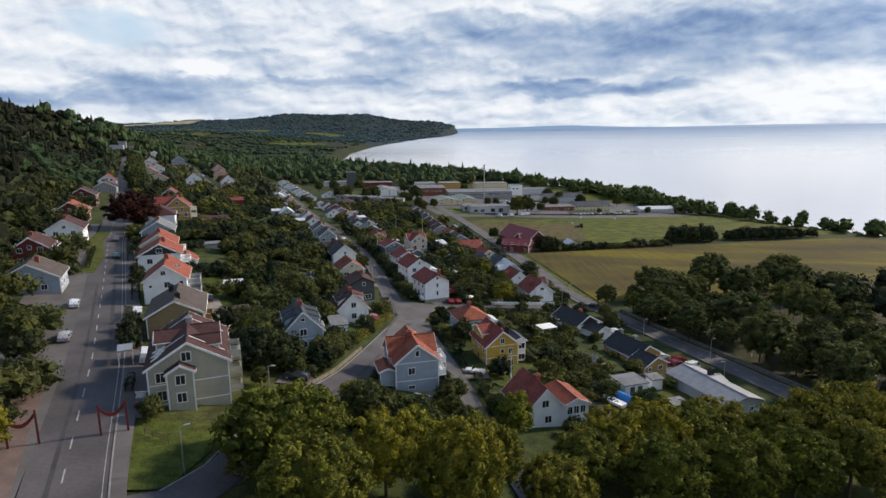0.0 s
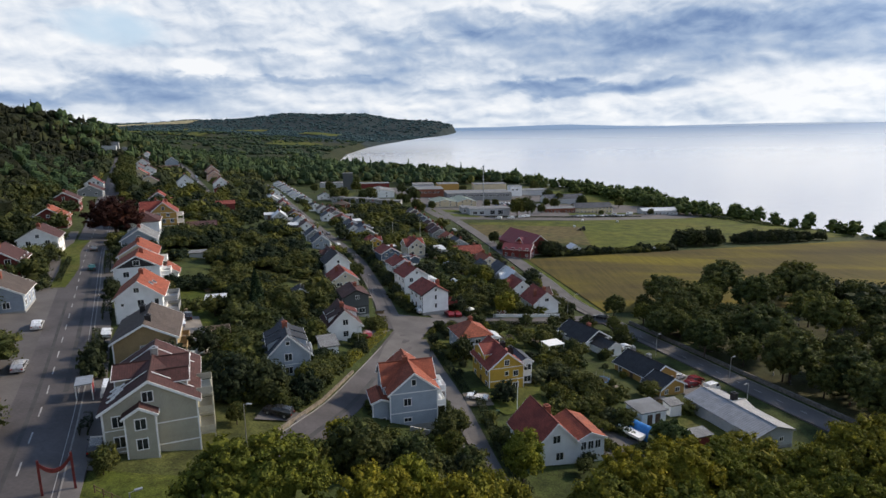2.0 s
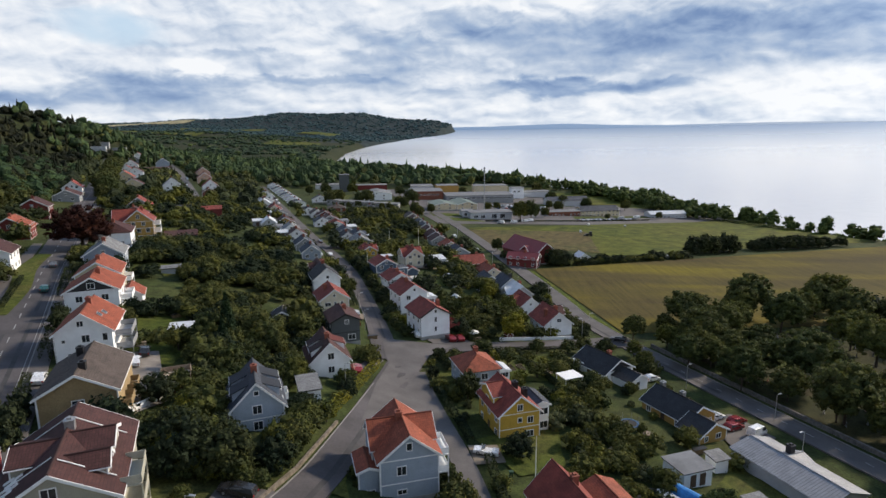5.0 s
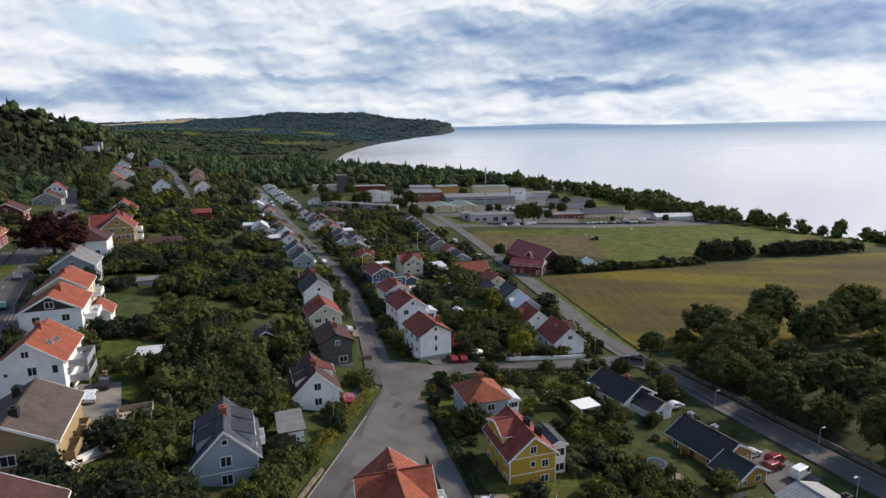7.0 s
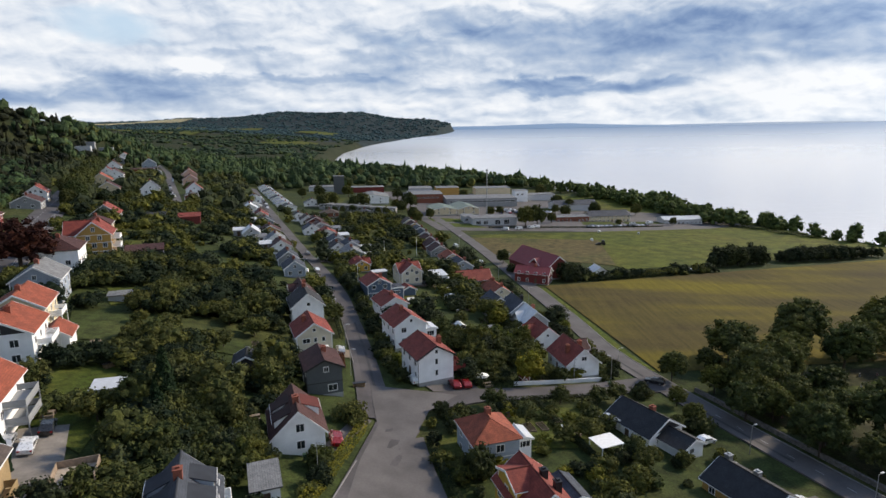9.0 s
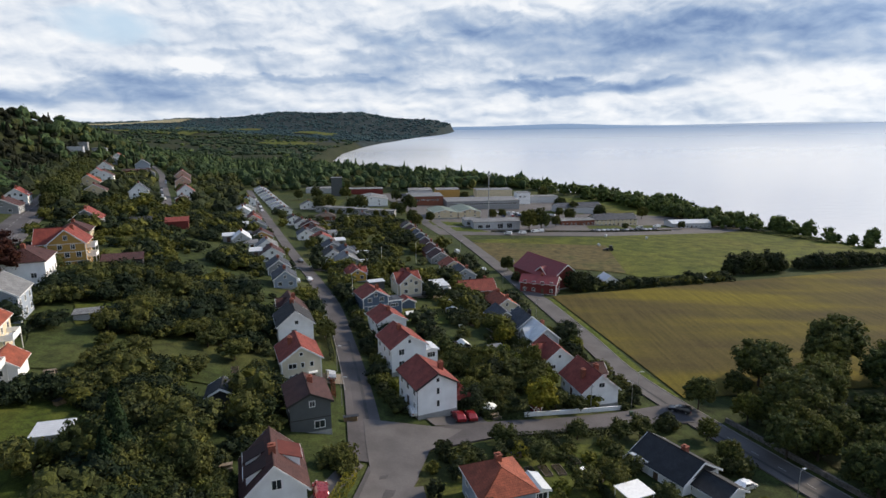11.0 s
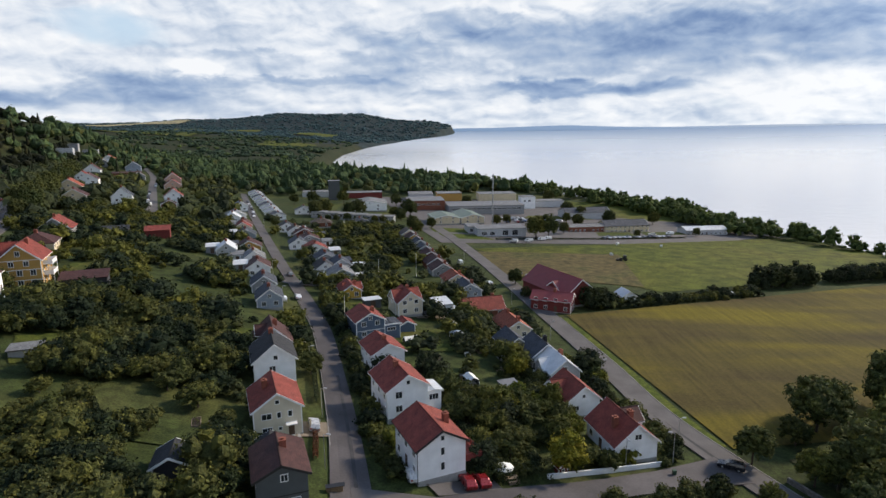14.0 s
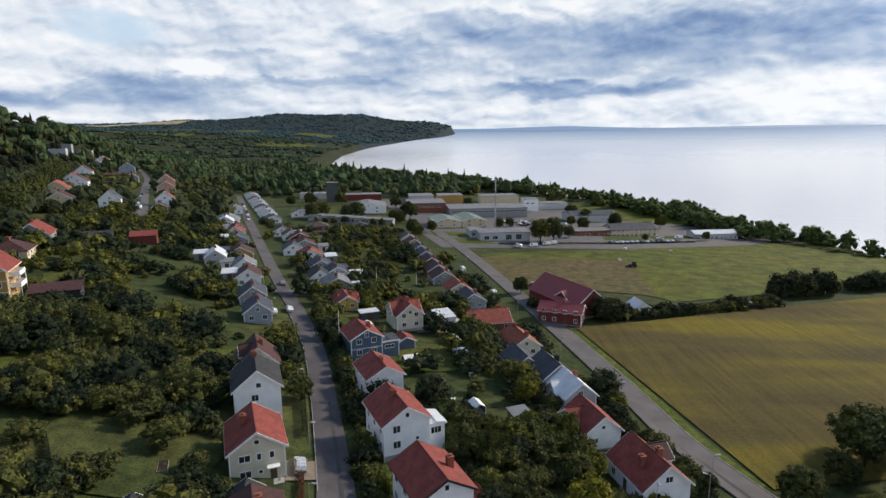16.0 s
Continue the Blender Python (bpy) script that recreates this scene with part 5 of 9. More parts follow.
flat_box("falu red cottage shed with red roof", -118.0, 339.0, 20, 9.5, 5.0, 2.8, "red", "red", "shed", "shed", "garden sheds", slope=1.4)
flat_box("long dark brown shed with maroon roof", -95.0, 249.5, 22, 11, 5.0, 2.4, "black", "maroon", "shed", "shed", "garden sheds", slope=1.2)
flat_box("black boarded garden shed with pitched roof", -129.0, 327.0, 20, 10, 5, 2.4, "black", "black", "shed", "shed", "garden sheds", slope=0.9)
flat_box("glasshouse with pale roof", -76.9, 200.6, 20, 5.0, 2.8, 1.5, "sheet", "grey", "greenhouse", "greenhouse", "garden sheds", slope=0.4)
house("dark timber garden cabin with black roof", -27.0, 178.0, 10, 4.0, 4.5, 2.2, 3.4, "black", "black", plinth=0.0, cat="shed", name="shed", chim=(), fronts=[], sides="", group="garden sheds", zb=11.5)
house("dark timber garden cabin with black roof", -37.6, 170.6, 14, 4.4, 4.5, 2.2, 3.4, "black", "black", plinth=0.0, cat="shed", name="shed", chim=(), fronts=[], sides="", group="garden sheds")

# -- the red farm
BS = house("falu red farmhouse with red roof and white trim", 42.9, 293.2, 67.6, 7.2, 13.5, 4.4, 6.4, "red", "barn", zb=-1.4, chim=((0.0, 0.45),), plinth=0.4, sides="l", cat="farmhouse", name="farmhouse", group="", down=2)
BB = house("large falu red barn with dark red sheet roof", 47.5, 300.0, 25, 13.5, 27, 4.0, 9.2, "red", "barn", zb=-1.2, chim=(), plinth=0.3, fronts=[], sides="", cat="barn", name="barn", group="", down=2)
cross_gable(BB, -5.6, 9.0, -90, 7.5, 6.0, 4.8, 7.2, "red", "barn", -2.0)
house("small white house with grey roof behind the barn", 66.0, 305.0, 10, 5.0, 6.0, 2.6, 4.2, "white", "white", chim=(), plinth=0.2, fronts=[(0, 1, 1, 1)], sides="")

# -- terraces and bungalows farther along the two streets
TERR = [("pale", "brown"), ("ochre", "maroon"), ("grey", "slate"), ("greyblue", "slate"), ("red", "maroon"), ("redbrick", "maroon"), ("grey", "maroon"), ("cream", "orange"), ("greyblue", "slate")]
for k, (tx, ty) in enumerate([(-20, 432), (-16.5, 415), (-12.5, 397), (-9.5, 381), (-6.5, 365), (-3.5, 350), (-1.0, 337), (4.5, 318), (8.5, 303)]):
    wl, rf = TERR[k]
    house("%s stepped terrace house with %s roof" % ({"pale": "pale", "ochre": "ochre", "grey": "grey", "greyblue": "grey-blue", "red": "red", "redbrick": "brick", "cream": "cream"}[wl], {"brown": "brown", "maroon": "brown-red", "slate": "slate", "orange": "orange"}[rf]),
          tx, ty, 14, 8.6, 9.5, 2.9, 5.4, wl, rf, group="terrace houses", plinth=0.2, chim=((0.2, 0.4),))
LEFT = [("pale", "red", -101, 392, 8), ("greyblue", "slate", -92, 369, 9), ("ochre", "maroon", -80.5, 338, 9.5), ("white", "grey", -71.5, 315, 8), ("white", "maroon", -65.0, 299, 8), ("grey", "slate", -56.5, 277, 7.2), ("greyblue", "slate", -50.5, 262, 7), ("sheet", "white", -84.0, 322, 7), ("white", "white", -117, 424, 8), ("cream", "maroon", -104, 403, 8)]
for wl, rf, tx, ty, ww in LEFT:
    house("small %s house with %s roof beside the street" % (wl, rf), tx, ty, 18, ww, 9.5, 3.2, 5.8, wl, rf, group="street bungalows", plinth=0.3)
RGT = [("white", "black", -88, 426, 9), ("red", "maroon", -74, 408, 10), ("grey", "maroon", -66.5, 386, 10), ("white", "red", -58, 360, 10), ("grey", "slate", -49, 337, 9), ("white", "black", -45.5, 318, 7), ("greyblue", "grey", -37.5, 308, 9), ("white", "slate", -68.5, 372, 8), ("white", "brown", -80, 414, 8), ("sheet", "slate", -41, 327, 8)]
for wl, rf, tx, ty, ww in RGT:
    house("small %s house with %s roof beside the street" % (wl, rf), tx, ty, 18, ww, 10, 3.0, 5.4, wl, rf, group="street bungalows", plinth=0.3)
for k, (wl, rf, tx, ty, ww) in enumerate(LEFT + RGT):
    sx = -1 if k < len(LEFT) else 1
    if ty < 285:
        continue
    flat_box(("white carport with flat felt roof", "grey garage with pale flat roof", "brown garden store with low roof")[k % 3], tx + sx * (ww * 0.5 + 3.2), ty + 3.5, 18, 4.6, 6.0, 2.4 + 0.2 * (k % 2), ("white", "grey", "redbrick")[k % 3], ("felt", "white", "slate")[k % 3], "garage", "garage", "garages", slope=0.4, doors=1)
for k in range(9):
    house("white terrace house with pale grey roof", -107.5 - 7.6 * k, 478 + 19.0 * k, 20, 11.0, 12, 2.6, 4.6, "white", "metal" if k % 3 else "slate", group="white terraces", plinth=0.2, chim=((0.1, 0.5),))
house("brown brick house with hipped roof", -74.5, 456, 15, 12, 9, 3.0, 5.6, "redbrick", "brown", hip=3.5)
house("dark red house with hipped blue-grey roof", -53, 471, 15, 11, 9, 3.0, 5.4, "red", "slate", hip=3.5)
house("grey house with dark roof", -100, 520, 15, 12, 9, 3.2, 6.0, "white", "slate")
for k in range(6):
    flat_box("low white terrace unit with flat grey roof", -87 + 9.6 * k, 505 - 1.2 * k, -6, 9.4, 8, 4.0, "grey", "felt", "house", "terrace", "flat-roofed terrace", wins=[(-2.8, 2.0, 1.6, 1.3), (0.4, 2.0, 1.6, 1.3), (3.2, 2.0, 0.9, 1.3)])

# -- works and warehouses
flat_box("dark square silo tower of sheet metal", -98, 632, 10, 10, 9, 17, "darkgrey", "felt", "tower", "tower")
flat_box("pale blue-white workshop with flat grey roof", 35, 452, 8, 30, 15, 4.8, "sheet", "felt", "workshop", "workshop", "workshops", wins=[(-11, 1.0, 3.0, 2.0), (-6, 1.0, 3.0, 2.0), (2, 0.6, 3.4, 3.0), (8, 0.6, 3.4, 3.0)])
flat_box("pale low annexe with flat roof", 19, 462, 8, 8, 14, 4.0, "sheet", "felt", "workshop", "workshop", "workshops", wins=[(-2, 1, 2, 2), (2, 1, 2, 2)])
house("yellow brick warehouse with green sheet roof", 2, 497, 12, 18, 24, 4.4, 6.4, "cream", "green", cat="warehouse", name="warehouse", group="warehouses", chim=())
house("yellow brick warehouse with green sheet roof", 20, 503, 12, 16, 30, 4.6, 6.8, "cream", "green", cat="warehouse", name="warehouse", group="warehouses", chim=())
flat_box("long red brick factory with flat roof", -14, 577, 6, 30, 30, 7.5, "redbrick", "felt", "factory", "factory", "factories", wins=[(-10 + 4 * i, 4, 2.4, 1.2) for i in range(6)])
flat_box("long grey factory hall with window bands", 34, 562, 6, 60, 30, 6.4, "grey", "felt", "factory", "factory", "factories", wins=[(-26 + 4 * i, 3.6, 3.2, 1.2) for i in range(14)])
flat_box("yellow rendered factory hall", 6, 640, 6, 22, 20, 7.0, "ochre", "grey", "factory", "factory", "factories")
flat_box("yellow rendered factory hall", 50, 640, 6, 34, 20, 7.5, "cream", "felt", "factory", "factory", "factories")
flat_box("white curved factory hall", -20, 640, 6, 22, 24, 6.0, "sheet", "grey", "factory", "factory", "factories")
flat_box("white office cube beside the factory", 72, 600, 6, 12, 12, 10, "white", "felt", "factory", "factory", "factories", wins=[(-3, 6, 2, 1.2), (1, 6, 2, 1.2)])
flat_box("pale grey hall beside the factory", 92, 612, 6, 26, 14, 5.5, "sheet", "grey", "factory", "factory", "factories")
house("white supermarket hall with grey roof", -58, 562, 8, 27, 28, 5.6, 8.0, "white", "grey", cat="hall", name="hall", group="warehouses", chim=(), plinth=0.2)
flat_box("white and red hall", -74, 650, 8, 34, 16, 5.0, "red", "grey", "hall", "hall", "warehouses")
flat_box("white and grey hall", -116, 652, 8, 30, 16, 4.6, "sheet", "grey", "hall", "hall", "warehouses")
house("grey metal hall with low roof", 126, 556, 100, 16, 36, 5.6, 8.4, "sheet", "slate", cat="hall", name="hall", group="warehouses", chim=(), plinth=0.0, fronts=[], sides="")
house("yellow brick hall with slate roof", 134, 492, 98, 14, 30, 4.6, 7.6, "cream", "slate", cat="hall", name="hall", group="warehouses", chim=(), plinth=0.0)
house("low brick garage row with pale roof", 104, 486, 98, 10, 24, 3.6, 4.8, "redbrick", "grey", cat="hall", name="hall", group="warehouses", chim=(), plinth=0.0)
house("low pale blue boat hall with white roof", 184, 486, 96, 12, 28, 3.6, 5.2, "sheet", "white", cat="hall", name="hall", group="warehouses", chim=(), plinth=0.0)

# ---------------------------------------------------------------- plants
RNG = np.random.default_rng(7)


def leaf_arrays(pts, nrm, size, rng):
    """Four-cornered leaf clumps at points, facing about along the normals, bent a little."""
    n = len(pts)
    nrm = nrm + rng.normal(0, 0.45, (n, 3))
    nrm /= np.linalg.norm(nrm, axis=1)[:, None] + 1e-9
    ref = rng.normal(0, 1, (n, 3))
    a = np.cross(nrm, ref)
    a /= np.linalg.norm(a, axis=1)[:, None] + 1e-9
    b = np.cross(nrm, a)
    s = (size * rng.uniform(0.6, 1.4, n))[:, None]
    k = rng.uniform(0.35, 0.9, (n, 1))
    lift = nrm * s * rng.uniform(-0.25, 0.35, (n, 1))
    return np.stack([pts - a * s, pts - b * s * k + lift, pts + a * s * 0.9, pts + b * s * k + lift], 1)


def quads_to_mesh(name, crowns, material):
    """One mesh of crowns, each a pair: leaf clumps and the lobed mass of twigs and leaves they stand on."""
    quads = np.concatenate([c[0] for c in crowns])
    n = len(quads)
    cores = [c[1] for c in crowns if c[1] is not None]
    verts, loops, k = [quads.reshape(-1, 3)], [np.arange(n * 4)], n * 4
    tris = 0
    for v, f in cores:
        verts.append(v)
        loops.append((f + k).reshape(-1))
        k += len(v)
        tris += len(f)
    loops = np.concatenate(loops).astype(np.int32)
    me = bpy.data.meshes.new(name)
    me.vertices.add(k)
    me.vertices.foreach_set("co", np.concatenate(verts).reshape(-1).astype(np.float32))
    me.loops.add(len(loops))
    me.loops.foreach_set("vertex_index", loops)
    me.polygons.add(n + tris)
    start = np.concatenate([np.arange(n) * 4, n * 4 + np.arange(tris) * 3]).astype(np.int32)
    me.polygons.foreach_set("loop_start", start)
    me.polygons.foreach_set("loop_total", np.concatenate([np.full(n, 4), np.full(tris, 3)]).astype(np.int32))
    me.polygons.foreach_set("use_smooth", np.zeros(n + tris, dtype=bool))
    me.update()
    me.validate()
    me.materials.append(material)
    return me


BALLS = {}


def ball(level):
    if level not in BALLS:
        bm = bmesh.new()
        bmesh.ops.create_icosphere(bm, subdivisions=level, radius=1.0)
        BALLS[level] = (np.array([v.co[:] for v in bm.verts]), np.array([[v.index for v in f.verts] for f in bm.faces]))
        bm.free()
    return BALLS[level]


def clumped_crown(rng, radius, height, base, leaves, leaf, lobes, at, ragged):
    """Clumps of twigs and leaves piled into a dome, each a rough ball of its own."""
    k = np.arange(lobes) + 0.5
    up = 1 - 1.62 * k / lobes
    turn = k * 2.39996 + rng.uniform(-0.5, 0.5, lobes)
    flat = np.sqrt(1 - up * up)
    way = np.stack([np.cos(turn) * flat, np.sin(turn) * flat, up], 1)
    half = (height - base) / 2
    stretch = rng.uniform(0.78, 1.24, 2)
    size = np.array([radius * stretch[0], radius * stretch[1], half])
    lean = np.array([*rng.uniform(-0.16, 0.16, 2), 0.0]) * radius
    reach = rng.uniform(0.54, 0.88, lobes)
    grow = 1.72 / math.sqrt(lobes) * rng.uniform(0.68, 1.30, lobes)
    mid = np.array([0, 0, base + half])
    centre = mid + way * reach[:, None] * size + lean * (way[:, 2:3] * 0.5 + 0.5)
    girth = grow[:, None] * np.array([radius, radius, (radius + half) / 2 * 0.86])
    v, f = ball(1)
    cv = centre[:, None, :] + v[None] * girth[:, None, :] * rng.uniform(0.45, 1.02, (lobes, len(v), 1))
    cf = (f[None] + (np.arange(lobes) * len(v))[:, None, None]).reshape(-1, 3)
    heart = mid + v * size * 0.60
    verts = np.concatenate([cv.reshape(-1, 3), heart])
    faces = np.concatenate([cf, f + lobes * len(v)])
    pick = rng.choice(lobes, leaves, p=grow ** 2 / (grow ** 2).sum())
    d = rng.normal(0, 1, (leaves, 3))
    d /= np.linalg.norm(d, axis=1)[:, None]
    d = d + way[pick] * 0.9 + np.array([0, 0, 0.25])
    d /= np.linalg.norm(d, axis=1)[:, None]
    lv = centre[pick] + d * girth[pick] * rng.uniform(0.66, 1.0 + ragged * 1.5, (leaves, 1))
    at = np.array(at)
    return leaf_arrays(lv + at, d, leaf, rng), (verts + at, faces)


def crown(rng, radius, height, base, leaves, leaf, lobes=14, level=3, shape="round", at=(0, 0, 0), ragged=0.24):
    """A crown of uneven leafy clumps with dark clefts between them, shaggy with leaves."""
    if shape == "round" and level >= 3:
        return clumped_crown(rng, radius, height, base, leaves, leaf, lobes, at, ragged)
    lobe = rng.normal(0, 1, (lobes, 3))
    lobe[:, 2] = np.abs(lobe[:, 2]) * 0.9 - 0.25
    lobe /= np.linalg.norm(lobe, axis=1)[:, None]
    amp = rng.uniform(0.55, 1.15, lobes)
    width = 1.75 / math.sqrt(lobes)
    stretch = rng.uniform(0.72, 1.28, 2)
    lean = rng.uniform(-0.18, 0.18, 2)

    def form(d, extra=1.0):
        ang = np.arccos(np.clip(d @ lobe.T, -1, 1))
        g = (np.exp(-(ang / width) ** 2) * amp).max(axis=1)
        r = 0.54 + 0.52 * g
        if shape == "cone":
            u = (d[:, 2] + 1) / 2
            hor = d[:, :2] / (np.linalg.norm(d[:, :2], axis=1)[:, None] + 1e-6)
            rad = radius * (1.02 - u) * (0.7 + 0.5 * g) * extra
            return np.stack([hor[:, 0] * rad, hor[:, 1] * rad, base + (height - base) * u], 1)
        p = d * (r * extra)[:, None] if not np.isscalar(extra) else d * (r * extra)[:, None]
        z = np.where(p[:, 2] < 0, p[:, 2] * 0.9, p[:, 2])
        half = (height - base) / 2
        return np.stack([radius * stretch[0] * p[:, 0] + lean[0] * radius * (z + 1) * 0.5, radius * stretch[1] * p[:, 1] + lean[1] * radius * (z + 1) * 0.5, base + half + half * z], 1)

    v, f = ball(level)
    cv = form(v, rng.uniform(0.80, 1.04, len(v)))
    d = rng.normal(0, 1, (leaves, 3))
    d[:, 2] = np.where(d[:, 2] < -0.5, -d[:, 2], d[:, 2])
    d /= np.linalg.norm(d, axis=1)[:, None]
    lv = form(d, rng.uniform(1.0 - ragged * 0.3, 1.0 + ragged, leaves))
    at = np.array(at)
    nd = d.copy()
    if shape == "cone":
        nd[:, 2] = 0.4
    return leaf_arrays(lv + at, nd, leaf, rng), (cv + at, f)


def trunk_bm(rng, height, r, spread, limbs=5):
    bm = bmesh.new()
    top = Vector((rng.uniform(-0.2, 0.2), rng.uniform(-0.2, 0.2), height * 0.55))
    tube(bm, (0, 0, -0.6), (top.x * 0.5, top.y * 0.5, height * 0.3), r * 1.25, r * 0.9, 7)
    tube(bm, (top.x * 0.5, top.y * 0.5, height * 0.3), top, r * 0.9, r * 0.55, 7)
    for k in range(limbs):
        a = 2 * math.pi * k / limbs + rng.uniform(-0.3, 0.3)
        z0 = height * rng.uniform(0.28, 0.5)
        tube(bm, (0, 0, z0), (math.cos(a) * spread * 0.6, math.sin(a) * spread * 0.6, z0 + height * 0.25), r * 0.45, r * 0.12, 5)
    return bm


TREES = {}


def tree_kind(key, label, cat, radius, height, base, leaves, leaf, lobes, mat, shape="round", r=0.22, limbs=5, seed=1, level=4):
    rng = np.random.default_rng(seed)
    t = thing("tree", label, cat, pose(0, -500, -200))
    part("trunk", trunk_bm(rng, height, r, radius, limbs), BARK, t)
    share("crown", quads_to_mesh("crown", [crown(rng, radius, height, base, leaves, leaf, lobes, level, shape)], mat), t, Matrix())
    TREES.setdefault(key, []).append(t)
    return t


for s in range(3):
    tree_kind("lime", "tall leafy lime tree with a dense domed crown", "tree", 6.0, 12.0, 0.8, 4600, 0.23, 170, LEAF, seed=10 + s)
tree_kind("broad", "very broad old lime tree with a low domed crown", "tree", 8.6, 10.5, 0.6, 7600, 0.23, 300, LEAF, seed=14, r=0.4)
for s in range(3):
    tree_kind("oak", "broad dark green deciduous tree", "tree", 4.9, 10.0, 0.3, 1200, 0.31, 90, LEAF2, seed=20 + s)
    tree_kind("dark", "dark green deciduous tree of the grove", "tree", 5.2, 11.5, 1.2, 1700, 0.31, 110, GROVELEAF, seed=25 + s)
    tree_kind("fruit", "low spreading garden fruit tree", "tree", 2.4, 4.2, 0.9, 520, 0.21, 32, LEAF2, seed=30 + s, r=0.12, level=3)
    tree_kind("garden", "leafy garden tree of middle height", "tree", 3.0, 6.2, 0.4, 660, 0.24, 46, (LEAF2, LEAF, LEAF2)[s], seed=40 + s, r=0.15, level=3)
    tree_kind("darkgarden", "dark bushy garden tree", "tree", 3.0, 5.6, -0.5, 660, 0.24, 44, LEAF3, seed=45 + s, r=0.15, level=3)
tree_kind("yellow", "yellow-green young maple tree", "tree", 3.4, 9.5, 1.2, 2400, 0.22, 100, LEAFY, seed=50)
tree_kind("spruce", "dark conical spruce tree", "spruce", 3.0, 12.5, 0.6, 1200, 0.28, 30, NEEDLE, "cone", 0.2, 0, seed=60)
tree_kind("spruce", "slim dark spruce tree", "spruce", 2.3, 10.5, 0.6, 900, 0.28, 26, NEEDLE, "cone", 0.2, 0, seed=61)
tree_kind("copper", "large copper beech with dark purple leaves", "tree", 8.5, 15.0, 0.8, 2600, 0.34, 140, LEAFC, seed=70, r=0.5)
tree_kind("willow", "round grey-green clipped willow", "tree", 3.4, 7.2, 0.3, 2600, 0.18, 130, WILLOW, seed=80)


def plant(key, x, y, scale=1.0, group="", sz=1.0):
    pool = TREES[key]
    t = pool[int(RNG.integers(len(pool)))]
    ob = copy_thing(t, pose(x, y, land(x, y) - 0.15, 0, 0, RNG.uniform(0, 360)))
    ob.scale = (scale, scale, scale * sz)
    if group:
        tagged(ob, group=group)
    return ob


BUSHES = []
for s in range(4):
    rng = np.random.default_rng(100 + s)
    me = quads_to_mesh("bush", [crown(rng, 1.3, 1.9, -0.3, 210, 0.19, 14, 3)], (LEAF2, LEAF3, LEAF, LEAF2)[s])
    BUSHES.append(me)


def bush(x, y, s=1.0, sz=1.0, label="rounded leafy garden bush", k=None, me=None, group="garden bushes"):
    m = me or BUSHES[int(RNG.integers(4)) if k is None else k]
    ob = new("bush", m)
    ob.matrix_basis = pose(x, y, land(x, y) - 0.1, 0, 0, RNG.uniform(0, 360)) @ Matrix.Diagonal((s, s, s * sz, 1))
    return tagged(ob, label, "bush", group)


def hedge(pts, w=0.9, h=1.4, label="clipped dark green garden hedge", mat=LEAF3):
    rng = np.random.default_rng(int(abs(pts[0][0] * 13 + pts[0][1] * 7)) + 1)
    out = []
    for (ax, ay), (bx, by) in zip(pts, pts[1:]):
        ln = math.hypot(bx - ax, by - ay)
        n = int(ln * 75)
        u = rng.uniform(0, 1, n)
        x, y = ax + (bx - ax) * u, ay + (by - ay) * u
        nx, ny = -(by - ay) / ln, (bx - ax) / ln
        side = rng.choice([-1, 0, 1], n)
        off = np.where(side == 0, rng.uniform(-0.5, 0.5, n), side * 0.5) * w
        zt = np.where(side == 0, h, rng.uniform(0, h, n))
        px, py = x + nx * off, y + ny * off
        pz = np.array([land(a, b) for a, b in zip(px, py)]) + zt
        d = np.stack([nx * side, ny * side, np.where(side == 0, 1.0, 0.2)], 1)
        out.append(leaf_arrays(np.stack([px, py, pz], 1), d, 0.17, rng))
    ob = new("hedge", quads_to_mesh("hedge", [(np.concatenate(out), None)], mat))
    return tagged(ob, label, "hedge", "garden hedges")


ROADS = ((MAIN, 6.0), (MID, 4.2), (FORK, 4.5), (LANE, 3.2), (CROSS, 4.6), (RIGHT, 4.6), (HILLSTREET, 3.6))


def free(x, y, r):
    for pts, w in ROADS:
        if near_line(x, y, pts) < w + r * 0.45:
            return False
    for fx, fy, fr in FOOT:
        if (x - fx) ** 2 + (y - fy) ** 2 < (fr + r * 0.55) ** 2:
            return False
    return True


OPEN = ((-26.5, 282, 6), (-27, 270, 7), (-24, 261, 4), (-26.5, 186, 4.5), (-31, 204.5, 3.5), (-19.5, 164.5, 3.5), (-17.4, 150.5, 2.2), (-16.2, 155.4, 1.8), (-15.4, 143.5, 1.6), (-15.8, 151.5, 2.4), (-20.0, 139.0, 2.2), (-76.9, 200, 4.0),  (-26, 112.5, 3.0), (-27.5, 95, 7), (-50, 129, 8), (-45.5, 118, 6), (-54, 137, 5), (66, 128, 9), (62, 138, 7), (-71, 185, 9), (-64, 187, 8), (-53.5, 190, 8), (-43, 189, 8), (-78, 207, 8), (-41, 176, 5), (-74.5, 208, 6), (-51.5, 231, 6), (-107, 273, 6), (-57, 155, 6), (-68, 181, 6), (-82, 204, 5), (-31.5, 221, 3.5), (-27.5, 87, 8), (-31, 78, 6), (-35, 71, 7), (14, 131, 7), (18, 163, 8), (34, 146, 6), (50, 118, 7), (-72, 262, 7), (-90, 310, 8), (-58, 262, 5), (-4, 252, 6), (-18, 300, 6), (8, 238, 5), (-38, 330, 6), (-28, 360, 6), (12, 224, 5), (16, 152, 5), (-24, 178, 4), (-28.5, 205, 3.5))
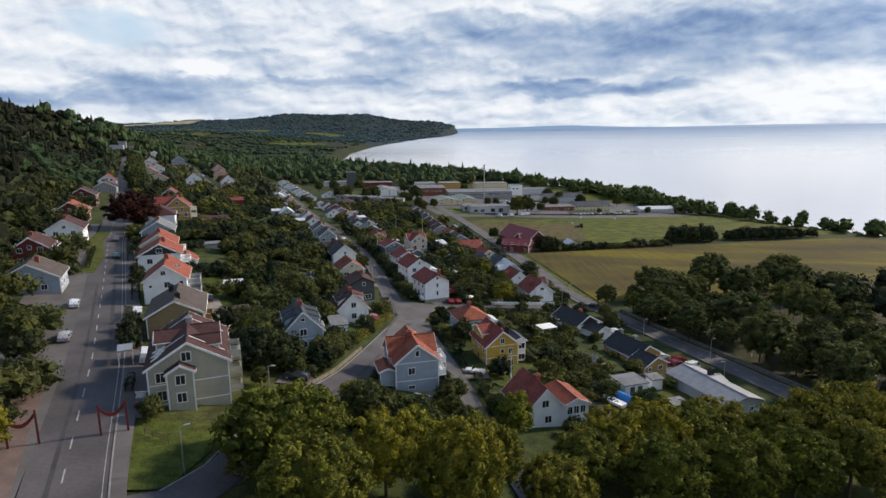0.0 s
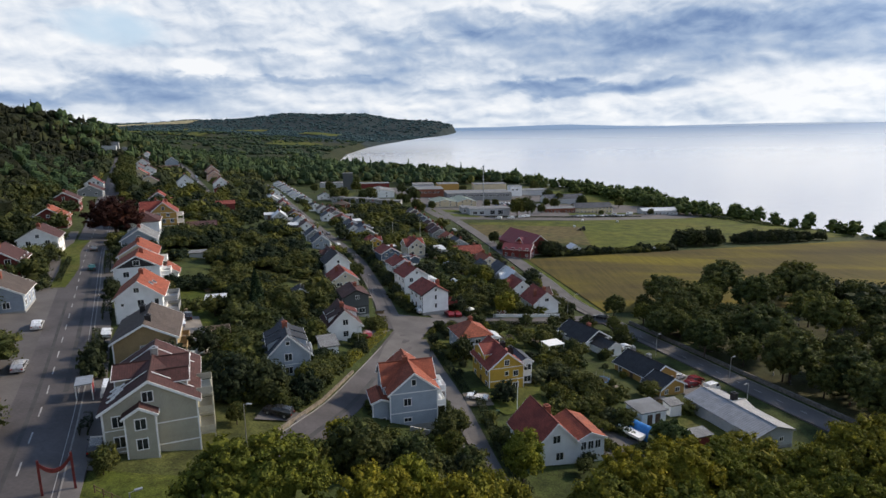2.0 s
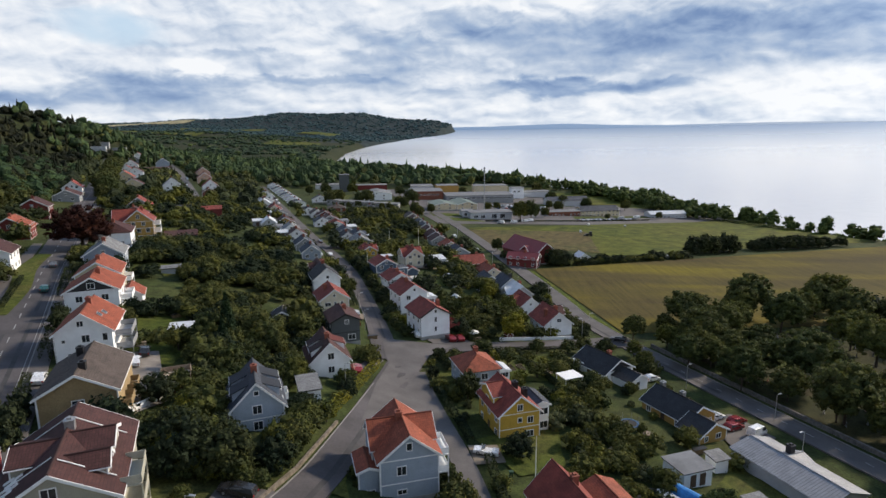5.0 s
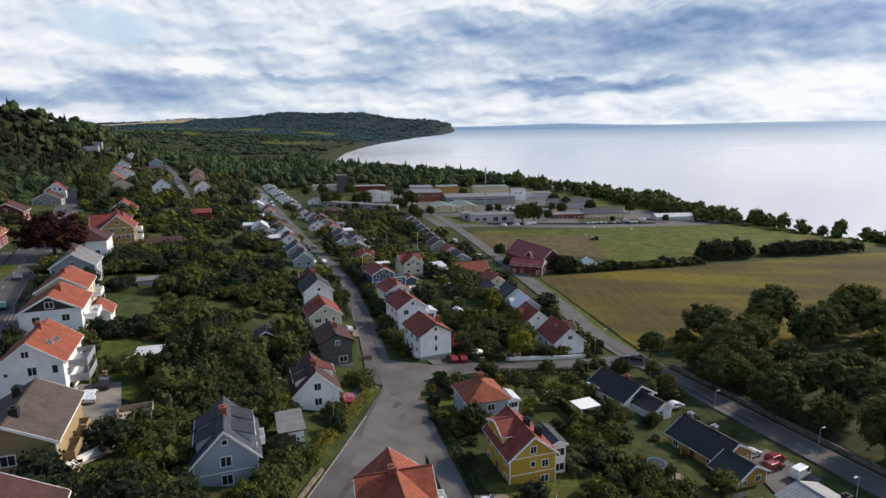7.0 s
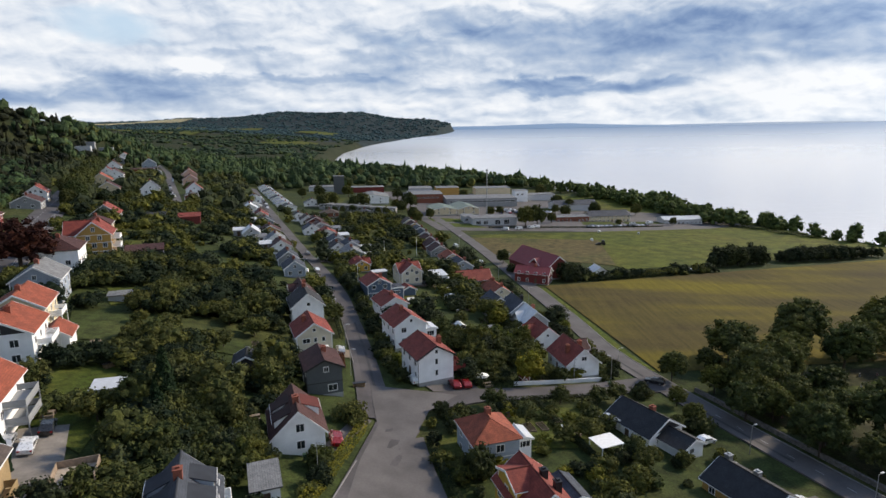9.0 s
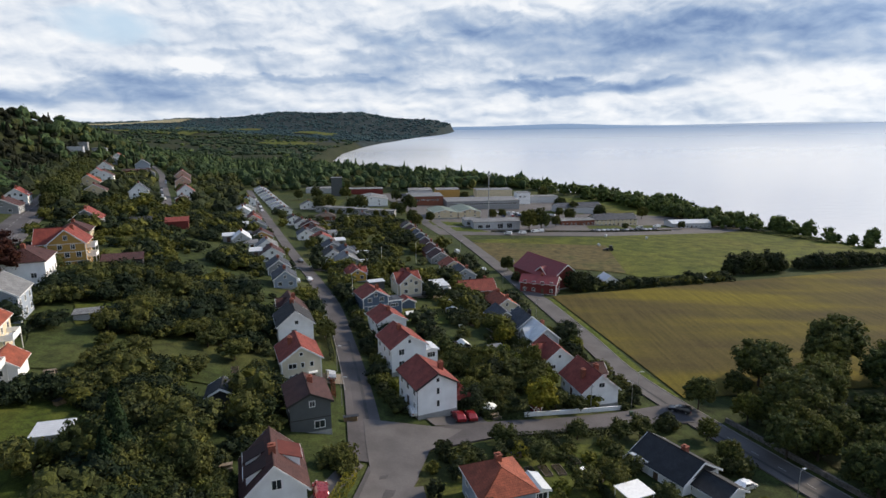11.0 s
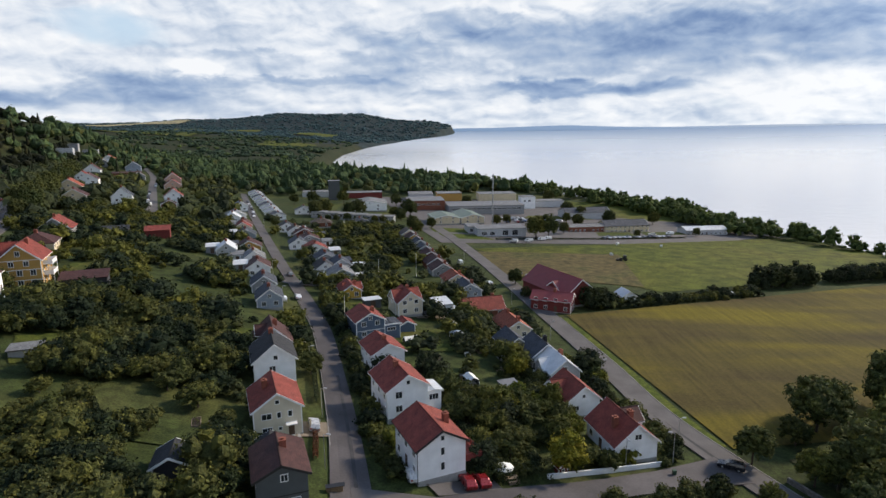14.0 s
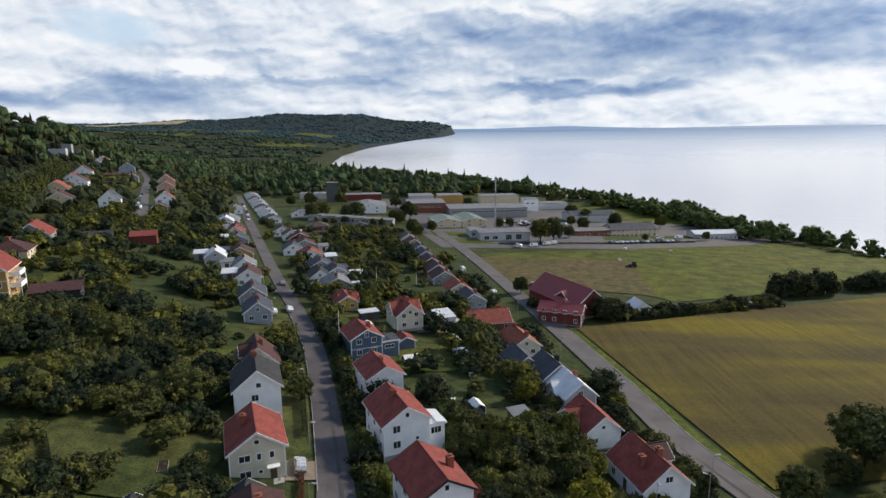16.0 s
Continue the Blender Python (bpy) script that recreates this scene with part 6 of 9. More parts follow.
# the lime row at the foot of the view, and the yellow maples: place, spread, height
plant("broad", -18.5, 71.5, 1.0, "lime row")
for x, y, r, h in ((-12.0, 60.0, 6.0, 11.5), (-6.0, 70.0, 5.0, 11.0), (3.0, 69.0, 5.8, 14.0), (7.5, 76.0, 4.6, 11.5), (21, 84, 6.0, 9.5), (27, 88, 5.6, 11.0), (34, 91, 6.0, 11.5), (40.5, 94, 6.0, 11.0), (47, 97, 6.2, 10.5),
                   (54, 94, 6.0, 12.0), (61, 98, 6.2, 13.5), (68, 101, 6.2, 14.0), (76, 104, 6.2, 13.0), (31, 79, 6.0, 11.5), (42, 82, 6.2, 12.0), (52, 84, 6.2, 12.5), (63, 88, 6.4, 13.5), (74, 92, 6.4, 13.5), (16, 74, 5.2, 10.0), (-50.4, 65.4, 4.2, 9.0)):
    plant("lime", x, y, r / 6.0, "lime row", (h / 12.0) / (r / 6.0))
plant("yellow", 12.3, 94.5, 1.05, "maples")
plant("yellow", -2.9, 79.0, 1.0, "maples")
plant("yellow", 14.0, 213.5, 0.75, "maples", 0.8)
plant("yellow", 17.2, 210.5, 0.55, "maples", 0.9)
plant("willow", 38.4, 108.0, 1.0)
plant("copper", -110.4, 216.0, 1.0)
for k in range(22):
    yy = 336 + k * 12
    plant("dark" if k % 3 else "oak", main_x(yy) + 8.0 + 2.5 * (k % 2), yy, 0.95 + 0.12 * (k % 3), "trees along the main road")
plant("spruce", -41.6, 147, 0.95, "garden spruces")
plant("spruce", -52.0, 128.0, 0.5, "garden spruces")
# the grove of the burial ground
rg = np.random.default_rng(77)
for x, y, s in ((54.4, 196.4, 0.66), (78.0, 213.5, 1.02), (74.0, 209.0, 0.95), (100.0, 221.0, 1.25), (94.0, 216.5, 1.0), (79.7, 196.4, 1.05), (101.0, 204.5, 1.12), (132.0, 232.0, 1.3), (125.5, 210.5, 1.15), (84.8, 166.5, 1.15), (66.5, 180.5, 0.92), (71.0, 190.0, 1.0),
                (68.5, 162.5, 0.9), (81.2, 146.2, 1.15), (110.5, 178.0, 1.12), (61.5, 189.5, 0.62), (76.5, 172.0, 0.8), (62.0, 176.5, 0.72), (138.0, 208.0, 1.15), (96.0, 152.0, 1.1), (90.0, 138.5, 1.15), (112.0, 190.0, 1.0), (132.0, 189.0, 1.1), (108.5, 150.5, 1.05), (88.0, 128.0, 1.05), (101.0, 132.0, 1.1),
                (117.0, 166.0, 1.1), (122.0, 222.0, 1.05), (112.0, 214.0, 0.95), (66.5, 203.5, 0.6), (88.5, 207.0, 0.8), (84.0, 186.0, 0.85), (104.0, 116.0, 1.1), (118.0, 136.0, 1.1), (124.0, 152.0, 1.1), (74.5, 181.0, 0.7)):
    plant("dark" if (x * 7) % 3 > 0.8 else "oak", x, y, s * 1.14, "grove trees", 0.92)
far_grove = [crown(rg, rg.uniform(4.5, 6.5), rg.uniform(9, 13), 0.4, 160, 0.5, 18, 3, at=(x, y, land(x, y))) for x, y in ((rg.uniform(128, 240), rg.uniform(112, 226)) for _ in range(110)) if y < 206 + (x - 58) * 0.15]
tagged(new("grove_woodland", quads_to_mesh("grove_woodland", far_grove, LEAF3)), "thick dark trees at the back of the burial ground", "woodland", kind="stuff")
for x, y, s in ((66.5, 166, 0.85), (70.5, 156.5, 0.8), (75, 147, 0.9), (79, 138, 0.8), (62.5, 176, 0.85), (84, 128, 0.85), (59.5, 188, 0.7)):
    plant("dark", x + 5.0, y, s * 0.9, "roadside trees")
for x, y, s in ((50.0, 173.0, 0.45), (50.2, 182.5, 0.42), (45.5, 170.5, 0.3)):
    plant("dark", x, y, s, "roadside trees")
for x, y, s in ((-46, 182, 0.95), (-58.8, 186.6, 1.0), (-43, 193, 1.1), (-50, 197, 0.9), (-37, 188, 0.8), (-62, 178, 0.9), (-70, 196, 1.0), (-54, 232, 0.8), (-66, 188, 0.75), (-34, 196, 0.9)):
    plant("fruit", x, y, s * 1.1, "orchard trees", 0.85)
plant("spruce", -41.3, 143.5, 0.8, "garden spruces")
plant("darkgarden", -43.0, 120.5, 0.9, "garden trees")
for x, y, s in ((-31.5, 104, 1.25), (-28.5, 106.5, 1.1), (-35, 109, 0.95), (-30, 109, 0.9)):
    plant("darkgarden", x, y, s, "garden trees")
for x, y, s in ((-10.5, 88.5, 1.15), (-13.5, 94, 0.75), (-15.5, 86, 0.7), (-7, 92, 0.6)):
    plant("garden", x, y, s, "garden trees")
plant("darkgarden", 5.3, 146.5, 0.95, "garden trees", 1.1)
plant("darkgarden", 12.8, 124.6, 0.85, "garden trees")
# along the shore: a ragged belt of trees, joined
rg = np.random.default_rng(31)
belt = []
yy = 376.0
while yy < 960:
    for q in range(2 if yy < 470 else 3):
        x = shore_x(yy) - rg.uniform(3, 15 if yy < 470 else 44)
        if rg.random() < (0.42 if yy < 480 else 0.85):
            r, h = rg.uniform(3.2, 7.5), rg.uniform(6.5, 14)
            belt.append(crown(rg, r, h, -1.5, 150, 0.40, 18, 3, at=(x, yy, land(x, yy)), ragged=0.10))
    yy += rg.uniform(3.0, 8.5)
yy = 372.0
while yy < 600:
    for q in range(2):
        x = shore_x(yy) - rg.uniform(1, 9)
        belt.append(crown(rg, rg.uniform(1.6, 3.0), rg.uniform(1.0, 2.6), -2.5, 40, 0.3, 8, 2, at=(x, yy, land(x, yy)), ragged=0.10))
    yy += rg.uniform(1.6, 2.6)
tagged(new("shore_woodland", quads_to_mesh("shore_woodland", belt, WILLOW)), "ragged belt of trees along the lake shore", "woodland", kind="stuff")
for x, y, s in ((126, 333, 0.7), (131, 336, 1.15), (136.5, 337.5, 1.25), (142, 340, 1.1), (147.5, 341, 1.3), (152, 343, 0.8), (166, 347, 0.8), (172, 349, 0.95), (178, 351, 1.0), (185, 353, 0.95), (192, 355, 1.0), (199, 357.5, 0.95), (206, 360, 0.9), (213, 362, 0.8), (224, 366, 0.7)):
    plant("darkgarden", x, y, s * 1.5, "field hedgerow trees", 0.9)
    plant("darkgarden", x + 2.6, y - 1.4, s * 1.25, "field hedgerow trees")
# trees at x 49.8 and 52.6 added in place of ivy on the gable
for x, y, s in ((53.5, 297.5, 1.0), (56.5, 300, 0.9), (50.5, 296, 0.75), (60, 303, 0.7), (29.5, 310, 0.7), (49.8, 298.4, 1.25), (52.6, 299.4, 1.2), (55.0, 302.0, 1.0)):
    plant("darkgarden", x, y, s * 1.1, "farm trees")
for x, y, s in ((55, 449, 1.45), (63, 452, 1.5), (36, 500, 0.8), (-32, 520, 0.9), (-30, 512, 0.85), (44, 510, 0.7), (88, 520, 0.8), (-84, 520, 1.3), (-90, 512, 1.2), (-70, 540, 0.8), (28, 330, 0.7), (-62, 530, 1.3), (-68, 524, 1.1), (-36, 524, 0.9), (-25, 536, 1.4), (-20, 470, 1.0), (-16, 455, 0.9), (-8, 478, 0.8), (-40, 600, 1.1), (-86, 610, 1.2), (-110, 600, 1.2), (-124, 590, 1.0), (20, 610, 1.0), (96, 560, 1.2), (104, 548, 1.0), (92, 500, 1.0), (118, 520, 1.1), (76, 470, 0.8), (150, 520, 1.0), (160, 470, 0.6), (120, 462, 0.5)):
    plant("oak", x, y, s, "trees of the works")


def scatter(n, region, kinds, group, r=2.0, seed=3, dens=None, label=""):
    """Plants spread over a stretch of the plan, clear of streets and houses and of one another. With a label: too many to count, joined."""
    rng = np.random.default_rng(seed)
    thick = {}
    done, tries = [], 0
    while len(done) < n and tries < n * 30:
        tries += 1
        x, y = region(rng)
        k, lo, hi = kinds[int(rng.integers(len(kinds)))]
        s = rng.uniform(lo, hi)
        rr = r * s
        if dens and rng.random() > dens(x, y):
            continue
        if any((x - a) ** 2 + (y - b) ** 2 < (c + rr * 0.8) ** 2 or (k != "bush" and (x - a) ** 2 + (y + 4 - b) ** 2 < c * c) for a, b, c in OPEN):
            continue
        if not free(x, y, rr) or any((x - a) ** 2 + (y - b) ** 2 < (rr + c) ** 2 * 0.24 for a, b, c in done):
            continue
        done.append((x, y, rr))
        if label:
            # sunlight and cloud shade put into the leaf colour, garden by garden
            shade_mix = (LEAF2, LEAF2, LEAFG, LEAF2) if y < 150 else (LEAF2, LEAF3, LEAF3, LEAFG) if y < 240 and x < x_mid(y) else (LEAF2, LEAFG, LEAF3, LEAF2)
            rad, hgt, mt = {"bush": (1.3, 1.9, shade_mix[int(rng.integers(4))]), "fruit": (2.4, 4.2, shade_mix[int(rng.integers(4))]), "garden": (3.0, 6.2, shade_mix[0]), "darkgarden": (3.0, 5.6, LEAF3)}[k]
            near = y < 240
            if k == "bush":
                q = crown(rng, rad * s, hgt * s, -0.3, 200 if near else 60, 0.22 if near else 0.32, 10 if near else 6, 3, at=(x, y, land(x, y)))
            else:
                q = crown(rng, rad * s, hgt * s * rng.uniform(0.55, 1.02), 0.3, 420 if near else 130, 0.27 if near else 0.42, 20 if near else 10, 3, at=(x, y, land(x, y)))
            thick.setdefault(mt.name, (mt, []))[1].append(q)
        elif k == "bush":
            bush(x, y, s, rng.uniform(0.8, 1.2))
        else:
            plant(k, x, y, s, group, rng.uniform(0.85, 1.15))
    for mt, qs in thick.values():
        ob = new("garden_thicket", quads_to_mesh("garden_thicket", qs, mt))
        tagged(ob, label, "garden plants", kind="stuff")


def open_lawn(x, y):
    """Gardens are patchy: clearings of grass between the thickets."""
    return 0.12 if noise.noise((x * 0.05, y * 0.05, 2.0)) > -0.06 else 1.0


GARDEN = (("fruit", 0.6, 1.2), ("garden", 0.5, 1.1), ("darkgarden", 0.5, 1.0), ("bush", 0.7, 1.7), ("bush", 0.5, 1.3), ("bush", 0.5, 1.2))


BIGGARDEN = (("fruit", 0.7, 1.3), ("fruit", 0.6, 1.2), ("garden", 0.6, 1.25), ("darkgarden", 0.6, 1.3), ("bush", 0.7, 1.7), ("bush", 0.6, 1.3))


def between(fa, fb, y0, y1, a=0.08, b=0.92):
    def pick(rng):
        y = rng.uniform(y0, y1)
        u = rng.uniform(a, b)
        return fa(y) * (1 - u) + fb(y) * u, y
    return pick


LOW = (("bush", 0.5, 1.5), ("bush", 0.4, 1.1), ("bush", 0.6, 1.3), ("fruit", 0.5, 0.9))
scatter(100, between(x_main, x_mid, 84, 150, 0.12, 0.97), GARDEN, "garden trees", 2.0, 5, open_lawn)
scatter(210, between(x_main, x_mid, 84, 150, 0.14, 0.97), LOW, "", 1.3, 21, open_lawn, "low bushes and perennials in the gardens")
scatter(64, lambda g: (g.uniform(-46, -20), g.uniform(106, 150)), BIGGARDEN, "", 1.7, 27, None, "dense fruit trees and bushes behind the houses")
scatter(390, between(x_main, x_mid, 150, 240, 0.10, 0.97), BIGGARDEN, "", 1.7, 15, open_lawn, "overgrown gardens of fruit trees and bushes")
scatter(520, between(x_main, x_mid, 240, 420, 0.04, 0.97), BIGGARDEN, "", 2.0, 6, open_lawn, "dense garden trees and bushes on the slope")
scatter(46, between(x_mid, x_right, 184, 235, 0.05, 0.95), BIGGARDEN, "garden trees", 1.6, 7, open_lawn)
scatter(150, between(x_mid, x_right, 184, 235, 0.07, 0.93), LOW, "", 1.2, 22, open_lawn, "thick bushes behind the white houses")
scatter(440, between(x_mid, x_right, 235, 470, 0.05, 0.95), BIGGARDEN, "", 1.5, 8, open_lawn, "garden trees and hedges between the two streets")
scatter(44, lambda g: (g.uniform(-4, 52), g.uniform(98, 172)), (("bush", 0.6, 1.5), ("fruit", 0.5, 0.9), ("bush", 0.5, 1.2), ("darkgarden", 0.4, 0.6)), "garden trees", 1.4, 9)
scatter(90, lambda g: (g.uniform(-4, 52), g.uniform(98, 172)), LOW, "", 1.1, 23, open_lawn, "low garden bushes round the bungalows")
scatter(34, lambda g: (g.uniform(-50, -24), g.uniform(76, 120)), (("bush", 0.7, 1.4), ("garden", 0.4, 0.7)), "garden trees", 1.8, 10, open_lawn)
scatter(260, lambda g: (x_main(y := g.uniform(70, 400)) - g.uniform(7, 36), y), (("bush", 0.8, 1.8), ("garden", 0.7, 1.2), ("darkgarden", 0.7, 1.2)), "", 1.9, 11, None, "roadside gardens below the wooded hill")
scatter(90, lambda g: (x := g.uniform(48, 122), 294 + (x - 48) * 0.34 + g.uniform(0, 7)), (("bush", 0.6, 1.3), ("bush", 0.5, 1.1), ("darkgarden", 0.35, 0.75), ("garden", 0.3, 0.55)), "", 1.2, 12, None, "bushy hedgerow beside the red farm")
hedge([(7.6, 123), (8.9, 112), (10.2, 103), (13.0, 92)], 1.3, 1.5)
hedge([(-1.6, 152), (1.9, 140), (5.2, 128)], 1.2, 1.3)
hedge([(9.4, 174.6), (22.3, 178.7), (34.4, 182.4)], 1.0, 1.2)
hedge([(4.5, 185.5), (17, 189)], 1.6, 1.8)
hedge([(20, 168), (24, 160), (27.5, 152)], 0.8, 0.9)
hedge([(60, 297.5), (90, 308), (118, 319)], 2.2, 1.6)
hedge([(28, 236), (14, 232)], 0.8, 1.0)
hedge([(30, 440), (100, 449), (150, 461)], 0.8, 0.9)
hedge([(-2.5, 101.2), (2.2, 102.4)], 1.0, 1.2)
hedge([(-13.9, 158), (-15.4, 147), (-16.4, 139.5), (-18.4, 128)], 1.2, 1.6, "bright green clipped hedge", LEAF)
hedge([(-21.4, 184), (-22.6, 190), (-24.4, 197)], 0.7, 0.8, "strip of red-leaved shrubs beside the street", RUSTLEAF)
hedge([(18.7, 178.6), (21.8, 167.4)], 0.8, 1.0)
hedge([(23.5, 163.3), (26.5, 153.9)], 0.8, 1.0)
hedge([(6.6, 183.0), (16.0, 186.4)], 2.4, 2.2, "tall thick clipped hedge beside the white house")
for x, y, s in ((15.6, 167.3, 0.9), (21.5, 160.9, 0.8), (26.4, 162.8, 0.9), (24.1, 178, 0.8), (32.3, 179.5, 0.8), (36.6, 181, 0.9), (33.9, 153.8, 0.9), (33.0, 158.1, 0.8), (29.7, 146.7, 0.9), (9.9, 173.4, 0.8), (22.7, 190.8, 0.9), (19.3, 198.7, 1.1), (14.5, 203.1, 1.2), (8.1, 199.5, 1.1), (27.0, 190.5, 0.7), (12, 195, 1.0), (5, 192.5, 0.9), (22, 206, 1.0), (16, 211, 1.0), (3, 206, 0.9)):
    plant("fruit", x, y, s * 1.1, "orchard trees")
for k, (x, y) in enumerate(((19.1, 169.7), (21.9, 173.4), (21.3, 150.9), (23.9, 148.9), (27.2, 145.6), (33.0, 148.8), (26.2, 168.2), (24.5, 170.2), (-14.6, 195.1), (-11.4, 187.3), (-8.9, 182.6), (-9.8, 191.9), (-14.9, 205.1), (-13.1, 200.0), (-18.6, 213.1), (8.8, 149.4), (11.4, 148.6), (2.4, 145.3), (17.0, 147.0), (19.1, 148.9), (24.4, 145.9), (16.8, 156.1), (25.0, 192.4), (30.4, 193.2), (37.5, 193.8), (40.3, 199.2), (14, 172), (12, 170), (29, 172), (31, 168), (35, 172), (17.5, 160), (28.5, 176))):
    bush(x, y, 0.8 + 0.12 * (k % 6), 1.0, k=(0, 3, 1, 2)[k % 4])
hedge([(-71.5, 140.5), (-66.0, 129.5)], 1.4, 2.4, "tall dark green hedge beside the main road")
hedge([(-63.5, 122.0), (-60.5, 116.5)], 1.2, 1.6, "ragged hedge beside the main road")
hedge([(-46.6, 90.5), (-44.8, 86.0)], 0.9, 1.3, "clipped hedge before the apartment house")
hedge([(-97.5, 187.5), (-86.0, 166.0)], 1.3, 2.0, "tall dark green hedge beside the main road")
hedge([(-103.0, 178.0), (-91.5, 155.0)], 0.9, 1.0, "low garden hedge beside the main road")
for x, y, s in ((-54.6, 105.4, 1.5), (-57.2, 111.4, 1.2), (-53.2, 103.0, 1.0), (-73.5, 145.5, 1.3), (-76.5, 151.0, 1.2)):
    bush(x, y, s, 1.5, "dense upright bush beside the main road", k=1)
plant("darkgarden", -27.0, 103.6, 1.25, "garden trees", 0.9)
plant("garden", -28.6, 95.0, 0.55, "garden trees")
for k in range(19):
    yy = 190.0 + 4.2 * k
    a = np.interp(yy, [p[1] for p in MID], [p[0] for p in MID])
    if free(a + 6.2, yy, 0.2):
        bush(a + 5.0 + 0.9 * (k % 2), yy, 1.05 + 0.22 * (k % 4), 1.1, "dark rounded shrub lining the street", k=(1, 0, 1, 3)[k % 4])
plant("garden", -29.8, 219.5, 0.85, "garden trees")
for k in range(9):
    plant("oak", -84 + 6.2 * k, 497 - (k % 3) * 3, 0.36 + 0.08 * (k % 4), "trees of the works")
hedge([(-59, 190), (-50, 178)], 0.6, 0.8)
hedge([(-25.4, 205), (-31.4, 228), (-40.6, 258)], 0.8, 1.2)
hedge([(-13.8, 196), (-20.2, 222), (-28.5, 250), (-40, 279)], 0.8, 1.1)
hedge([(230, 424), (210, 455), (196, 478)], 1.5, 1.6)


def woods(name, n, region, label, size=(5, 9), leaf=0.9, per=70, mat=LEAF3, seed=1, conic=0.2, rise=(1.3, 2.0), level=2):
    """Woodland too thick to count: crowns of leaf clumps, joined."""
    rng = np.random.default_rng(seed)
    out = []
    while len(out) < n:
        x, y = region(rng)
        r = rng.uniform(*size)
        z = land(x, y)
        if rng.random() < conic:
            out.append(crown(rng, r * 0.55, r * 2.6, 0.0, per, leaf * r / 9, 10, level, "cone", at=(x, y, z)))
        else:
            top = r * rng.uniform(*rise)
            out.append(crown(rng, r, top, -0.5 * r, per, leaf * r / 9, 11, level, at=(x, y, z)))
    ob = new(name, quads_to_mesh(name, out, mat))
    return tagged(ob, label, "woodland", kind="stuff")


def hillside(rng):
    y = rng.uniform(60, 620) if rng.random() < 0.8 else rng.uniform(620, 760)
    lo = 30 if y < 330 else 9
    return x_main(min(y, 640)) - rng.uniform(lo, 260), y


woods("hill_woodland", 1700, hillside, "dense dark mixed woodland on a steep hillside", (3.4, 6.2), 0.85, 36, HILLLEAF, 2, 0.10)
woods("hill_woodland", 330, hillside, "pines and spruces between the older trees of the hillside", (3.0, 5.0), 0.9, 34, HILLLEAF, 3, 0.3)


def hill_foot(rng):
    y = rng.uniform(300, 520)
    return main_x(y) - rng.uniform(14, 60), y


woods("hill_woodland", 90, hill_foot, "lighter green birches at the foot of the hillside", (3.6, 6.0), 0.9, 40, VALLEYLEAF, 13, 0.0)


def upper_gardens(rng):
    y = rng.uniform(400, 900)
    yc = min(y, 640)
    u = rng.uniform(0.0, 0.98)
    return x_main(yc) * (1 - u) + x_mid(yc) * u - max(0, y - 640) * 0.25, y


def clear_of_streets(f, r=5):
    def pick(rng):
        while True:
            x, y = f(rng)
            if free(x, y, r):
                return x, y
    return pick


woods("garden_woodland", 420, clear_of_streets(upper_gardens, 6), "green trees between the upper houses", (2.5, 5.0), 0.85, 50, LEAF2, 4, 0.0)
woods("garden_woodland", 260, clear_of_streets(upper_gardens, 6), "dark green trees between the upper houses", (3.0, 5.6), 0.85, 50, LEAF3, 14, 0.1)
woods("roadside_woodland", 130, lambda g: (main_x(y := g.uniform(335, 640)) + g.choice([-1, 1, 1]) * g.uniform(8, 15), y), "trees lining the main road", (3.5, 6.0), 0.85, 50, LEAF3, 15, 0.1)
def valley(rng):
    while True:
        y = rng.uniform(660, 1000)
        x = rng.uniform(-460, shore_x(y) - 8)
        if x < 20 or y > 700:
            return x, y


woods("valley_woodland", 1000, clear_of_streets(valley), "thick green woodland behind the works", (4.5, 8), 0.85, 26, VALLEYLEAF, 5, 0.15, (1.5, 2.4))
woods("valley_woodland", 350, clear_of_streets(valley), "brighter green trees behind the works", (4, 7), 0.85, 36, LEAF2, 12, 0.0, (1.3, 2.2))


def plain(rng):
    while True:
        y = 900 + 1500 * rng.random() ** 1.4
        x = rng.uniform(-1700, shore_x(y) - 15)
        if noise.noise((x * 0.004, y * 0.006, 4)) < 0.22:
            return x, y


woods("far_woodland", 1500, plain, "distant dark green woodland", (7, 13), 1.3, 9, PLAINLEAF, 6, 0.0, (0.6, 1.1), 1)
woods("far_woodland", 1250, plain, "distant green woodland", (6, 12), 1.3, 9, PLAINLEAF, 7, 0.0, (0.6, 1.1), 1)
woods("far_woodland", 500, plain, "distant lighter green woodland", (6, 11), 1.3, 9, VALLEYLEAF, 9, 0.0, (0.6, 1.1), 1)


FARFIELDS = ((-2300, -1650, 3900, 4120), (-2650, -2380, 3750, 4100), (-1100, -900, 3000, 3300), (-700, -520, 2800, 3150), (-1500, -1250, 3100, 3300))


def headland(rng):
    while True:
        y = rng.uniform(2400, 4700)
        x = rng.uniform(-3000, shore_x(y) - 10)
        if not any(a < x < b and c < y < d for a, b, c, d in FARFIELDS):
            return x, y


woods("far_woodland", 5000, headland, "far forest on the hills and the headland", (11, 18), 1.6, 8, HAZEDLEAF, 8, 0.0, (0.4, 0.8), 1)

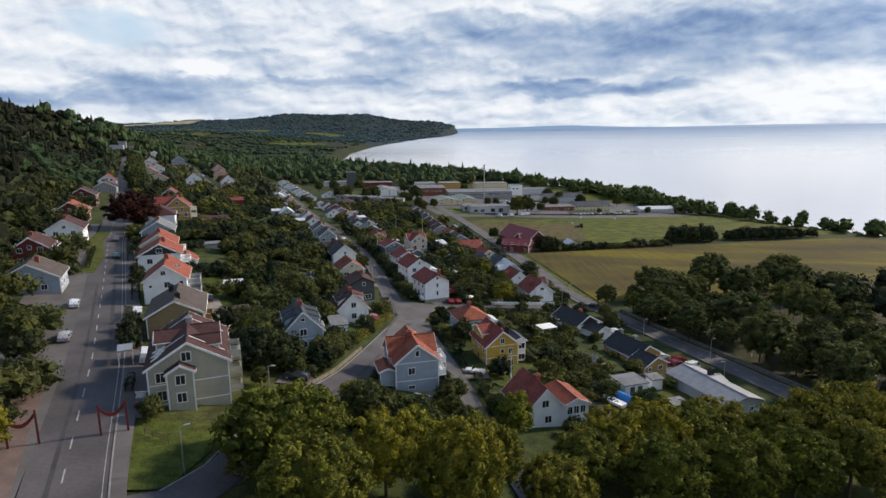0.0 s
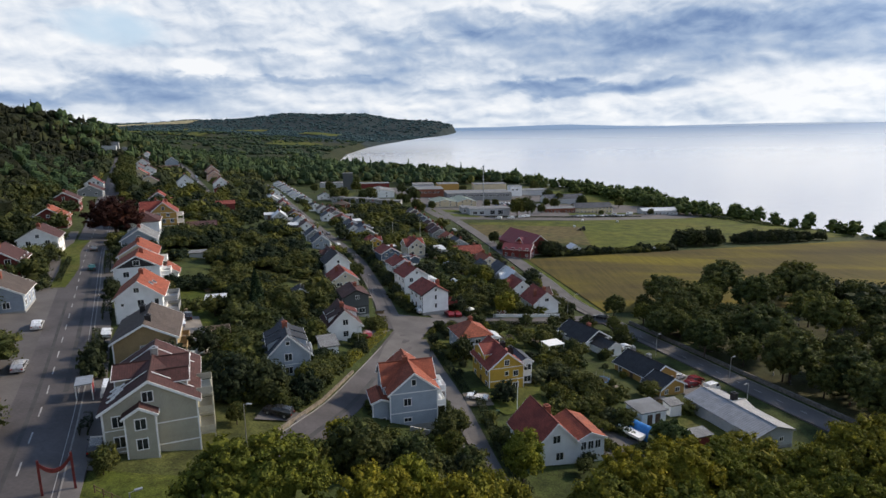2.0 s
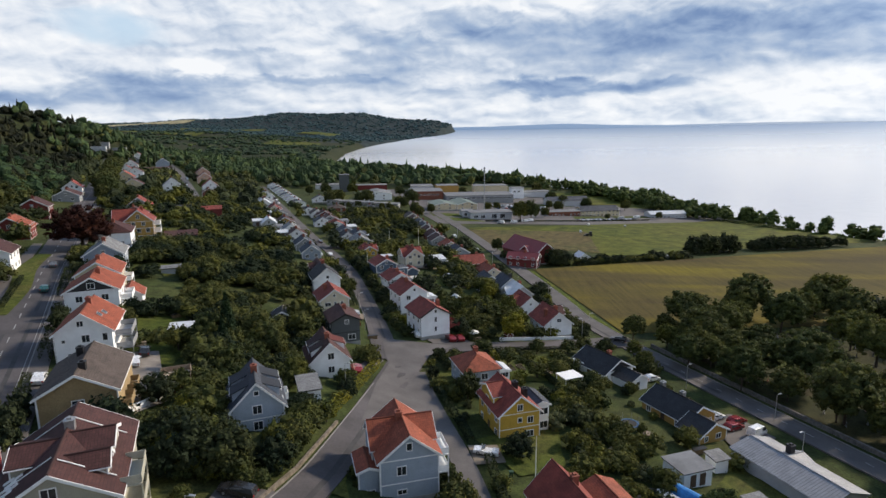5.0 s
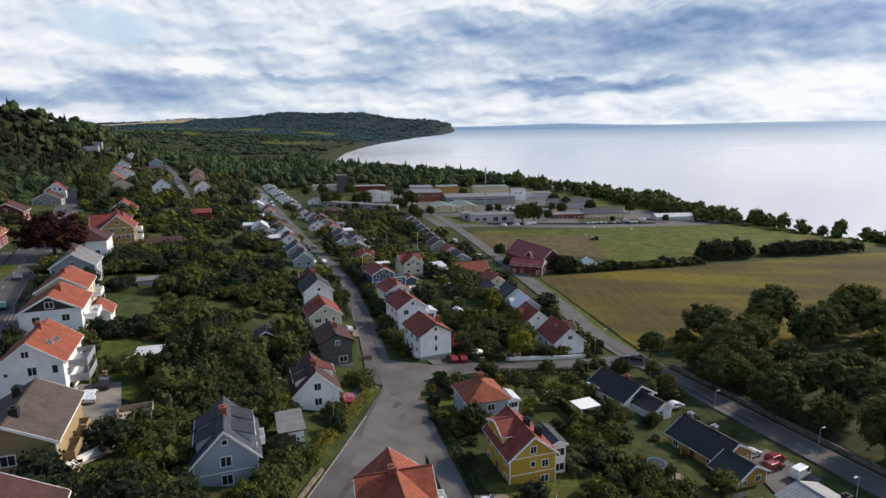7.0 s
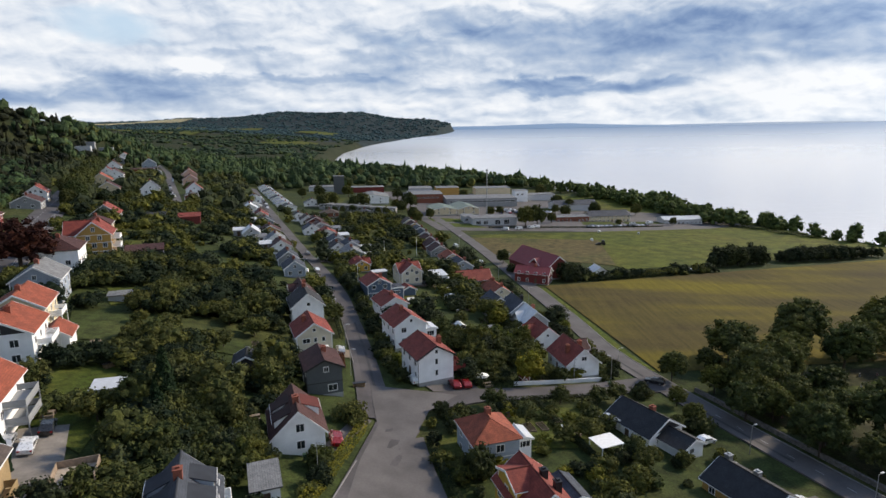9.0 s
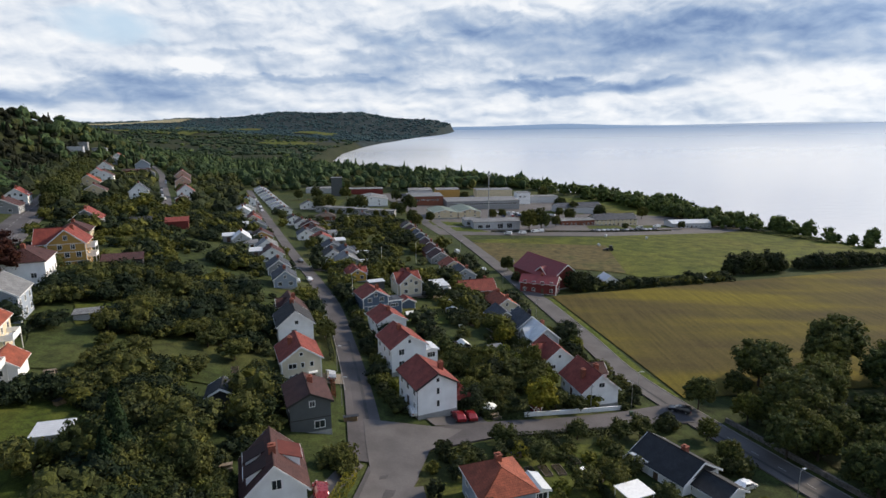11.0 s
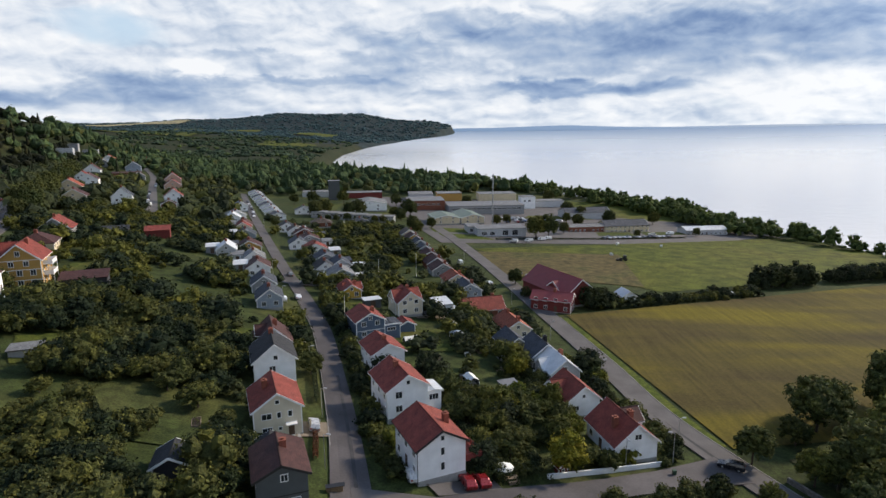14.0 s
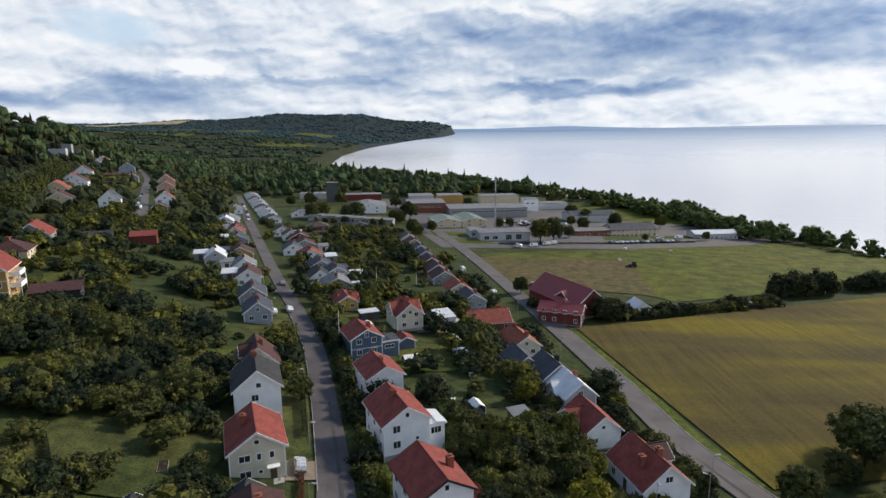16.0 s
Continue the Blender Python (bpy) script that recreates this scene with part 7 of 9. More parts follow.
for k, (a, b, c, d) in enumerate(FARFIELDS):
    patch("field", [(a, c), (b, c), (b, d), (a, d)], 4.0, RIPE if k == 0 else PASTURE, "distant pale ripe field" if k == 0 else "distant green pasture", "field", 60)
plant("oak", 96, 640, 1.3, "trees of the works")
q = crown(np.random.default_rng(91), 7.0, 13.0, 0.4, 300, 0.5, 24, 4)
rt = thing("tree", "rust-red leafed tree near the shore", "tree", pose(30, 720, land(30, 720)))
part("trunk", trunk_bm(np.random.default_rng(92), 13, 0.4, 7), BARK, rt)
share("crown", quads_to_mesh("crown", [q], RUSTLEAF), rt, Matrix())

# ---------------------------------------------------------------- streets: markings, kerbs, yards


def dashes(pts, length, gap, width, lift, off=0.0, label="white dashed lane marking", start=0.0):
    """Painted strokes laid along a line, each its own piece."""
    holder = thing("lane_marking", label, "road marking", Matrix(), kind="structure")
    pts = [Vector(p) for p in pts]
    run, s = [], 0.0
    for a, b in zip(pts, pts[1:]):
        run.append((s, a, b))
        s += (b - a).length

    def at(d):
        for s0, a, b in reversed(run):
            if d >= s0:
                t = (b - a).normalized()
                return a + t * (d - s0), t
        return pts[0], (pts[1] - pts[0]).normalized()

    d, count = start, 0
    while d + length < s and count < 90:
        (p, t), (q, t2) = at(d), at(d + length)
        vs = []
        for c, tt in ((p, t), (q, t2)):
            nrm = Vector((-tt.y, tt.x))
            for k in (-0.5, 0.5):
                v = c + nrm * (off + k * width)
                vs.append((v.x, v.y, land(v.x, v.y) + lift))
        vs += [(x, y, z - 0.03) for x, y, z in vs]
        mesh_object("stroke", vs, [(0, 1, 3, 2)[::-1], (0, 4, 5, 1), (2, 3, 7, 6), (0, 2, 6, 4), (1, 5, 7, 3)], PAINT, holder)
        d += length + gap
        count += 1


def offset(pts, off):
    out = []
    for i, p in enumerate(pts):
        a, b = Vector(pts[max(0, i - 1)]), Vector(pts[min(len(pts) - 1, i + 1)])
        t = (b - a).normalized()
        out.append((p[0] - t.y * off, p[1] + t.x * off))
    return out


DARKPATCH = surface("fresh_asphalt", (0.048, 0.047, 0.050), 0.85, scale=0.4, vary=0.3, fine=3.0)
for pts, off, w in ((MAIN[2:5], -1.9, 0.7), (MAIN[1:4], 1.6, 0.5), (FORK[2:6], 0.9, 0.8), (MID[0:3], -0.8, 0.6), (RIGHT[3:6], 1.2, 0.7)):
    strip("asphalt_repair", offset(list(pts), off), [w] * len(pts), 0.168 if pts[0] != MAIN[2] and pts[0] != MAIN[1] else 0.118, DARKPATCH, "long dark repaired strip in the asphalt", "road repair")
dashes(MAIN[:8], 3.0, 4.5, 0.16, 0.135, 0.4)
strip("road_line", offset(MAIN, -3.55)[:8], [0.09] * 8, 0.135, PAINT, "thin white edge line of the road", "road marking")
dashes(RIGHT[1:5], 1.6, 4.0, 0.13, 0.185, 0.0)
strip("pavement", offset(MAIN, -5.0)[:2] + offset(MAIN, -5.6)[2:8], [1.5, 1.6] + [2.6] * 6, 0.16, ASPHALT2, "raised asphalt pavement beside the road", "pavement", skirt=0.3)
strip("pavement", offset(MAIN, 7.2)[:3], [5.4, 5.0, 3.0], 0.13, surface("reddish_paving", (0.135, 0.095, 0.082), 0.9, scale=0.5, vary=0.25, fine=3.0), "reddish paved footpath beside the main road", "pavement", skirt=0.3)
strip("kerb", offset(MAIN, -4.2)[:8], [0.18] * 8, 0.19, KERB, "granite kerb of the main road", "kerb", skirt=0.3)
strip("pavement", offset(MAIN, 6.2)[1:6], [3.6, 5.0, 5.0, 3.0, 2.4], 0.08, ASPHALT2, "asphalt parking bay beside the road", "pavement", skirt=0.3)
strip("kerb", offset(FORK, -2.7)[1:8], [0.16] * 7, 0.22, KERB, "pale stone kerb of the side street", "kerb", skirt=0.4)
strip("kerb", offset(FORK, -2.75)[5:9], [0.16] * 4, 0.22, KERB, "pale stone kerb of the side street", "kerb", skirt=0.4)
strip("kerb", offset(MID, 2.6)[1:5], [0.16] * 4, 0.20, KERB, "narrow stone kerb of the street", "kerb", skirt=0.4)
strip("kerb", offset(RIGHT, -3.3)[:8], [0.2] * 8, 0.22, KERB, "worn stone kerb of the road", "kerb", skirt=0.4)
patch("driveway", [(-45.5, 113), (-42.0, 121), (-52.5, 141), (-57.5, 138)], 0.10, PAVING, "pale paved driveway behind the houses", "driveway", 3)
patch("driveway", [(-44.5, 78), (-38.6, 79), (-46.5, 103), (-52.0, 100)], 0.09, ASPHALT2, "asphalt forecourt of the apartment house", "driveway", 3)
patch("driveway", [(-75, 84), (-52, 74), (-62, 100), (-74, 106)], 0.05, ASPHALT2, "asphalt side road mouth", "driveway", 4)
patch("driveway", [(-86, 122), (-72, 116), (-84, 140), (-94, 140)], 0.05, ASPHALT2, "asphalt forecourt of a house", "driveway", 4)
patch("driveway", [(-26.8, 97), (-20.6, 99), (-20.0, 102), (-26.8, 102)], 0.10, ASPHALT2, "short asphalt driveway", "driveway", 2)
patch("driveway", [(-2.4, 102), (4.6, 103.4), (4.0, 106.8), (-2.8, 105.6)], 0.10, ASPHALT2, "small asphalt parking place", "driveway", 2)
patch("driveway", [(27, 104), (36, 108), (35, 119), (29.5, 118)], 0.10, ASPHALT2, "asphalt yard with a boat trailer", "driveway", 3)
patch("driveway", [(53, 132), (64, 140), (60, 150), (53, 147)], 0.10, ASPHALT2, "asphalt parking place of the bungalow", "driveway", 3)
patch("driveway", [(5.5, 121), (10.5, 122.5), (9.5, 128), (4.5, 127)], 0.12, GRAVEL, "gravel driveway of the yellow house", "driveway", 2)
patch("driveway", [(-9, 271), (4, 275), (2, 281), (-10, 278)], 0.10, GRAVEL, "gravel driveway of the cream house", "driveway", 3)
patch("driveway", [(-2, 178), (8, 181), (6.5, 184), (-4, 181)], 0.10, ASPHALT2, "asphalt parking place before the basement", "driveway", 2)
patch("driveway", [(-18.9, 148.4), (-16.7, 148.0), (-12.8, 161.6), (-15.4, 163.4)], 0.10, ASPHALT2, "narrow asphalt driveway beside the white house", "driveway", 2)
patch("driveway", [(-26, 190), (-20, 193), (-21.5, 198), (-26.5, 196)], 0.10, GRAVEL, "gravel driveway beside the pale house", "driveway", 2)
patch("driveway", [(-57, 298), (-36, 300), (-36, 305), (-57, 306)], 0.10, ASPHALT2, "asphalt driveway across the gardens", "driveway", 3)
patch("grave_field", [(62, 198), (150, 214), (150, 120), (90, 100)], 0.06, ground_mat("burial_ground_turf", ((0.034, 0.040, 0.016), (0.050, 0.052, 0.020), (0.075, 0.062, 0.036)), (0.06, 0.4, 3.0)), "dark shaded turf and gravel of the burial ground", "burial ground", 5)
patch("lawn", [(82, 176), (104, 180), (108, 196), (86, 194)], 0.10, LAWN, "small lawn among the graves", "lawn", 4)
for q, lb in (([(-33.7, 63.4), (-28.9, 64.6), (-27.4, 80), (-39.6, 79.0)], "mown lawn below the apartment house"), ([(6.5, 129), (12, 119), (20, 122), (22, 142)], "worn garden lawn of the yellow house"), ([(10, 156), (26, 160), (33, 178), (9, 171)], "allotment-like back garden lawn"),
              ([(-63, 142), (-47, 134), (-52, 162), (-66, 164)], "bright lawn behind the houses"), ([(-95, 222), (-70, 214), (-80, 240), (-98, 244)], "green lawn behind the ochre house"), ([(-61, 177), (-34, 180), (-35, 200), (-62, 198)], "orchard lawn between fruit trees"), ([(-76, 172), (-61.5, 175), (-63, 199), (-82, 194)], "rough lawn behind the terraced houses"), ([(-86, 211), (-75, 218), (-68, 207), (-78, 197)], "small lawn among bushes"),
              ([(-56, 226), (-45, 231), (-48, 242), (-58, 234)], "dry yellowish lawn"), ([(-108, 263), (-100, 272), (-106, 283), (-113, 272)], "lawn behind a row of houses"), ([(-78, 256), (-66, 258), (-68, 270), (-79, 269)], "garden lawn on the slope"), ([(-97, 302), (-82, 304), (-84, 319), (-98, 317)], "garden lawn on the slope"),
              ([(-31, 262), (-20, 266), (-24, 284), (-36, 280)], "lawn of the yellow bungalow"), ([(-12, 240), (2, 244), (0, 262), (-14, 258)], "lawn between the hedges"), ([(-18, 104), (-12, 104), (-12.4, 112), (-17, 116)], "rough lawn beside the street"),
              ([(42, 118), (53, 110), (64, 108), (50, 128)], "green lawn round the workshop"), ([(-90, 146), (-80, 146), (-98, 176), (-108, 176)], "grass bank beside the main road"), ([(-2.0, 159), (0.6, 149), (7, 150), (6, 161)], "corner lawn of the junction")):
    # cloud shade put into colour: these lawns get the darker meadow grass
    patch("lawn", q, 0.07, GRASS if "orchard" in lb or "behind the terraced" in lb or "slope" in lb else LAWN, lb, "lawn", 3, jag=1.2)

# ---------------------------------------------------------------- vehicles
CARPAINT = {}


def paint(name, c, metal=0.3):
    mt, n, l, p = node_mat(name + "_car_paint")
    p.inputs["Base Color"].default_value = (*c, 1)
    p.inputs["Roughness"].default_value, p.inputs["Metallic"].default_value = 0.28, metal
    p.inputs["Coat Weight"].default_value = 0.5
    g = ramp_node(n, l, noise_node(n, l, 3.0, 4), [(0.3, (0.22, 0.22, 0.22)), (0.7, (0.38, 0.38, 0.38))])
    l.new(g, p.inputs["Roughness"])
    CARPAINT[name] = mt


for nm, c in (("white", (0.75, 0.76, 0.77)), ("silver", (0.42, 0.43, 0.45)), ("black", (0.02, 0.021, 0.024)), ("grey", (0.12, 0.13, 0.14)), ("red", (0.20, 0.012, 0.015)), ("blue", (0.03, 0.07, 0.18)), ("teal", (0.03, 0.10, 0.10))):
    paint(nm, c)
LAMPGLASS = surface("lamp_glass", (0.7, 0.7, 0.68), 0.15, scale=8, vary=0.1, bump=0)
REDGLASS = surface("red_lamp_glass", (0.35, 0.02, 0.02), 0.2, scale=8, vary=0.1, bump=0)


def prism(profile, half, inset=0.0, zin=1e9):
    """A side profile (y, z) pulled across x, drawn in above the height zin."""
    bm = bmesh.new()
    rows = []
    for sx in (-1, 1):
        rows.append([bm.verts.new((sx * (half - (inset if z > zin else 0)), y, z)) for y, z in profile])
    n = len(profile)
    bm.faces.new(rows[0])
    bm.faces.new(rows[1][::-1])
    for k in range(n):
        bm.faces.new((rows[0][k], rows[1][k], rows[1][(k + 1) % n], rows[0][(k + 1) % n]))
    bmesh.ops.recalc_face_normals(bm, faces=bm.faces)
    return bm


CARS = {}


def car_model(colour, kind):
    key = (colour, kind)
    if key in CARS:
        return CARS[key]
    word = {"car": "car", "van": "van", "estate": "estate car", "open": "convertible with the roof down"}[kind]
    t = thing("van" if kind == "van" else "car", "%s parked %s with dark windows" % (colour, word), "van" if kind == "van" else "car", pose(0, -500, -200))
    p = CARPAINT[colour]
    if kind == "van":
        prof = [(-2.3, 0.35), (2.35, 0.35), (2.4, 0.9), (2.05, 1.1), (1.45, 1.85), (1.1, 1.98), (-2.2, 1.98), (-2.35, 1.2)]
        glass = [(1.98, 1.16), (1.47, 1.80), (0.55, 1.80), (0.55, 1.16)]
    elif kind == "open":
        prof = [(-2.05, 0.3), (2.1, 0.3), (2.15, 0.62), (1.9, 0.78), (0.75, 0.92), (0.55, 0.80), (-1.0, 0.80), (-1.1, 0.95), (-2.0, 0.90), (-2.1, 0.6)]
        glass = [(0.86, 0.92), (0.32, 1.32), (0.26, 1.32), (0.74, 0.92)]
    elif kind == "estate":
        prof = [(-2.2, 0.3), (2.2, 0.3), (2.25, 0.65), (2.0, 0.86), (1.0, 0.98), (0.35, 1.46), (-1.9, 1.48), (-2.25, 0.95)]
        glass = [(0.92, 1.0), (0.36, 1.40), (-1.85, 1.42), (-2.15, 1.0)]
    else:
        prof = [(-2.05, 0.3), (2.05, 0.3), (2.1, 0.62), (1.9, 0.82), (0.95, 0.96), (0.3, 1.45), (-1.1, 1.46), (-1.75, 1.02), (-2.08, 0.92)]
        glass = [(0.86, 0.98), (0.30, 1.39), (-1.08, 1.40), (-1.62, 1.02)]
    bm = prism(prof, 0.88, 0.17, 1.2 if kind != "van" else 1.5)
    bmesh.ops.bevel(bm, geom=[e for e in bm.edges], offset=0.06, segments=2, profile=0.5, affect="EDGES")
    body = part("body", bm, p, t)
    if kind == "van":
        part("window", prism(glass, 0.875, 0.13, 1.5), GLASS, t)
    else:
        part("window", prism(glass, 0.885, 0.165, 1.2), GLASS, t)
    for sx in (-1, 1):
        for y in (-1.3, 1.32):
            bm = bmesh.new()
            tube(bm, (sx * 0.70, y, 0.32), (sx * 0.90, y, 0.32), 0.32, n=12)
            wh = part("wheel", bm, RUBBER, t)
            bm = bmesh.new()
            tube(bm, (sx * 0.88, y, 0.32), (sx * 0.915, y, 0.32), 0.19, n=10)
            part("rim", bm, GREYMETAL, wh)
        bm = bmesh.new()
        box(bm, sx * 0.66 - 0.16, sx * 0.66 + 0.16, 2.02, 2.13 if kind != "van" else 2.4, 0.60, 0.74)
        part("headlight", bm, LAMPGLASS, t)
        bm = bmesh.new()
        box(bm, sx * 0.68 - 0.13, sx * 0.68 + 0.13, -2.14 if kind in ("car", "open") else -2.30, -1.95, 0.68, 0.86)
        part("tail_light", bm, REDGLASS, t)
        bm = bmesh.new()
        box(bm, sx * 0.98 - 0.09, sx * 0.98 + 0.09, 0.78, 0.92, 0.95, 1.08)
        part("mirror", bm, p, t)
    CARS[key] = t
    return t


def ground_tilt(x, y, ang):
    """A pose on the land, leaning with it."""
    e = 1.2
    nx, ny = (land(x - e, y) - land(x + e, y)) / (2 * e), (land(x, y - e) - land(x, y + e)) / (2 * e)
    up = Vector((nx, ny, 1)).normalized()
    fwd = Vector((-math.sin(radians(ang)), math.cos(radians(ang)), 0))
    fwd = (fwd - up * fwd.dot(up)).normalized()
    right = fwd.cross(up)
    return Matrix.Translation((x, y, land(x, y) + 0.13)) @ Matrix((right, fwd, up)).transposed().to_4x4()


def car(colour, kind, x, y, ang):
    copy_thing(car_model(colour, kind), ground_tilt(x, y, ang))


for c in (("white", "estate", -75.2, 123.0, 28), ("silver", "estate", -65.4, 104.2, 25), ("white", "van", -48.6, 98.5, 25), ("black", "estate", -41.6, 83.2, 25), ("white", "car", -62.0, 122.2, 26), ("teal", "car", -92.0, 169.5, 28), ("grey", "car", -104.6, 192.5, 28),
          ("red", "car", -59.5, 87.0, 75), ("silver", "car", -56.0, 133.6, 25), ("white", "car", -53.2, 133.4, 25), ("black", "car", -54.0, 138.5, 25), ("black", "estate", -24.2, 99.8, 85), ("white", "open", 7.4, 124.6, 80), ("white", "van", 60.4, 140.6, -55),
          ("red", "estate", 59.0, 145.5, -60), ("red", "estate", 57.0, 142.6, -60), ("white", "estate", 55.2, 146.6, -60), ("white", "car", 48.9, 165.5, -60), ("white", "van", 32.4, 169.8, 40), ("red", "car", -17.4, 151.2, 12), ("red", "car", 2.3, 181.6, 20), ("red", "car", 4.5, 182.4, 20), ("white", "car", -6.4, 182.2, 24),
          ("black", "estate", 49.6, 194.4, 62), ("silver", "estate", -24.0, 194.6, 15), ("white", "car", -47.0, 279.5, 22), ("white", "estate", -50.0, 273.8, 22), ("grey", "car", -57.4, 311.0, 22), ("white", "estate", -49.3, 302.6, 95), ("silver", "estate", -44.0, 303.1, 95), ("white", "car", 17.4, 328.6, 14),
          ("silver", "car", 12.2, 351.0, 14), ("white", "van", 7.0, 367.0, 14), ("white", "van", -3.3, 279.2, 80), ("black", "car", -7.0, 274.5, 60), ("white", "van", 48.6, 434.0, 95), ("white", "van", 57.0, 440.0, 95), ("white", "van", 61.0, 443.6, 95), ("white", "van", 39.6, 431.0, 60), ("red", "car", -17.4, 150.6, 20),
          ("black", "car", -84.0, 226.0, 80), ("silver", "car", 108, 487, 80), ("white", "estate", 132, 470, 80), ("white", "van", 145, 474, 80), ("grey", "car", 46, 520, 60), ("white", "car", 52, 522, 60), ("blue", "car", 58, 520, 60), ("white", "car", 64, 524, 60), ("red", "car", 70, 522, 60), ("silver", "car", 42, 532, 60),
          ("white", "car", 50, 533, 60), ("blue", "van", 76, 528, 60), ("white", "estate", 84, 526, 60), ("white", "estate", 104, 318, 75), ("silver", "car", 109, 319, 75), ("white", "car", 114, 320, 75), ("black", "car", 100, 455, 85), ("black", "car", 106, 455, 85), ("black", "estate", 112, 457, 85), ("white", "car", -120, 470, 20),
          ("grey", "car", -124, 482, 20), ("white", "car", -128, 494, 20), ("black", "car", -133, 508, 20), ("silver", "car", -139, 524, 20), ("white", "car", -146, 542, 20), ("grey", "car", -153, 560, 20), ("white", "car", -181, 461, 25), ("black", "car", -186, 472, 25), ("grey", "car", -192, 484, 25), ("white", "van", -172, 442, 70), ("silver", "car", -199, 500, 25), ("black", "car", -206, 515, 25), ("white", "estate", -229, 572, 25), ("silver", "car", -240, 596, 25), ("silver", "car", 36, 344, 60), ("white", "car", 40, 346, 60), ("grey", "car", 31, 347, 60), ("white", "van", 45, 343, 70)):
    car(*c)
rg = np.random.default_rng(41)
for k in range(34):
    row, col = divmod(k, 12)
    if rg.random() < 0.8:
        car(("white", "silver", "grey", "black", "blue", "red")[int(rg.integers(6))], ("car", "estate", "car", "van")[int(rg.integers(4))], 42 + col * 3.4 + row * 3, 514 + row * 9 + col * 0.4, 8 + rg.uniform(-4, 4))
for k in range(14):
    car(("white", "silver", "grey", "black")[int(rg.integers(4))], ("car", "estate")[int(rg.integers(2))], 96 + k * 3.3, 450 + k * 0.9, 12 + rg.uniform(-5, 5))

# ---------------------------------------------------------------- street furniture and garden things


def lamp_post(x, y, h=5.6, ang=0):
    t = thing("street_lamp", "slim grey steel street lamp with flat head", "street lamp", pose(x, y, land(x, y), 0, 0, ang), "street lamps")
    bm = bmesh.new()
    tube(bm, (0, 0, -0.5), (0, 0, h), 0.08, 0.05, 8)
    part("pole", bm, GREYMETAL, t)
    bm = bmesh.new()
    tube(bm, (0, 0, h - 0.05), (0.7, 0, h + 0.08), 0.035, n=6)
    part("arm", bm, GREYMETAL, t)
    bm = bmesh.new()
    box(bm, 0.45, 1.15, -0.16, 0.16, h + 0.03, h + 0.15)
    part("lamp_head", bm, GREYMETAL, t)


for x, y, a in ((-28.9, 67.6, 30), (-17.6, 139.0, -10), (-25.6, 90.0, -10), (56.0, 163.0, 20), (67.8, 147.5, 20), (39.6, 195.2, 160), (30.0, 191.6, -90), (43.2, 202.0, 0), (-19.6, 182.3, -10), (-23.5, 199.8, -10), (-30.4, 221.5, -10), (-100, 424, 0), (36.5, 232, 0), (29.8, 262, 0), (-49, 270, -15), (-62, 306, -15), (64, 132, 200), (23, 300, 0), (9, 372, 0)):
    lamp_post(x, y, 5.6, a)


def flagpole(x, y, h=9.5):
    t = thing("flagpole", "tall white painted garden flagpole", "flagpole", pose(x, y, land(x, y)), "flagpoles")
    bm = bmesh.new()
    tube(bm, (0, 0, -0.4), (0, 0, h), 0.075, 0.04, 8)
    part("pole", bm, WHITE, t)
    bm = bmesh.new()
    bmesh.ops.create_icosphere(bm, subdivisions=2, radius=0.10, matrix=Matrix.Translation((0, 0, h + 0.08)))
    part("finial", bm, surface("gilt", (0.6, 0.42, 0.1), 0.3, 0.8, scale=8, vary=0.1, bump=0), t)


for x, y in ((13.8, 114.0), (-27.9, 254.0), (-24.8, 312.6), (-11.9, 334.0), (-56.4, 429.6)):
    flagpole(x, y)


def gate_arch(x, y, ang):
    t = thing("gate_arch", "dark red steel arch beside the road", "gate", pose(x, y, land(x, y), 0, 0, ang), "road arches")
    red = surface("dark_red_steel", (0.12, 0.02, 0.02), 0.5, 0.2, scale=3, vary=0.3)
    for sx in (-1.5, 1.5):
        bm = bmesh.new()
        box(bm, sx - 0.12, sx + 0.12, -0.12, 0.12, -0.5, 4.3)
        part("post", bm, red, t)
    bm = bmesh.new()
    n = 10
    for k in range(n):
        a, b = -1.4 + 2.8 * k / n, -1.4 + 2.8 * (k + 1) / n
        za, zb = 2.9 + 0.55 * a * a, 2.9 + 0.55 * b * b
        vs = [bm.verts.new(p) for p in ((a, -0.06, za - 0.5), (b, -0.06, zb - 0.5), (b, -0.06, zb), (a, -0.06, za), (a, 0.06, za - 0.5), (b, 0.06, zb - 0.5), (b, 0.06, zb), (a, 0.06, za))]
        for f in ((0, 1, 2, 3), (7, 6, 5, 4), (0, 4, 5, 1), (3, 2, 6, 7)):
            bm.faces.new([vs[i] for i in f])
    part("beam", bm, red, t)


gate_arch(-40.4, 74.3, 35)
gate_arch(-48.4, 69.5, 35)

bs = thing("bus_shelter", "glass bus shelter with pale flat roof", "bus shelter", pose(-50.9, 97.0, land(-50.9, 97.0), 0, 0, 27))
bm = bmesh.new()
box(bm, -1.1, 1.1, -1.7, 1.7, 2.45, 2.6)
part("roof", bm, GREYMETAL, bs)
for sx, sy in ((-1, -1.5), (1, -1.5), (-1, 1.5), (1, 1.5)):
    bm = bmesh.new()
    box(bm, sx - 0.06, sx + 0.06, sy - 0.06, sy + 0.06, -0.3, 2.45)
    part("post", bm, WHITE, bs)
bm = bmesh.new()
box(bm, 0.98, 1.02, -1.4, 1.4, 0.2, 2.2)
part("pane", bm, surface("red_panel", (0.30, 0.03, 0.03), 0.4, scale=3, vary=0.2), bs, "red advertising panel")

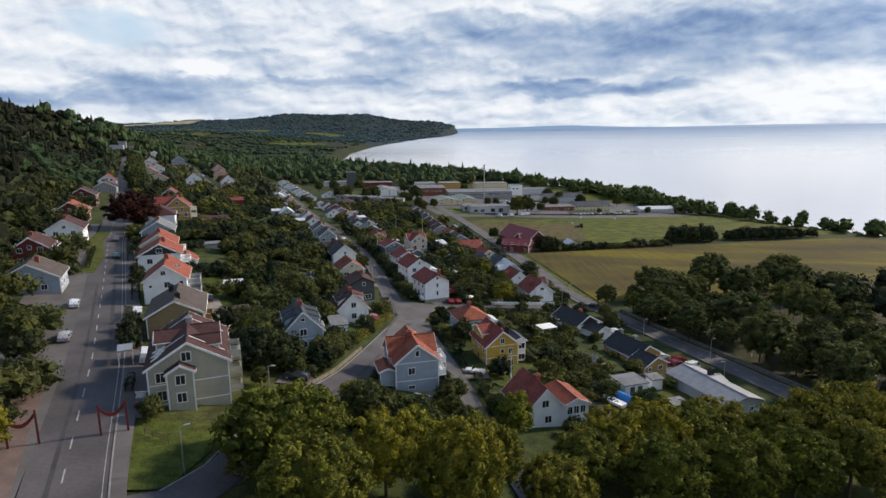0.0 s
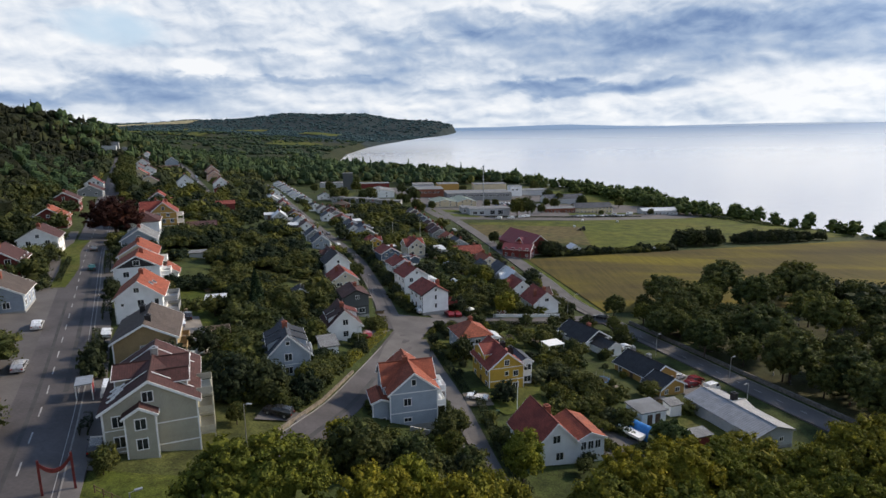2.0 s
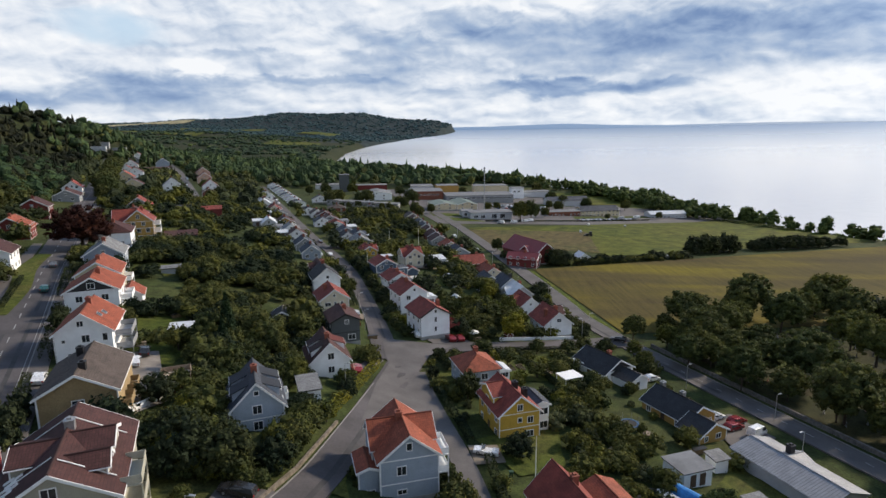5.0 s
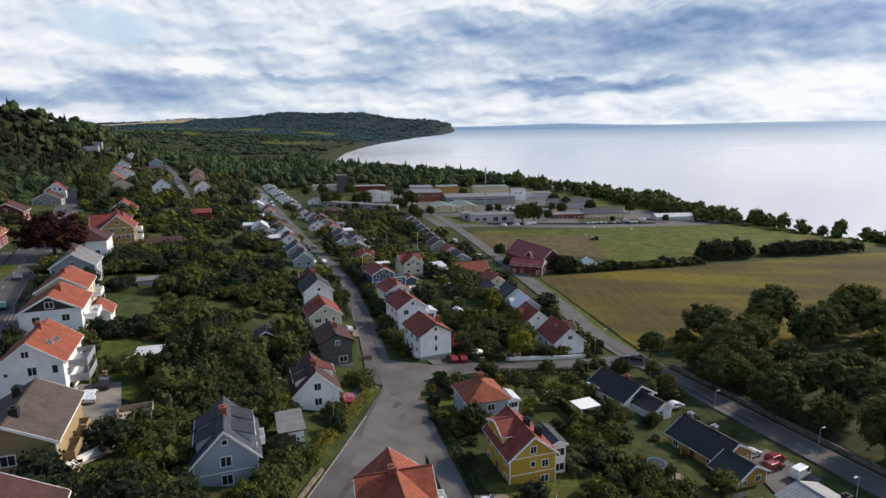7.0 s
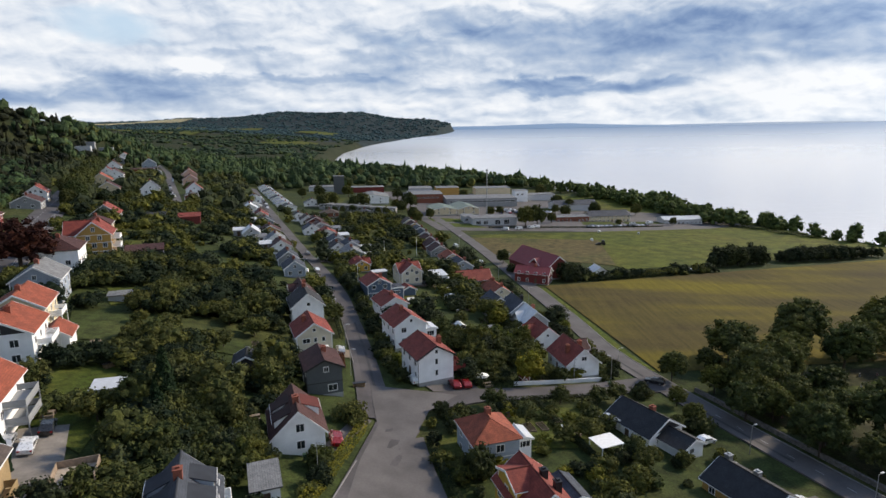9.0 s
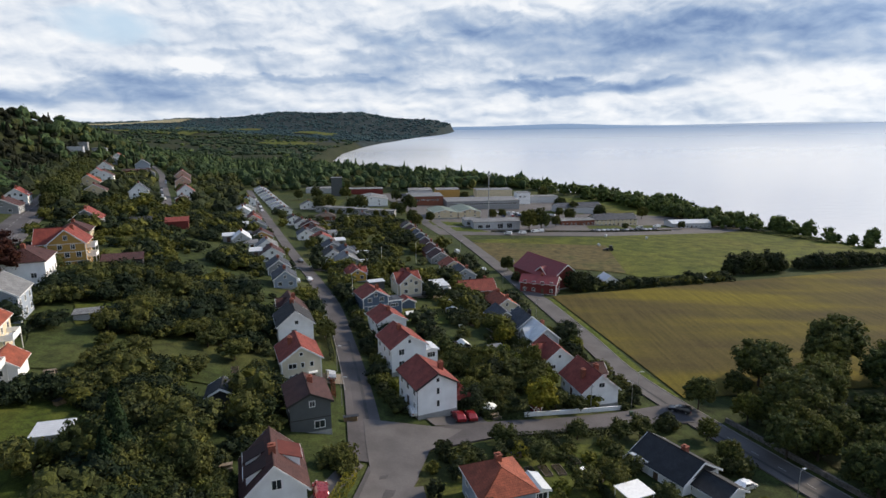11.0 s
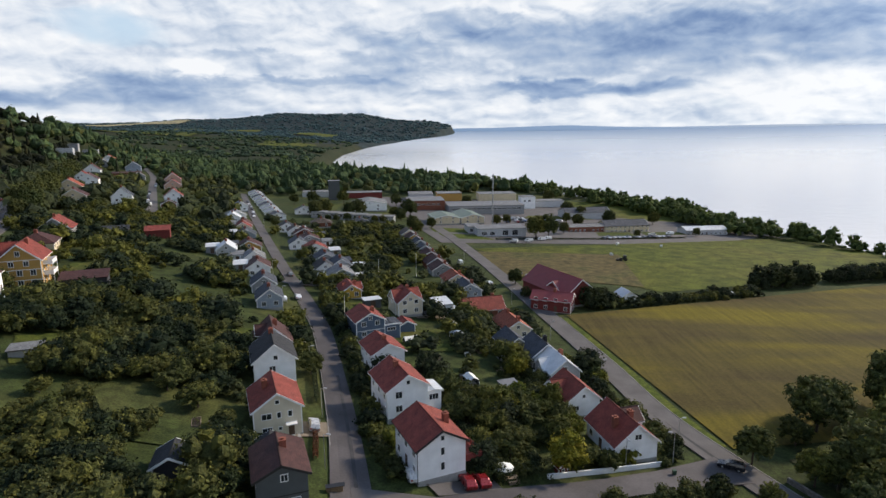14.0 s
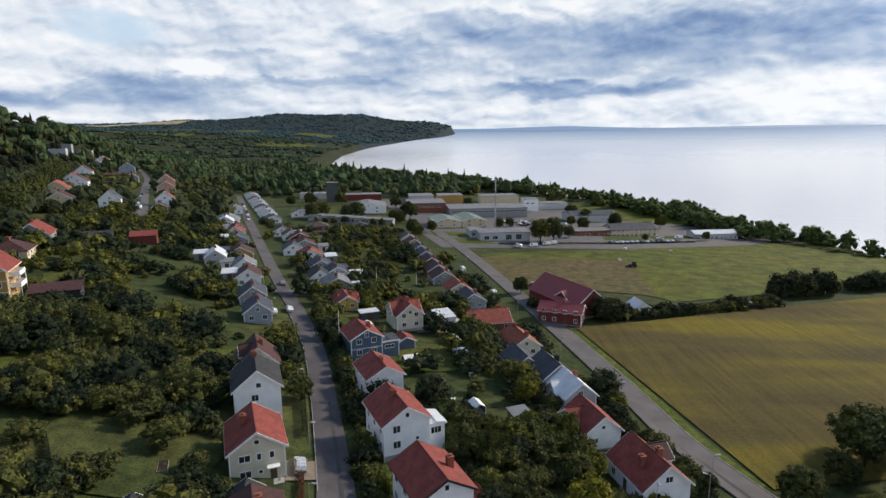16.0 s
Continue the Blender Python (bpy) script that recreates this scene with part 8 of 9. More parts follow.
# boat on a trailer under a blue cover
bt = thing("boat", "white motor boat under a bright blue tarpaulin", "boat", pose(34.0, 114.2, land(34, 114.2), 0, 0, 35))
bm = bmesh.new()
rings = []
for k in range(9):
    u = k / 8
    y = -2.6 + 5.2 * u
    w = 0.95 * (1 - max(0, (u - 0.55) / 0.45) ** 2 * 0.92)
    rings.append([bm.verts.new((sx * w * f, y, z + 0.25 * max(0, u - 0.5))) for sx, f, z in ((-1, 1, 1.35), (-1, 0.85, 0.8), (0, 0, 0.5), (1, 0.85, 0.8), (1, 1, 1.35), (0, 0, 1.3))])
for a, b in zip(rings, rings[1:]):
    for i in range(6):
        bm.faces.new((a[i], a[(i + 1) % 6], b[(i + 1) % 6], b[i]))
bm.faces.new(rings[0][::-1])
bm.faces.new(rings[-1])
bmesh.ops.recalc_face_normals(bm, faces=bm.faces)
part("hull", bm, WHITE, bt)
for sx in (-0.9, 0.9):
    bm = bmesh.new()
    tube(bm, (sx - 0.1, -0.3, 0.3), (sx + 0.1, -0.3, 0.3), 0.3, n=12)
    part("wheel", bm, RUBBER, bt)
bm = bmesh.new()
box(bm, -0.06, 0.06, -2.4, 3.4, 0.35, 0.47)
box(bm, -0.9, 0.9, -0.36, -0.24, 0.28, 0.40)
part("trailer", bm, GREYMETAL, bt)
tp = thing("tarpaulin_tent", "arched tent of bright blue tarpaulin", "tent", pose(36.2, 115.4, land(36.2, 115.4), 0, 0, 35))
bm = bmesh.new()
pr = []
for k in range(13):
    a = math.pi * k / 12
    pr.append((1.35 * math.cos(a), 0.25 + 2.2 * math.sin(a) ** 0.8))
r0 = [bm.verts.new((x, -2.6, z)) for x, z in pr]
r1 = [bm.verts.new((x, 2.6, z)) for x, z in pr]
for k in range(12):
    bm.faces.new((r0[k], r0[k + 1], r1[k + 1], r1[k]))
bm.faces.new(r1)
bmesh.ops.recalc_face_normals(bm, faces=bm.faces)
tarp = part("cover", bm, surface("blue_tarpaulin", (0.03, 0.20, 0.52), 0.5, scale=2, vary=0.25, fine=5, bump=0.5, dist=0.05), tp)
for y in (-2.5, 0, 2.5):
    bm = bmesh.new()
    for (xa, za), (xb, zb) in zip(pr, pr[1:]):
        tube(bm, (xa * 0.97, y, za * 0.98), (xb * 0.97, y, zb * 0.98), 0.03, n=5)
    part("hoop", bm, GREYMETAL, tp)

tr = thing("trampoline", "round garden trampoline with blue rim", "trampoline", pose(35.6, 139.6, land(35.6, 139.6)))
bm = bmesh.new()
bmesh.ops.create_circle(bm, cap_ends=True, segments=24, radius=1.55, matrix=Matrix.Translation((0, 0, 0.8)))
part("mat", bm, RUBBER, tr)
bm = bmesh.new()
for k in range(24):
    a, b = 2 * math.pi * k / 24, 2 * math.pi * (k + 1) / 24
    q = [bm.verts.new((r * math.cos(c), r * math.sin(c), z)) for c, r, z in ((a, 1.5, 0.84), (b, 1.5, 0.84), (b, 1.85, 0.84), (a, 1.85, 0.84), (a, 1.5, 0.78), (b, 1.5, 0.78), (b, 1.85, 0.78), (a, 1.85, 0.78))]
    for f in ((0, 3, 2, 1), (4, 5, 6, 7), (3, 7, 6, 2), (0, 1, 5, 4)):
        bm.faces.new([q[i] for i in f])
part("rim", bm, surface("blue_pad", (0.03, 0.10, 0.22), 0.6, scale=2, vary=0.2), tr)
for k in range(6):
    bm = bmesh.new()
    a = 2 * math.pi * k / 6
    tube(bm, (1.8 * math.cos(a), 1.8 * math.sin(a), -0.3), (1.75 * math.cos(a), 1.75 * math.sin(a), 2.2), 0.03, n=6)
    part("leg", bm, GREYMETAL, tr)

# the roof terrace on a carport
cp = thing("carport", "brown timber carport with a railed roof terrace", "carport", pose(-42.0, 124.5, land(-42.0, 124.5), 0, 0, 22))
FOOT.append((-42, 126, 3))
bm = bmesh.new()
box(bm, -2.2, 2.2, 0, 4.4, -2.5, 1.9)
part("wall", bm, BROWNWOOD, cp)
bm = bmesh.new()
box(bm, -2.3, 2.3, -0.1, 4.5, 1.9, 2.05)
part("deck", bm, surface("pale_deck_boards", (0.42, 0.36, 0.29), 0.85, scale=2, vary=0.2), cp)
bm = bmesh.new()
for x0, x1, y0, y1 in ((-2.3, -2.2, -0.1, 4.5), (2.2, 2.3, -0.1, 4.5), (-2.2, 2.2, 4.4, 4.5)):
    box(bm, x0, x1, y0, y1, 2.05, 2.95)
part("railing", bm, surface("weathered_boards", (0.30, 0.23, 0.17), 0.85, scale=2, vary=0.3), cp)

# masts, bales, tractor
ms = thing("mast", "tall slender steel radio mast", "mast", pose(33.0, 497.0, land(33, 497)))
bm = bmesh.new()
tube(bm, (0, 0, -1), (0, 0, 35), 0.5, 0.28, 8)
part("pole", bm, GREYMETAL, ms)
bm = bmesh.new()
for z in (31, 33):
    box(bm, -0.7, 0.7, -0.7, 0.7, z, z + 1.2)
part("antenna", bm, CONCRETE, ms)
FOIL = surface("white_bale_film", (0.72, 0.73, 0.73), 0.4, scale=4, vary=0.08, fine=9, bump=0.4)
for x, y, a in ((85.9, 397.9, 20), (121.8, 426.0, 70), (98.6, 430.8, 120)):
    t = thing("hay_bale", "round hay bale wrapped in white film", "bale", pose(x, y, land(x, y) + 0.05, 0, 0, a), "wrapped hay bales")
    bm = bmesh.new()
    tube(bm, (0, -0.62, 0.62), (0, 0.62, 0.62), 0.66, n=18)
    bmesh.ops.bevel(bm, geom=[e for e in bm.edges if len(e.link_faces) == 2 and abs(e.calc_face_angle(0)) > 1.2], offset=0.12, segments=2, affect="EDGES")
    part("wrapped_body", bm, FOIL, t)
tc = thing("tractor", "dark tractor with a front loader", "tractor", pose(88.0, 384.0, land(88, 384), 0, 0, 95))
for nm, b, mt in (("bonnet", (-0.45, 0.45, 0.3, 2.1, 0.8, 1.5), BLACKMETAL), ("cab", (-0.75, 0.75, -1.1, 0.3, 1.0, 2.6), GLASS), ("roof", (-0.85, 0.85, -1.2, 0.4, 2.6, 2.75), BLACKMETAL), ("loader", (-0.9, 0.9, 2.9, 3.6, 0.3, 0.9), BLACKMETAL), ("loader_arm", (-0.6, 0.6, 0.6, 3.0, 1.0, 1.15), BLACKMETAL)):
    bm = bmesh.new()
    box(bm, *b)
    bmesh.ops.bevel(bm, geom=list(bm.edges), offset=0.06, segments=1, affect="EDGES")
    part(nm, bm, mt, tc)
for sx in (-0.8, 0.8):
    for y, r in ((-0.7, 0.85), (1.6, 0.55)):
        bm = bmesh.new()
        tube(bm, (sx - 0.2, y, r), (sx + 0.2, y, r), r, n=16)
        part("wheel", bm, RUBBER, tc)


def wall_run(name, pts, w, h, mat, label, cat, cap=None):
    t = thing(name, label, cat, Matrix(), kind="structure")
    for (ax, ay), (bx, by) in zip(pts, pts[1:]):
        n = max(1, int(math.hypot(bx - ax, by - ay) / 2.4))
        for k in range(n):
            u, v = k / n, (k + 1) / n
            p, q = Vector((ax + (bx - ax) * u, ay + (by - ay) * u)), Vector((ax + (bx - ax) * v, ay + (by - ay) * v))
            t2 = (q - p).normalized()
            q = q - t2 * 0.03
            nr = Vector((-t2.y, t2.x)) * w / 2
            z0, z1 = land(p.x, p.y), land(q.x, q.y)
            bm = bmesh.new()
            vs = [bm.verts.new(c) for c in ((*(p - nr), z0 - 0.5), (*(q - nr), z1 - 0.5), (*(q + nr), z1 - 0.5), (*(p + nr), z0 - 0.5), (*(p - nr), z0 + h), (*(q - nr), z1 + h), (*(q + nr), z1 + h), (*(p + nr), z0 + h))]
            for f in ((3, 2, 1, 0), (4, 5, 6, 7), (0, 1, 5, 4), (1, 2, 6, 5), (2, 3, 7, 6), (3, 0, 4, 7)):
                bm.faces.new([vs[i] for i in f])
            part("panel", bm, mat, t)
    return t


wall_run("garden_wall", [(15.5, 185.8), (27, 189.8), (38.5, 194.2)], 0.25, 0.75, PLASTER, "low white rendered garden wall beside the street", "wall")
STONE = surface("dry_stone", (0.16, 0.15, 0.14), 0.95, scale=1.5, vary=0.45, fine=5, bump=0.6, dist=0.08)
wall_run("stone_wall", offset(RIGHT, -5.4)[1:5], 0.5, 0.8, STONE, "low dark stone wall round the burial ground", "wall")
wall_run("retaining_wall", offset(FORK, -3.5)[2:7], 0.4, 0.35, surface("pale_boulders", (0.22, 0.185, 0.145), 0.95, scale=1.2, vary=0.45, fine=4, bump=0.7, dist=0.1), "low retaining wall of pale boulders", "wall")
wall_run("retaining_wall", [(-4.6, 105.6), (4.0, 107.4)], 0.3, 0.6, CONCRETE, "low concrete wall of the parking place", "wall")


def rail_fence(pts, label):
    """Posts with two rails between them."""
    t = thing("rail_fence", label, "fence", Matrix(), kind="structure")
    for (ax, ay), (bx, by) in zip(pts, pts[1:]):
        n = max(1, round(math.hypot(bx - ax, by - ay) / 1.6))
        at = [(ax + (bx - ax) * k / n, ay + (by - ay) * k / n) for k in range(n + 1)]
        for x, y in at:
            bm = bmesh.new()
            tube(bm, (x, y, land(x, y) - 0.4), (x, y, land(x, y) + 1.05), 0.07, n=6)
            part("post", bm, BROWNWOOD, t)
        for (x0, y0), (x1, y1) in zip(at, at[1:]):
            for h in (0.5, 0.92):
                bm = bmesh.new()
                tube(bm, (x0, y0, land(x0, y0) + h), (x1, y1, land(x1, y1) + h), 0.045, n=6)
                part("rail", bm, BROWNWOOD, t)


rail_fence([(-36.9, 74.8), (-33.2, 73.2)], "brown timber rail fence on the lawn")
wall_run("timber_fence", [(-45.5, 113.5), (-42.6, 122.5)], 0.08, 1.2, WHITE, "white boarded fence of the driveway", "fence")
wall_run("timber_fence", [(15, 236), (24, 231)], 0.08, 1.0, WHITE, "white garden fence", "fence")
wall_run("timber_fence", [(-26, 256.5), (-20, 259), (-23, 279)], 0.08, 0.9, BROWNWOOD, "brown garden fence along the lawn", "fence")

# small things in the gardens and yards
CANVAS = surface("pale_canvas", (0.78, 0.77, 0.72), 0.8, scale=2, vary=0.1)
TEAK = surface("weathered_teak", (0.24, 0.19, 0.14), 0.85, scale=3, vary=0.3)
LOGS = surface("split_logs", (0.26, 0.18, 0.10), 0.95, scale=4, vary=0.4)
SLATE_GREEN = surface("green_plastic", (0.03, 0.07, 0.04), 0.6, scale=3, vary=0.2)


def parasol(x, y):
    t = thing("parasol", "closed-rib garden parasol of pale canvas", "parasol", pose(x, y, land(x, y)), "garden parasols")
    bm = bmesh.new()
    tube(bm, (0, 0, -0.2), (0, 0, 2.5), 0.03, n=6)
    part("pole", bm, TEAK, t)
    bm = bmesh.new()
    top = bm.verts.new((0, 0, 2.6))
    rim = [bm.verts.new((1.5 * math.cos(k * math.pi / 4), 1.5 * math.sin(k * math.pi / 4), 2.05)) for k in range(8)]
    low = [bm.verts.new((1.5 * math.cos(k * math.pi / 4), 1.5 * math.sin(k * math.pi / 4), 1.9)) for k in range(8)]
    for k in range(8):
        bm.faces.new((top, rim[k], rim[(k + 1) % 8]))
        bm.faces.new((rim[k], low[k], low[(k + 1) % 8], rim[(k + 1) % 8]))
    part("canopy", bm, CANVAS, t)


def garden_table(x, y, a):
    t = thing("garden_table", "weathered wooden garden table with benches", "garden table", pose(x, y, land(x, y), 0, 0, a), "garden tables")
    bm = bmesh.new()
    box(bm, -0.9, 0.9, -0.4, 0.4, 0.68, 0.74)
    part("tabletop", bm, TEAK, t)
    for sx in (-0.7, 0.7):
        bm = bmesh.new()
        box(bm, sx - 0.05, sx + 0.05, -0.3, 0.3, -0.1, 0.68)
        part("leg", bm, TEAK, t)
    for sy in (-0.75, 0.75):
        bm = bmesh.new()
        box(bm, -0.9, 0.9, sy - 0.15, sy + 0.15, -0.1, 0.44)
        part("bench", bm, TEAK, t)


def greenhouse(x, y, a, w=2.4, l=3.6):
    t = thing("greenhouse", "small glass greenhouse with white frame", "greenhouse", pose(x, y, land(x, y), 0, 0, a), "greenhouses")
    bm = bmesh.new()
    box(bm, -w / 2, w / 2, 0, l, -0.6, 0.15)
    part("base", bm, CONCRETE, t)
    prof = [(-w / 2, 0.15), (-w / 2, 1.6), (0, 2.3), (w / 2, 1.6), (w / 2, 0.15)]
    for k in range(int(l / 0.9) + 1):
        bm = bmesh.new()
        for (xa, za), (xb, zb) in zip(prof, prof[1:]):
            tube(bm, (xa, k * 0.9, za), (xb, k * 0.9, zb), 0.04, n=4)
        part("rib", bm, WHITE, t)
    for (xa, za), (xb, zb) in zip(prof, prof[1:]):
        bm = bmesh.new()
        d = Vector((zb - za, 0, xa - xb)).normalized() * 0.015
        q = [Vector((xa, 0, za)), Vector((xb, 0, zb)), Vector((xb, l, zb)), Vector((xa, l, za))]
        v0, v1 = [bm.verts.new(p - d) for p in q], [bm.verts.new(p + d) for p in q]
        bm.faces.new(v0)
        bm.faces.new(v1[::-1])
        for k in range(4):
            bm.faces.new((v0[k], v1[k], v1[(k + 1) % 4], v0[(k + 1) % 4]))
        bmesh.ops.recalc_face_normals(bm, faces=bm.faces)
        part("pane", bm, CANVAS if xa * xb == 0 and za + zb > 3.5 else GLASS, t)


def woodpile(x, y, a, l=2.6):
    t = thing("woodpile", "stacked firewood under a dark sheet", "woodpile", pose(x, y, land(x, y), 0, 0, a), "woodpiles")
    bm = bmesh.new()
    rg2 = np.random.default_rng(int(abs(x * 7 + y)))
    for i in range(int(l / 0.24)):
        for j in range(4):
            tube(bm, (-l / 2 + 0.12 + i * 0.24, -0.4, 0.12 + j * 0.22), (-l / 2 + 0.12 + i * 0.24 + rg2.uniform(-0.03, 0.03), 0.4, 0.12 + j * 0.22), 0.115, n=6)
    ob = part("firewood", bm, LOGS, t)
    tagged(ob, kind="stuff")
    bm = bmesh.new()
    box(bm, -l / 2 - 0.1, l / 2 + 0.1, -0.5, 0.5, 0.92, 0.98)
    part("cover", bm, BLACKMETAL, t)


def bin_(x, y, a):
    t = thing("wheelie_bin", "dark green plastic wheelie bin", "bin", pose(x, y, land(x, y), 0, 0, a), "wheelie bins")
    bm = bmesh.new()
    v = box(bm, -0.26, 0.26, -0.3, 0.3, 0.1, 0.95)
    for k in range(4):
        v[k].co.x *= 0.82
        v[k].co.y *= 0.82
    part("body", bm, SLATE_GREEN, t)
    bm = bmesh.new()
    box(bm, -0.29, 0.29, -0.34, 0.32, 0.95, 1.02)
    part("lid", bm, SLATE_GREEN, t)
    for sx in (-0.24, 0.24):
        bm = bmesh.new()
        tube(bm, (sx - 0.03, 0.26, 0.1), (sx + 0.03, 0.26, 0.1), 0.1, n=8)
        part("wheel", bm, RUBBER, t)


def raised_bed(x, y, a, w=1.4, l=3.0):
    t = thing("raised_bed", "timber-edged vegetable bed with low plants", "garden bed", pose(x, y, land(x, y), 0, 0, a), "vegetable beds")
    for x0, x1, y0, y1 in ((-w / 2, -w / 2 + 0.06, 0, l), (w / 2 - 0.06, w / 2, 0, l), (-w / 2 + 0.07, w / 2 - 0.07, 0, 0.06), (-w / 2 + 0.07, w / 2 - 0.07, l - 0.06, l)):
        bm = bmesh.new()
        box(bm, x0, x1, y0, y1, -0.4, 0.35)
        part("board", bm, TEAK, t)
    bm = bmesh.new()
    box(bm, -w / 2 + 0.08, w / 2 - 0.08, 0.08, l - 0.08, -0.4, 0.25)
    part("soil", bm, surface("garden_soil", (0.045, 0.032, 0.022), 0.95, scale=3, vary=0.4, bump=0.5), t)
    rg2 = np.random.default_rng(int(abs(x * 5 + y * 3)))
    pp = np.stack([rg2.uniform(-w / 2 + 0.15, w / 2 - 0.15, 46), rg2.uniform(0.15, l - 0.15, 46), rg2.uniform(0.28, 0.5, 46)], 1)
    share("plants", quads_to_mesh("plants", [(leaf_arrays(pp, np.tile([0.0, 0, 1], (46, 1)), 0.14, rg2), None)], LEAF2), t, Matrix())


for x, y in ((8.4, 184.6), (-14.5, 256), (16.5, 249)):
    parasol(x, y)
for x, y, a in ((9.6, 184.0, 20), (24.5, 164.5, 60), (0.5, 214.5, 10), (12.4, 233.5, 0), (29.5, 129, 40), (-56.5, 142.5, 20), (-36.5, 213.5, 80), (-13.0, 257, 30), (20.5, 137.5, 10), (38.0, 136.2, 70), (-66.5, 172, 20), (-30.5, 152.5, 20)):
    garden_table(x, y, a)
for x, y, a in ((5.5, 221, 20), (-8.0, 247.5, 110), (14.5, 240.5, 15), (-22, 268, 20), (-61.5, 203.5, 40), (-36.0, 236.0, 10), (2.0, 262.5, 15), (-48.0, 158.5, 10), (-82, 236, 20), (5.5, 292, 10), (-20, 322, 20), (-30, 345, 10)):
    greenhouse(x, y, a)
for x, y, a in ((3.8, 226, 30), (-17.0, 176.5, 15), (27.0, 132.5, 70), (-33.5, 139.5, 20), (-58.5, 162.5, 70), (11.5, 169.0, 20), (45.5, 131.5, 20), (-46.5, 198.5, 30)):
    woodpile(x, y, a)
for x, y, a in ((2.6, 112.0, 20), (-5.6, 185.5, 30), (38.0, 190.5, 100), (10.8, 118.4, 90), (-23.0, 128.5, 20), (-20.4, 143.2, 20), (-49.4, 116.5, 20), (56.6, 134.5, 20)):
    bin_(x, y, a)
for x, y, a in ((14.0, 163, 15), (16.4, 163.8, 15), (18.8, 164.6, 15), (22.0, 168.5, 15), (-40.6, 186.0, 20), (-38.2, 186.8, 20), (6.0, 244, 15), (8.4, 244.6, 15), (-2.0, 236, 15), (33.5, 150.5, 25), (-54, 168, 20), (-4.0, 228.5, 20), (2.2, 252, 15), (-60.5, 226, 20)):
    raised_bed(x, y, a)
# low box hedges round the grave plots
for k in range(14):
    gx, gy = 74 + (k % 7) * 6.5, 122 + (k // 7) * 13 + (k % 7) * 2.2
    if near_line(gx, gy, RIGHT) > 9:
        hedge([(gx, gy), (gx + 4.6, gy + 1.4)], 0.5, 0.5, "low clipped box hedge between graves")

# gravestones in rows
GSTONE = [surface("grey_granite", (0.24, 0.24, 0.24), 0.6, scale=3, vary=0.2), surface("dark_granite", (0.07, 0.07, 0.075), 0.4, scale=3, vary=0.2), surface("red_granite", (0.24, 0.12, 0.09), 0.5, scale=3, vary=0.2)]
GM = []
for k, (w, h) in enumerate(((0.7, 0.8), (0.6, 1.0), (0.9, 0.65))):
    bm = bmesh.new()
    box(bm, -w / 2, w / 2, -0.09, 0.09, -0.2, h)
    box(bm, -w / 2 - 0.1, w / 2 + 0.1, -0.2, 0.2, -0.2, 0.12)
    bmesh.ops.bevel(bm, geom=list(bm.edges), offset=0.04, segments=2, affect="EDGES")
    me = bpy.data.meshes.new("gravestone")
    bm.to_mesh(me)
    bm.free()
    me.materials.append(GSTONE[k])
    GM.append(me)
rg = np.random.default_rng(5)
count = 0
for row in range(16):
    for col in range(12):
        x, y = 66 + col * 5.0 + row * 0.9, 206 - row * 5.6 + col * 0.9
        if near_line(x, y, RIGHT) < 8.5 or rg.random() < 0.35 or y > 198 + (x - 58) * 0.16 or count > 120:
            continue
        ob = new("gravestone", GM[int(rg.integers(3))])
        ob.matrix_basis = pose(x, y, land(x, y) + 0.05, 0, 0, 60 + rg.uniform(-6, 6))
        tagged(ob, "small granite gravestone on dark gravel", "gravestone", "gravestones in rows")
        count += 1


def garden_set(x, y, a):
    t = thing("garden_table", "weathered white garden table in the grass", "table", pose(x, y, land(x, y), 0, 0, a), "garden tables")
    bm = bmesh.new()
    box(bm, -0.8, 0.8, -0.4, 0.4, 0.70, 0.75)
    part("tabletop", bm, WHITE, t)
    for sx in (-0.7, 0.7):
        for sy in (-0.3, 0.3):
            bm = bmesh.new()
            box(bm, sx - 0.04, sx + 0.04, sy - 0.04, sy + 0.04, -0.1, 0.70)
            part("leg", bm, WHITE, t)


for x, y, a in ((5, 242, 20), (13, 262, 40), (0, 226, 10), (22, 166, 30), (-36, 176, 20), (15, 140, 50), (-60, 205, 10)):
    garden_set(x, y, a)


def tent(x, y, w, label, mat, ang=20):
    t = thing("garden_pavilion", label, "pavilion", pose(x, y, land(x, y), 0, 0, ang), "garden pavilions")
    bm = bmesh.new()
    c = [bm.verts.new(p) for p in ((-w, -w, 2.1), (w, -w, 2.1), (w, w, 2.1), (-w, w, 2.1), (0, 0, 3.0))]
    d = [bm.verts.new(p) for p in ((-w, -w, 1.9), (w, -w, 1.9), (w, w, 1.9), (-w, w, 1.9))]
    for k in range(4):
        bm.faces.new((c[k], c[(k + 1) % 4], c[4]))
        bm.faces.new((d[k], d[(k + 1) % 4], c[(k + 1) % 4], c[k]))
    part("canopy", bm, mat, t)
    for sx in (-1, 1):
        for sy in (-1, 1):
            bm = bmesh.new()
            tube(bm, (sx * w * 0.96, sy * w * 0.96, -0.2), (sx * w * 0.96, sy * w * 0.96, 2.05), 0.04, n=6)
            part("post", bm, WHITE, t)


tent(10.7, 263.5, 1.6, "white canvas garden pavilion on posts", WHITE)
tent(2.6, 253.5, 1.6, "grey canvas garden pavilion on posts", WALLS["sheet"])
tent(2.4, 280.0, 1.3, "greenish glass garden pavilion", WALLS["sheet"])
tent(18.0, 238.0, 1.5, "white garden pavilion beside the slate roof", WHITE)
tent(13.0, 286.0, 1.7, "white canopy beside the brick bungalow", WHITE)

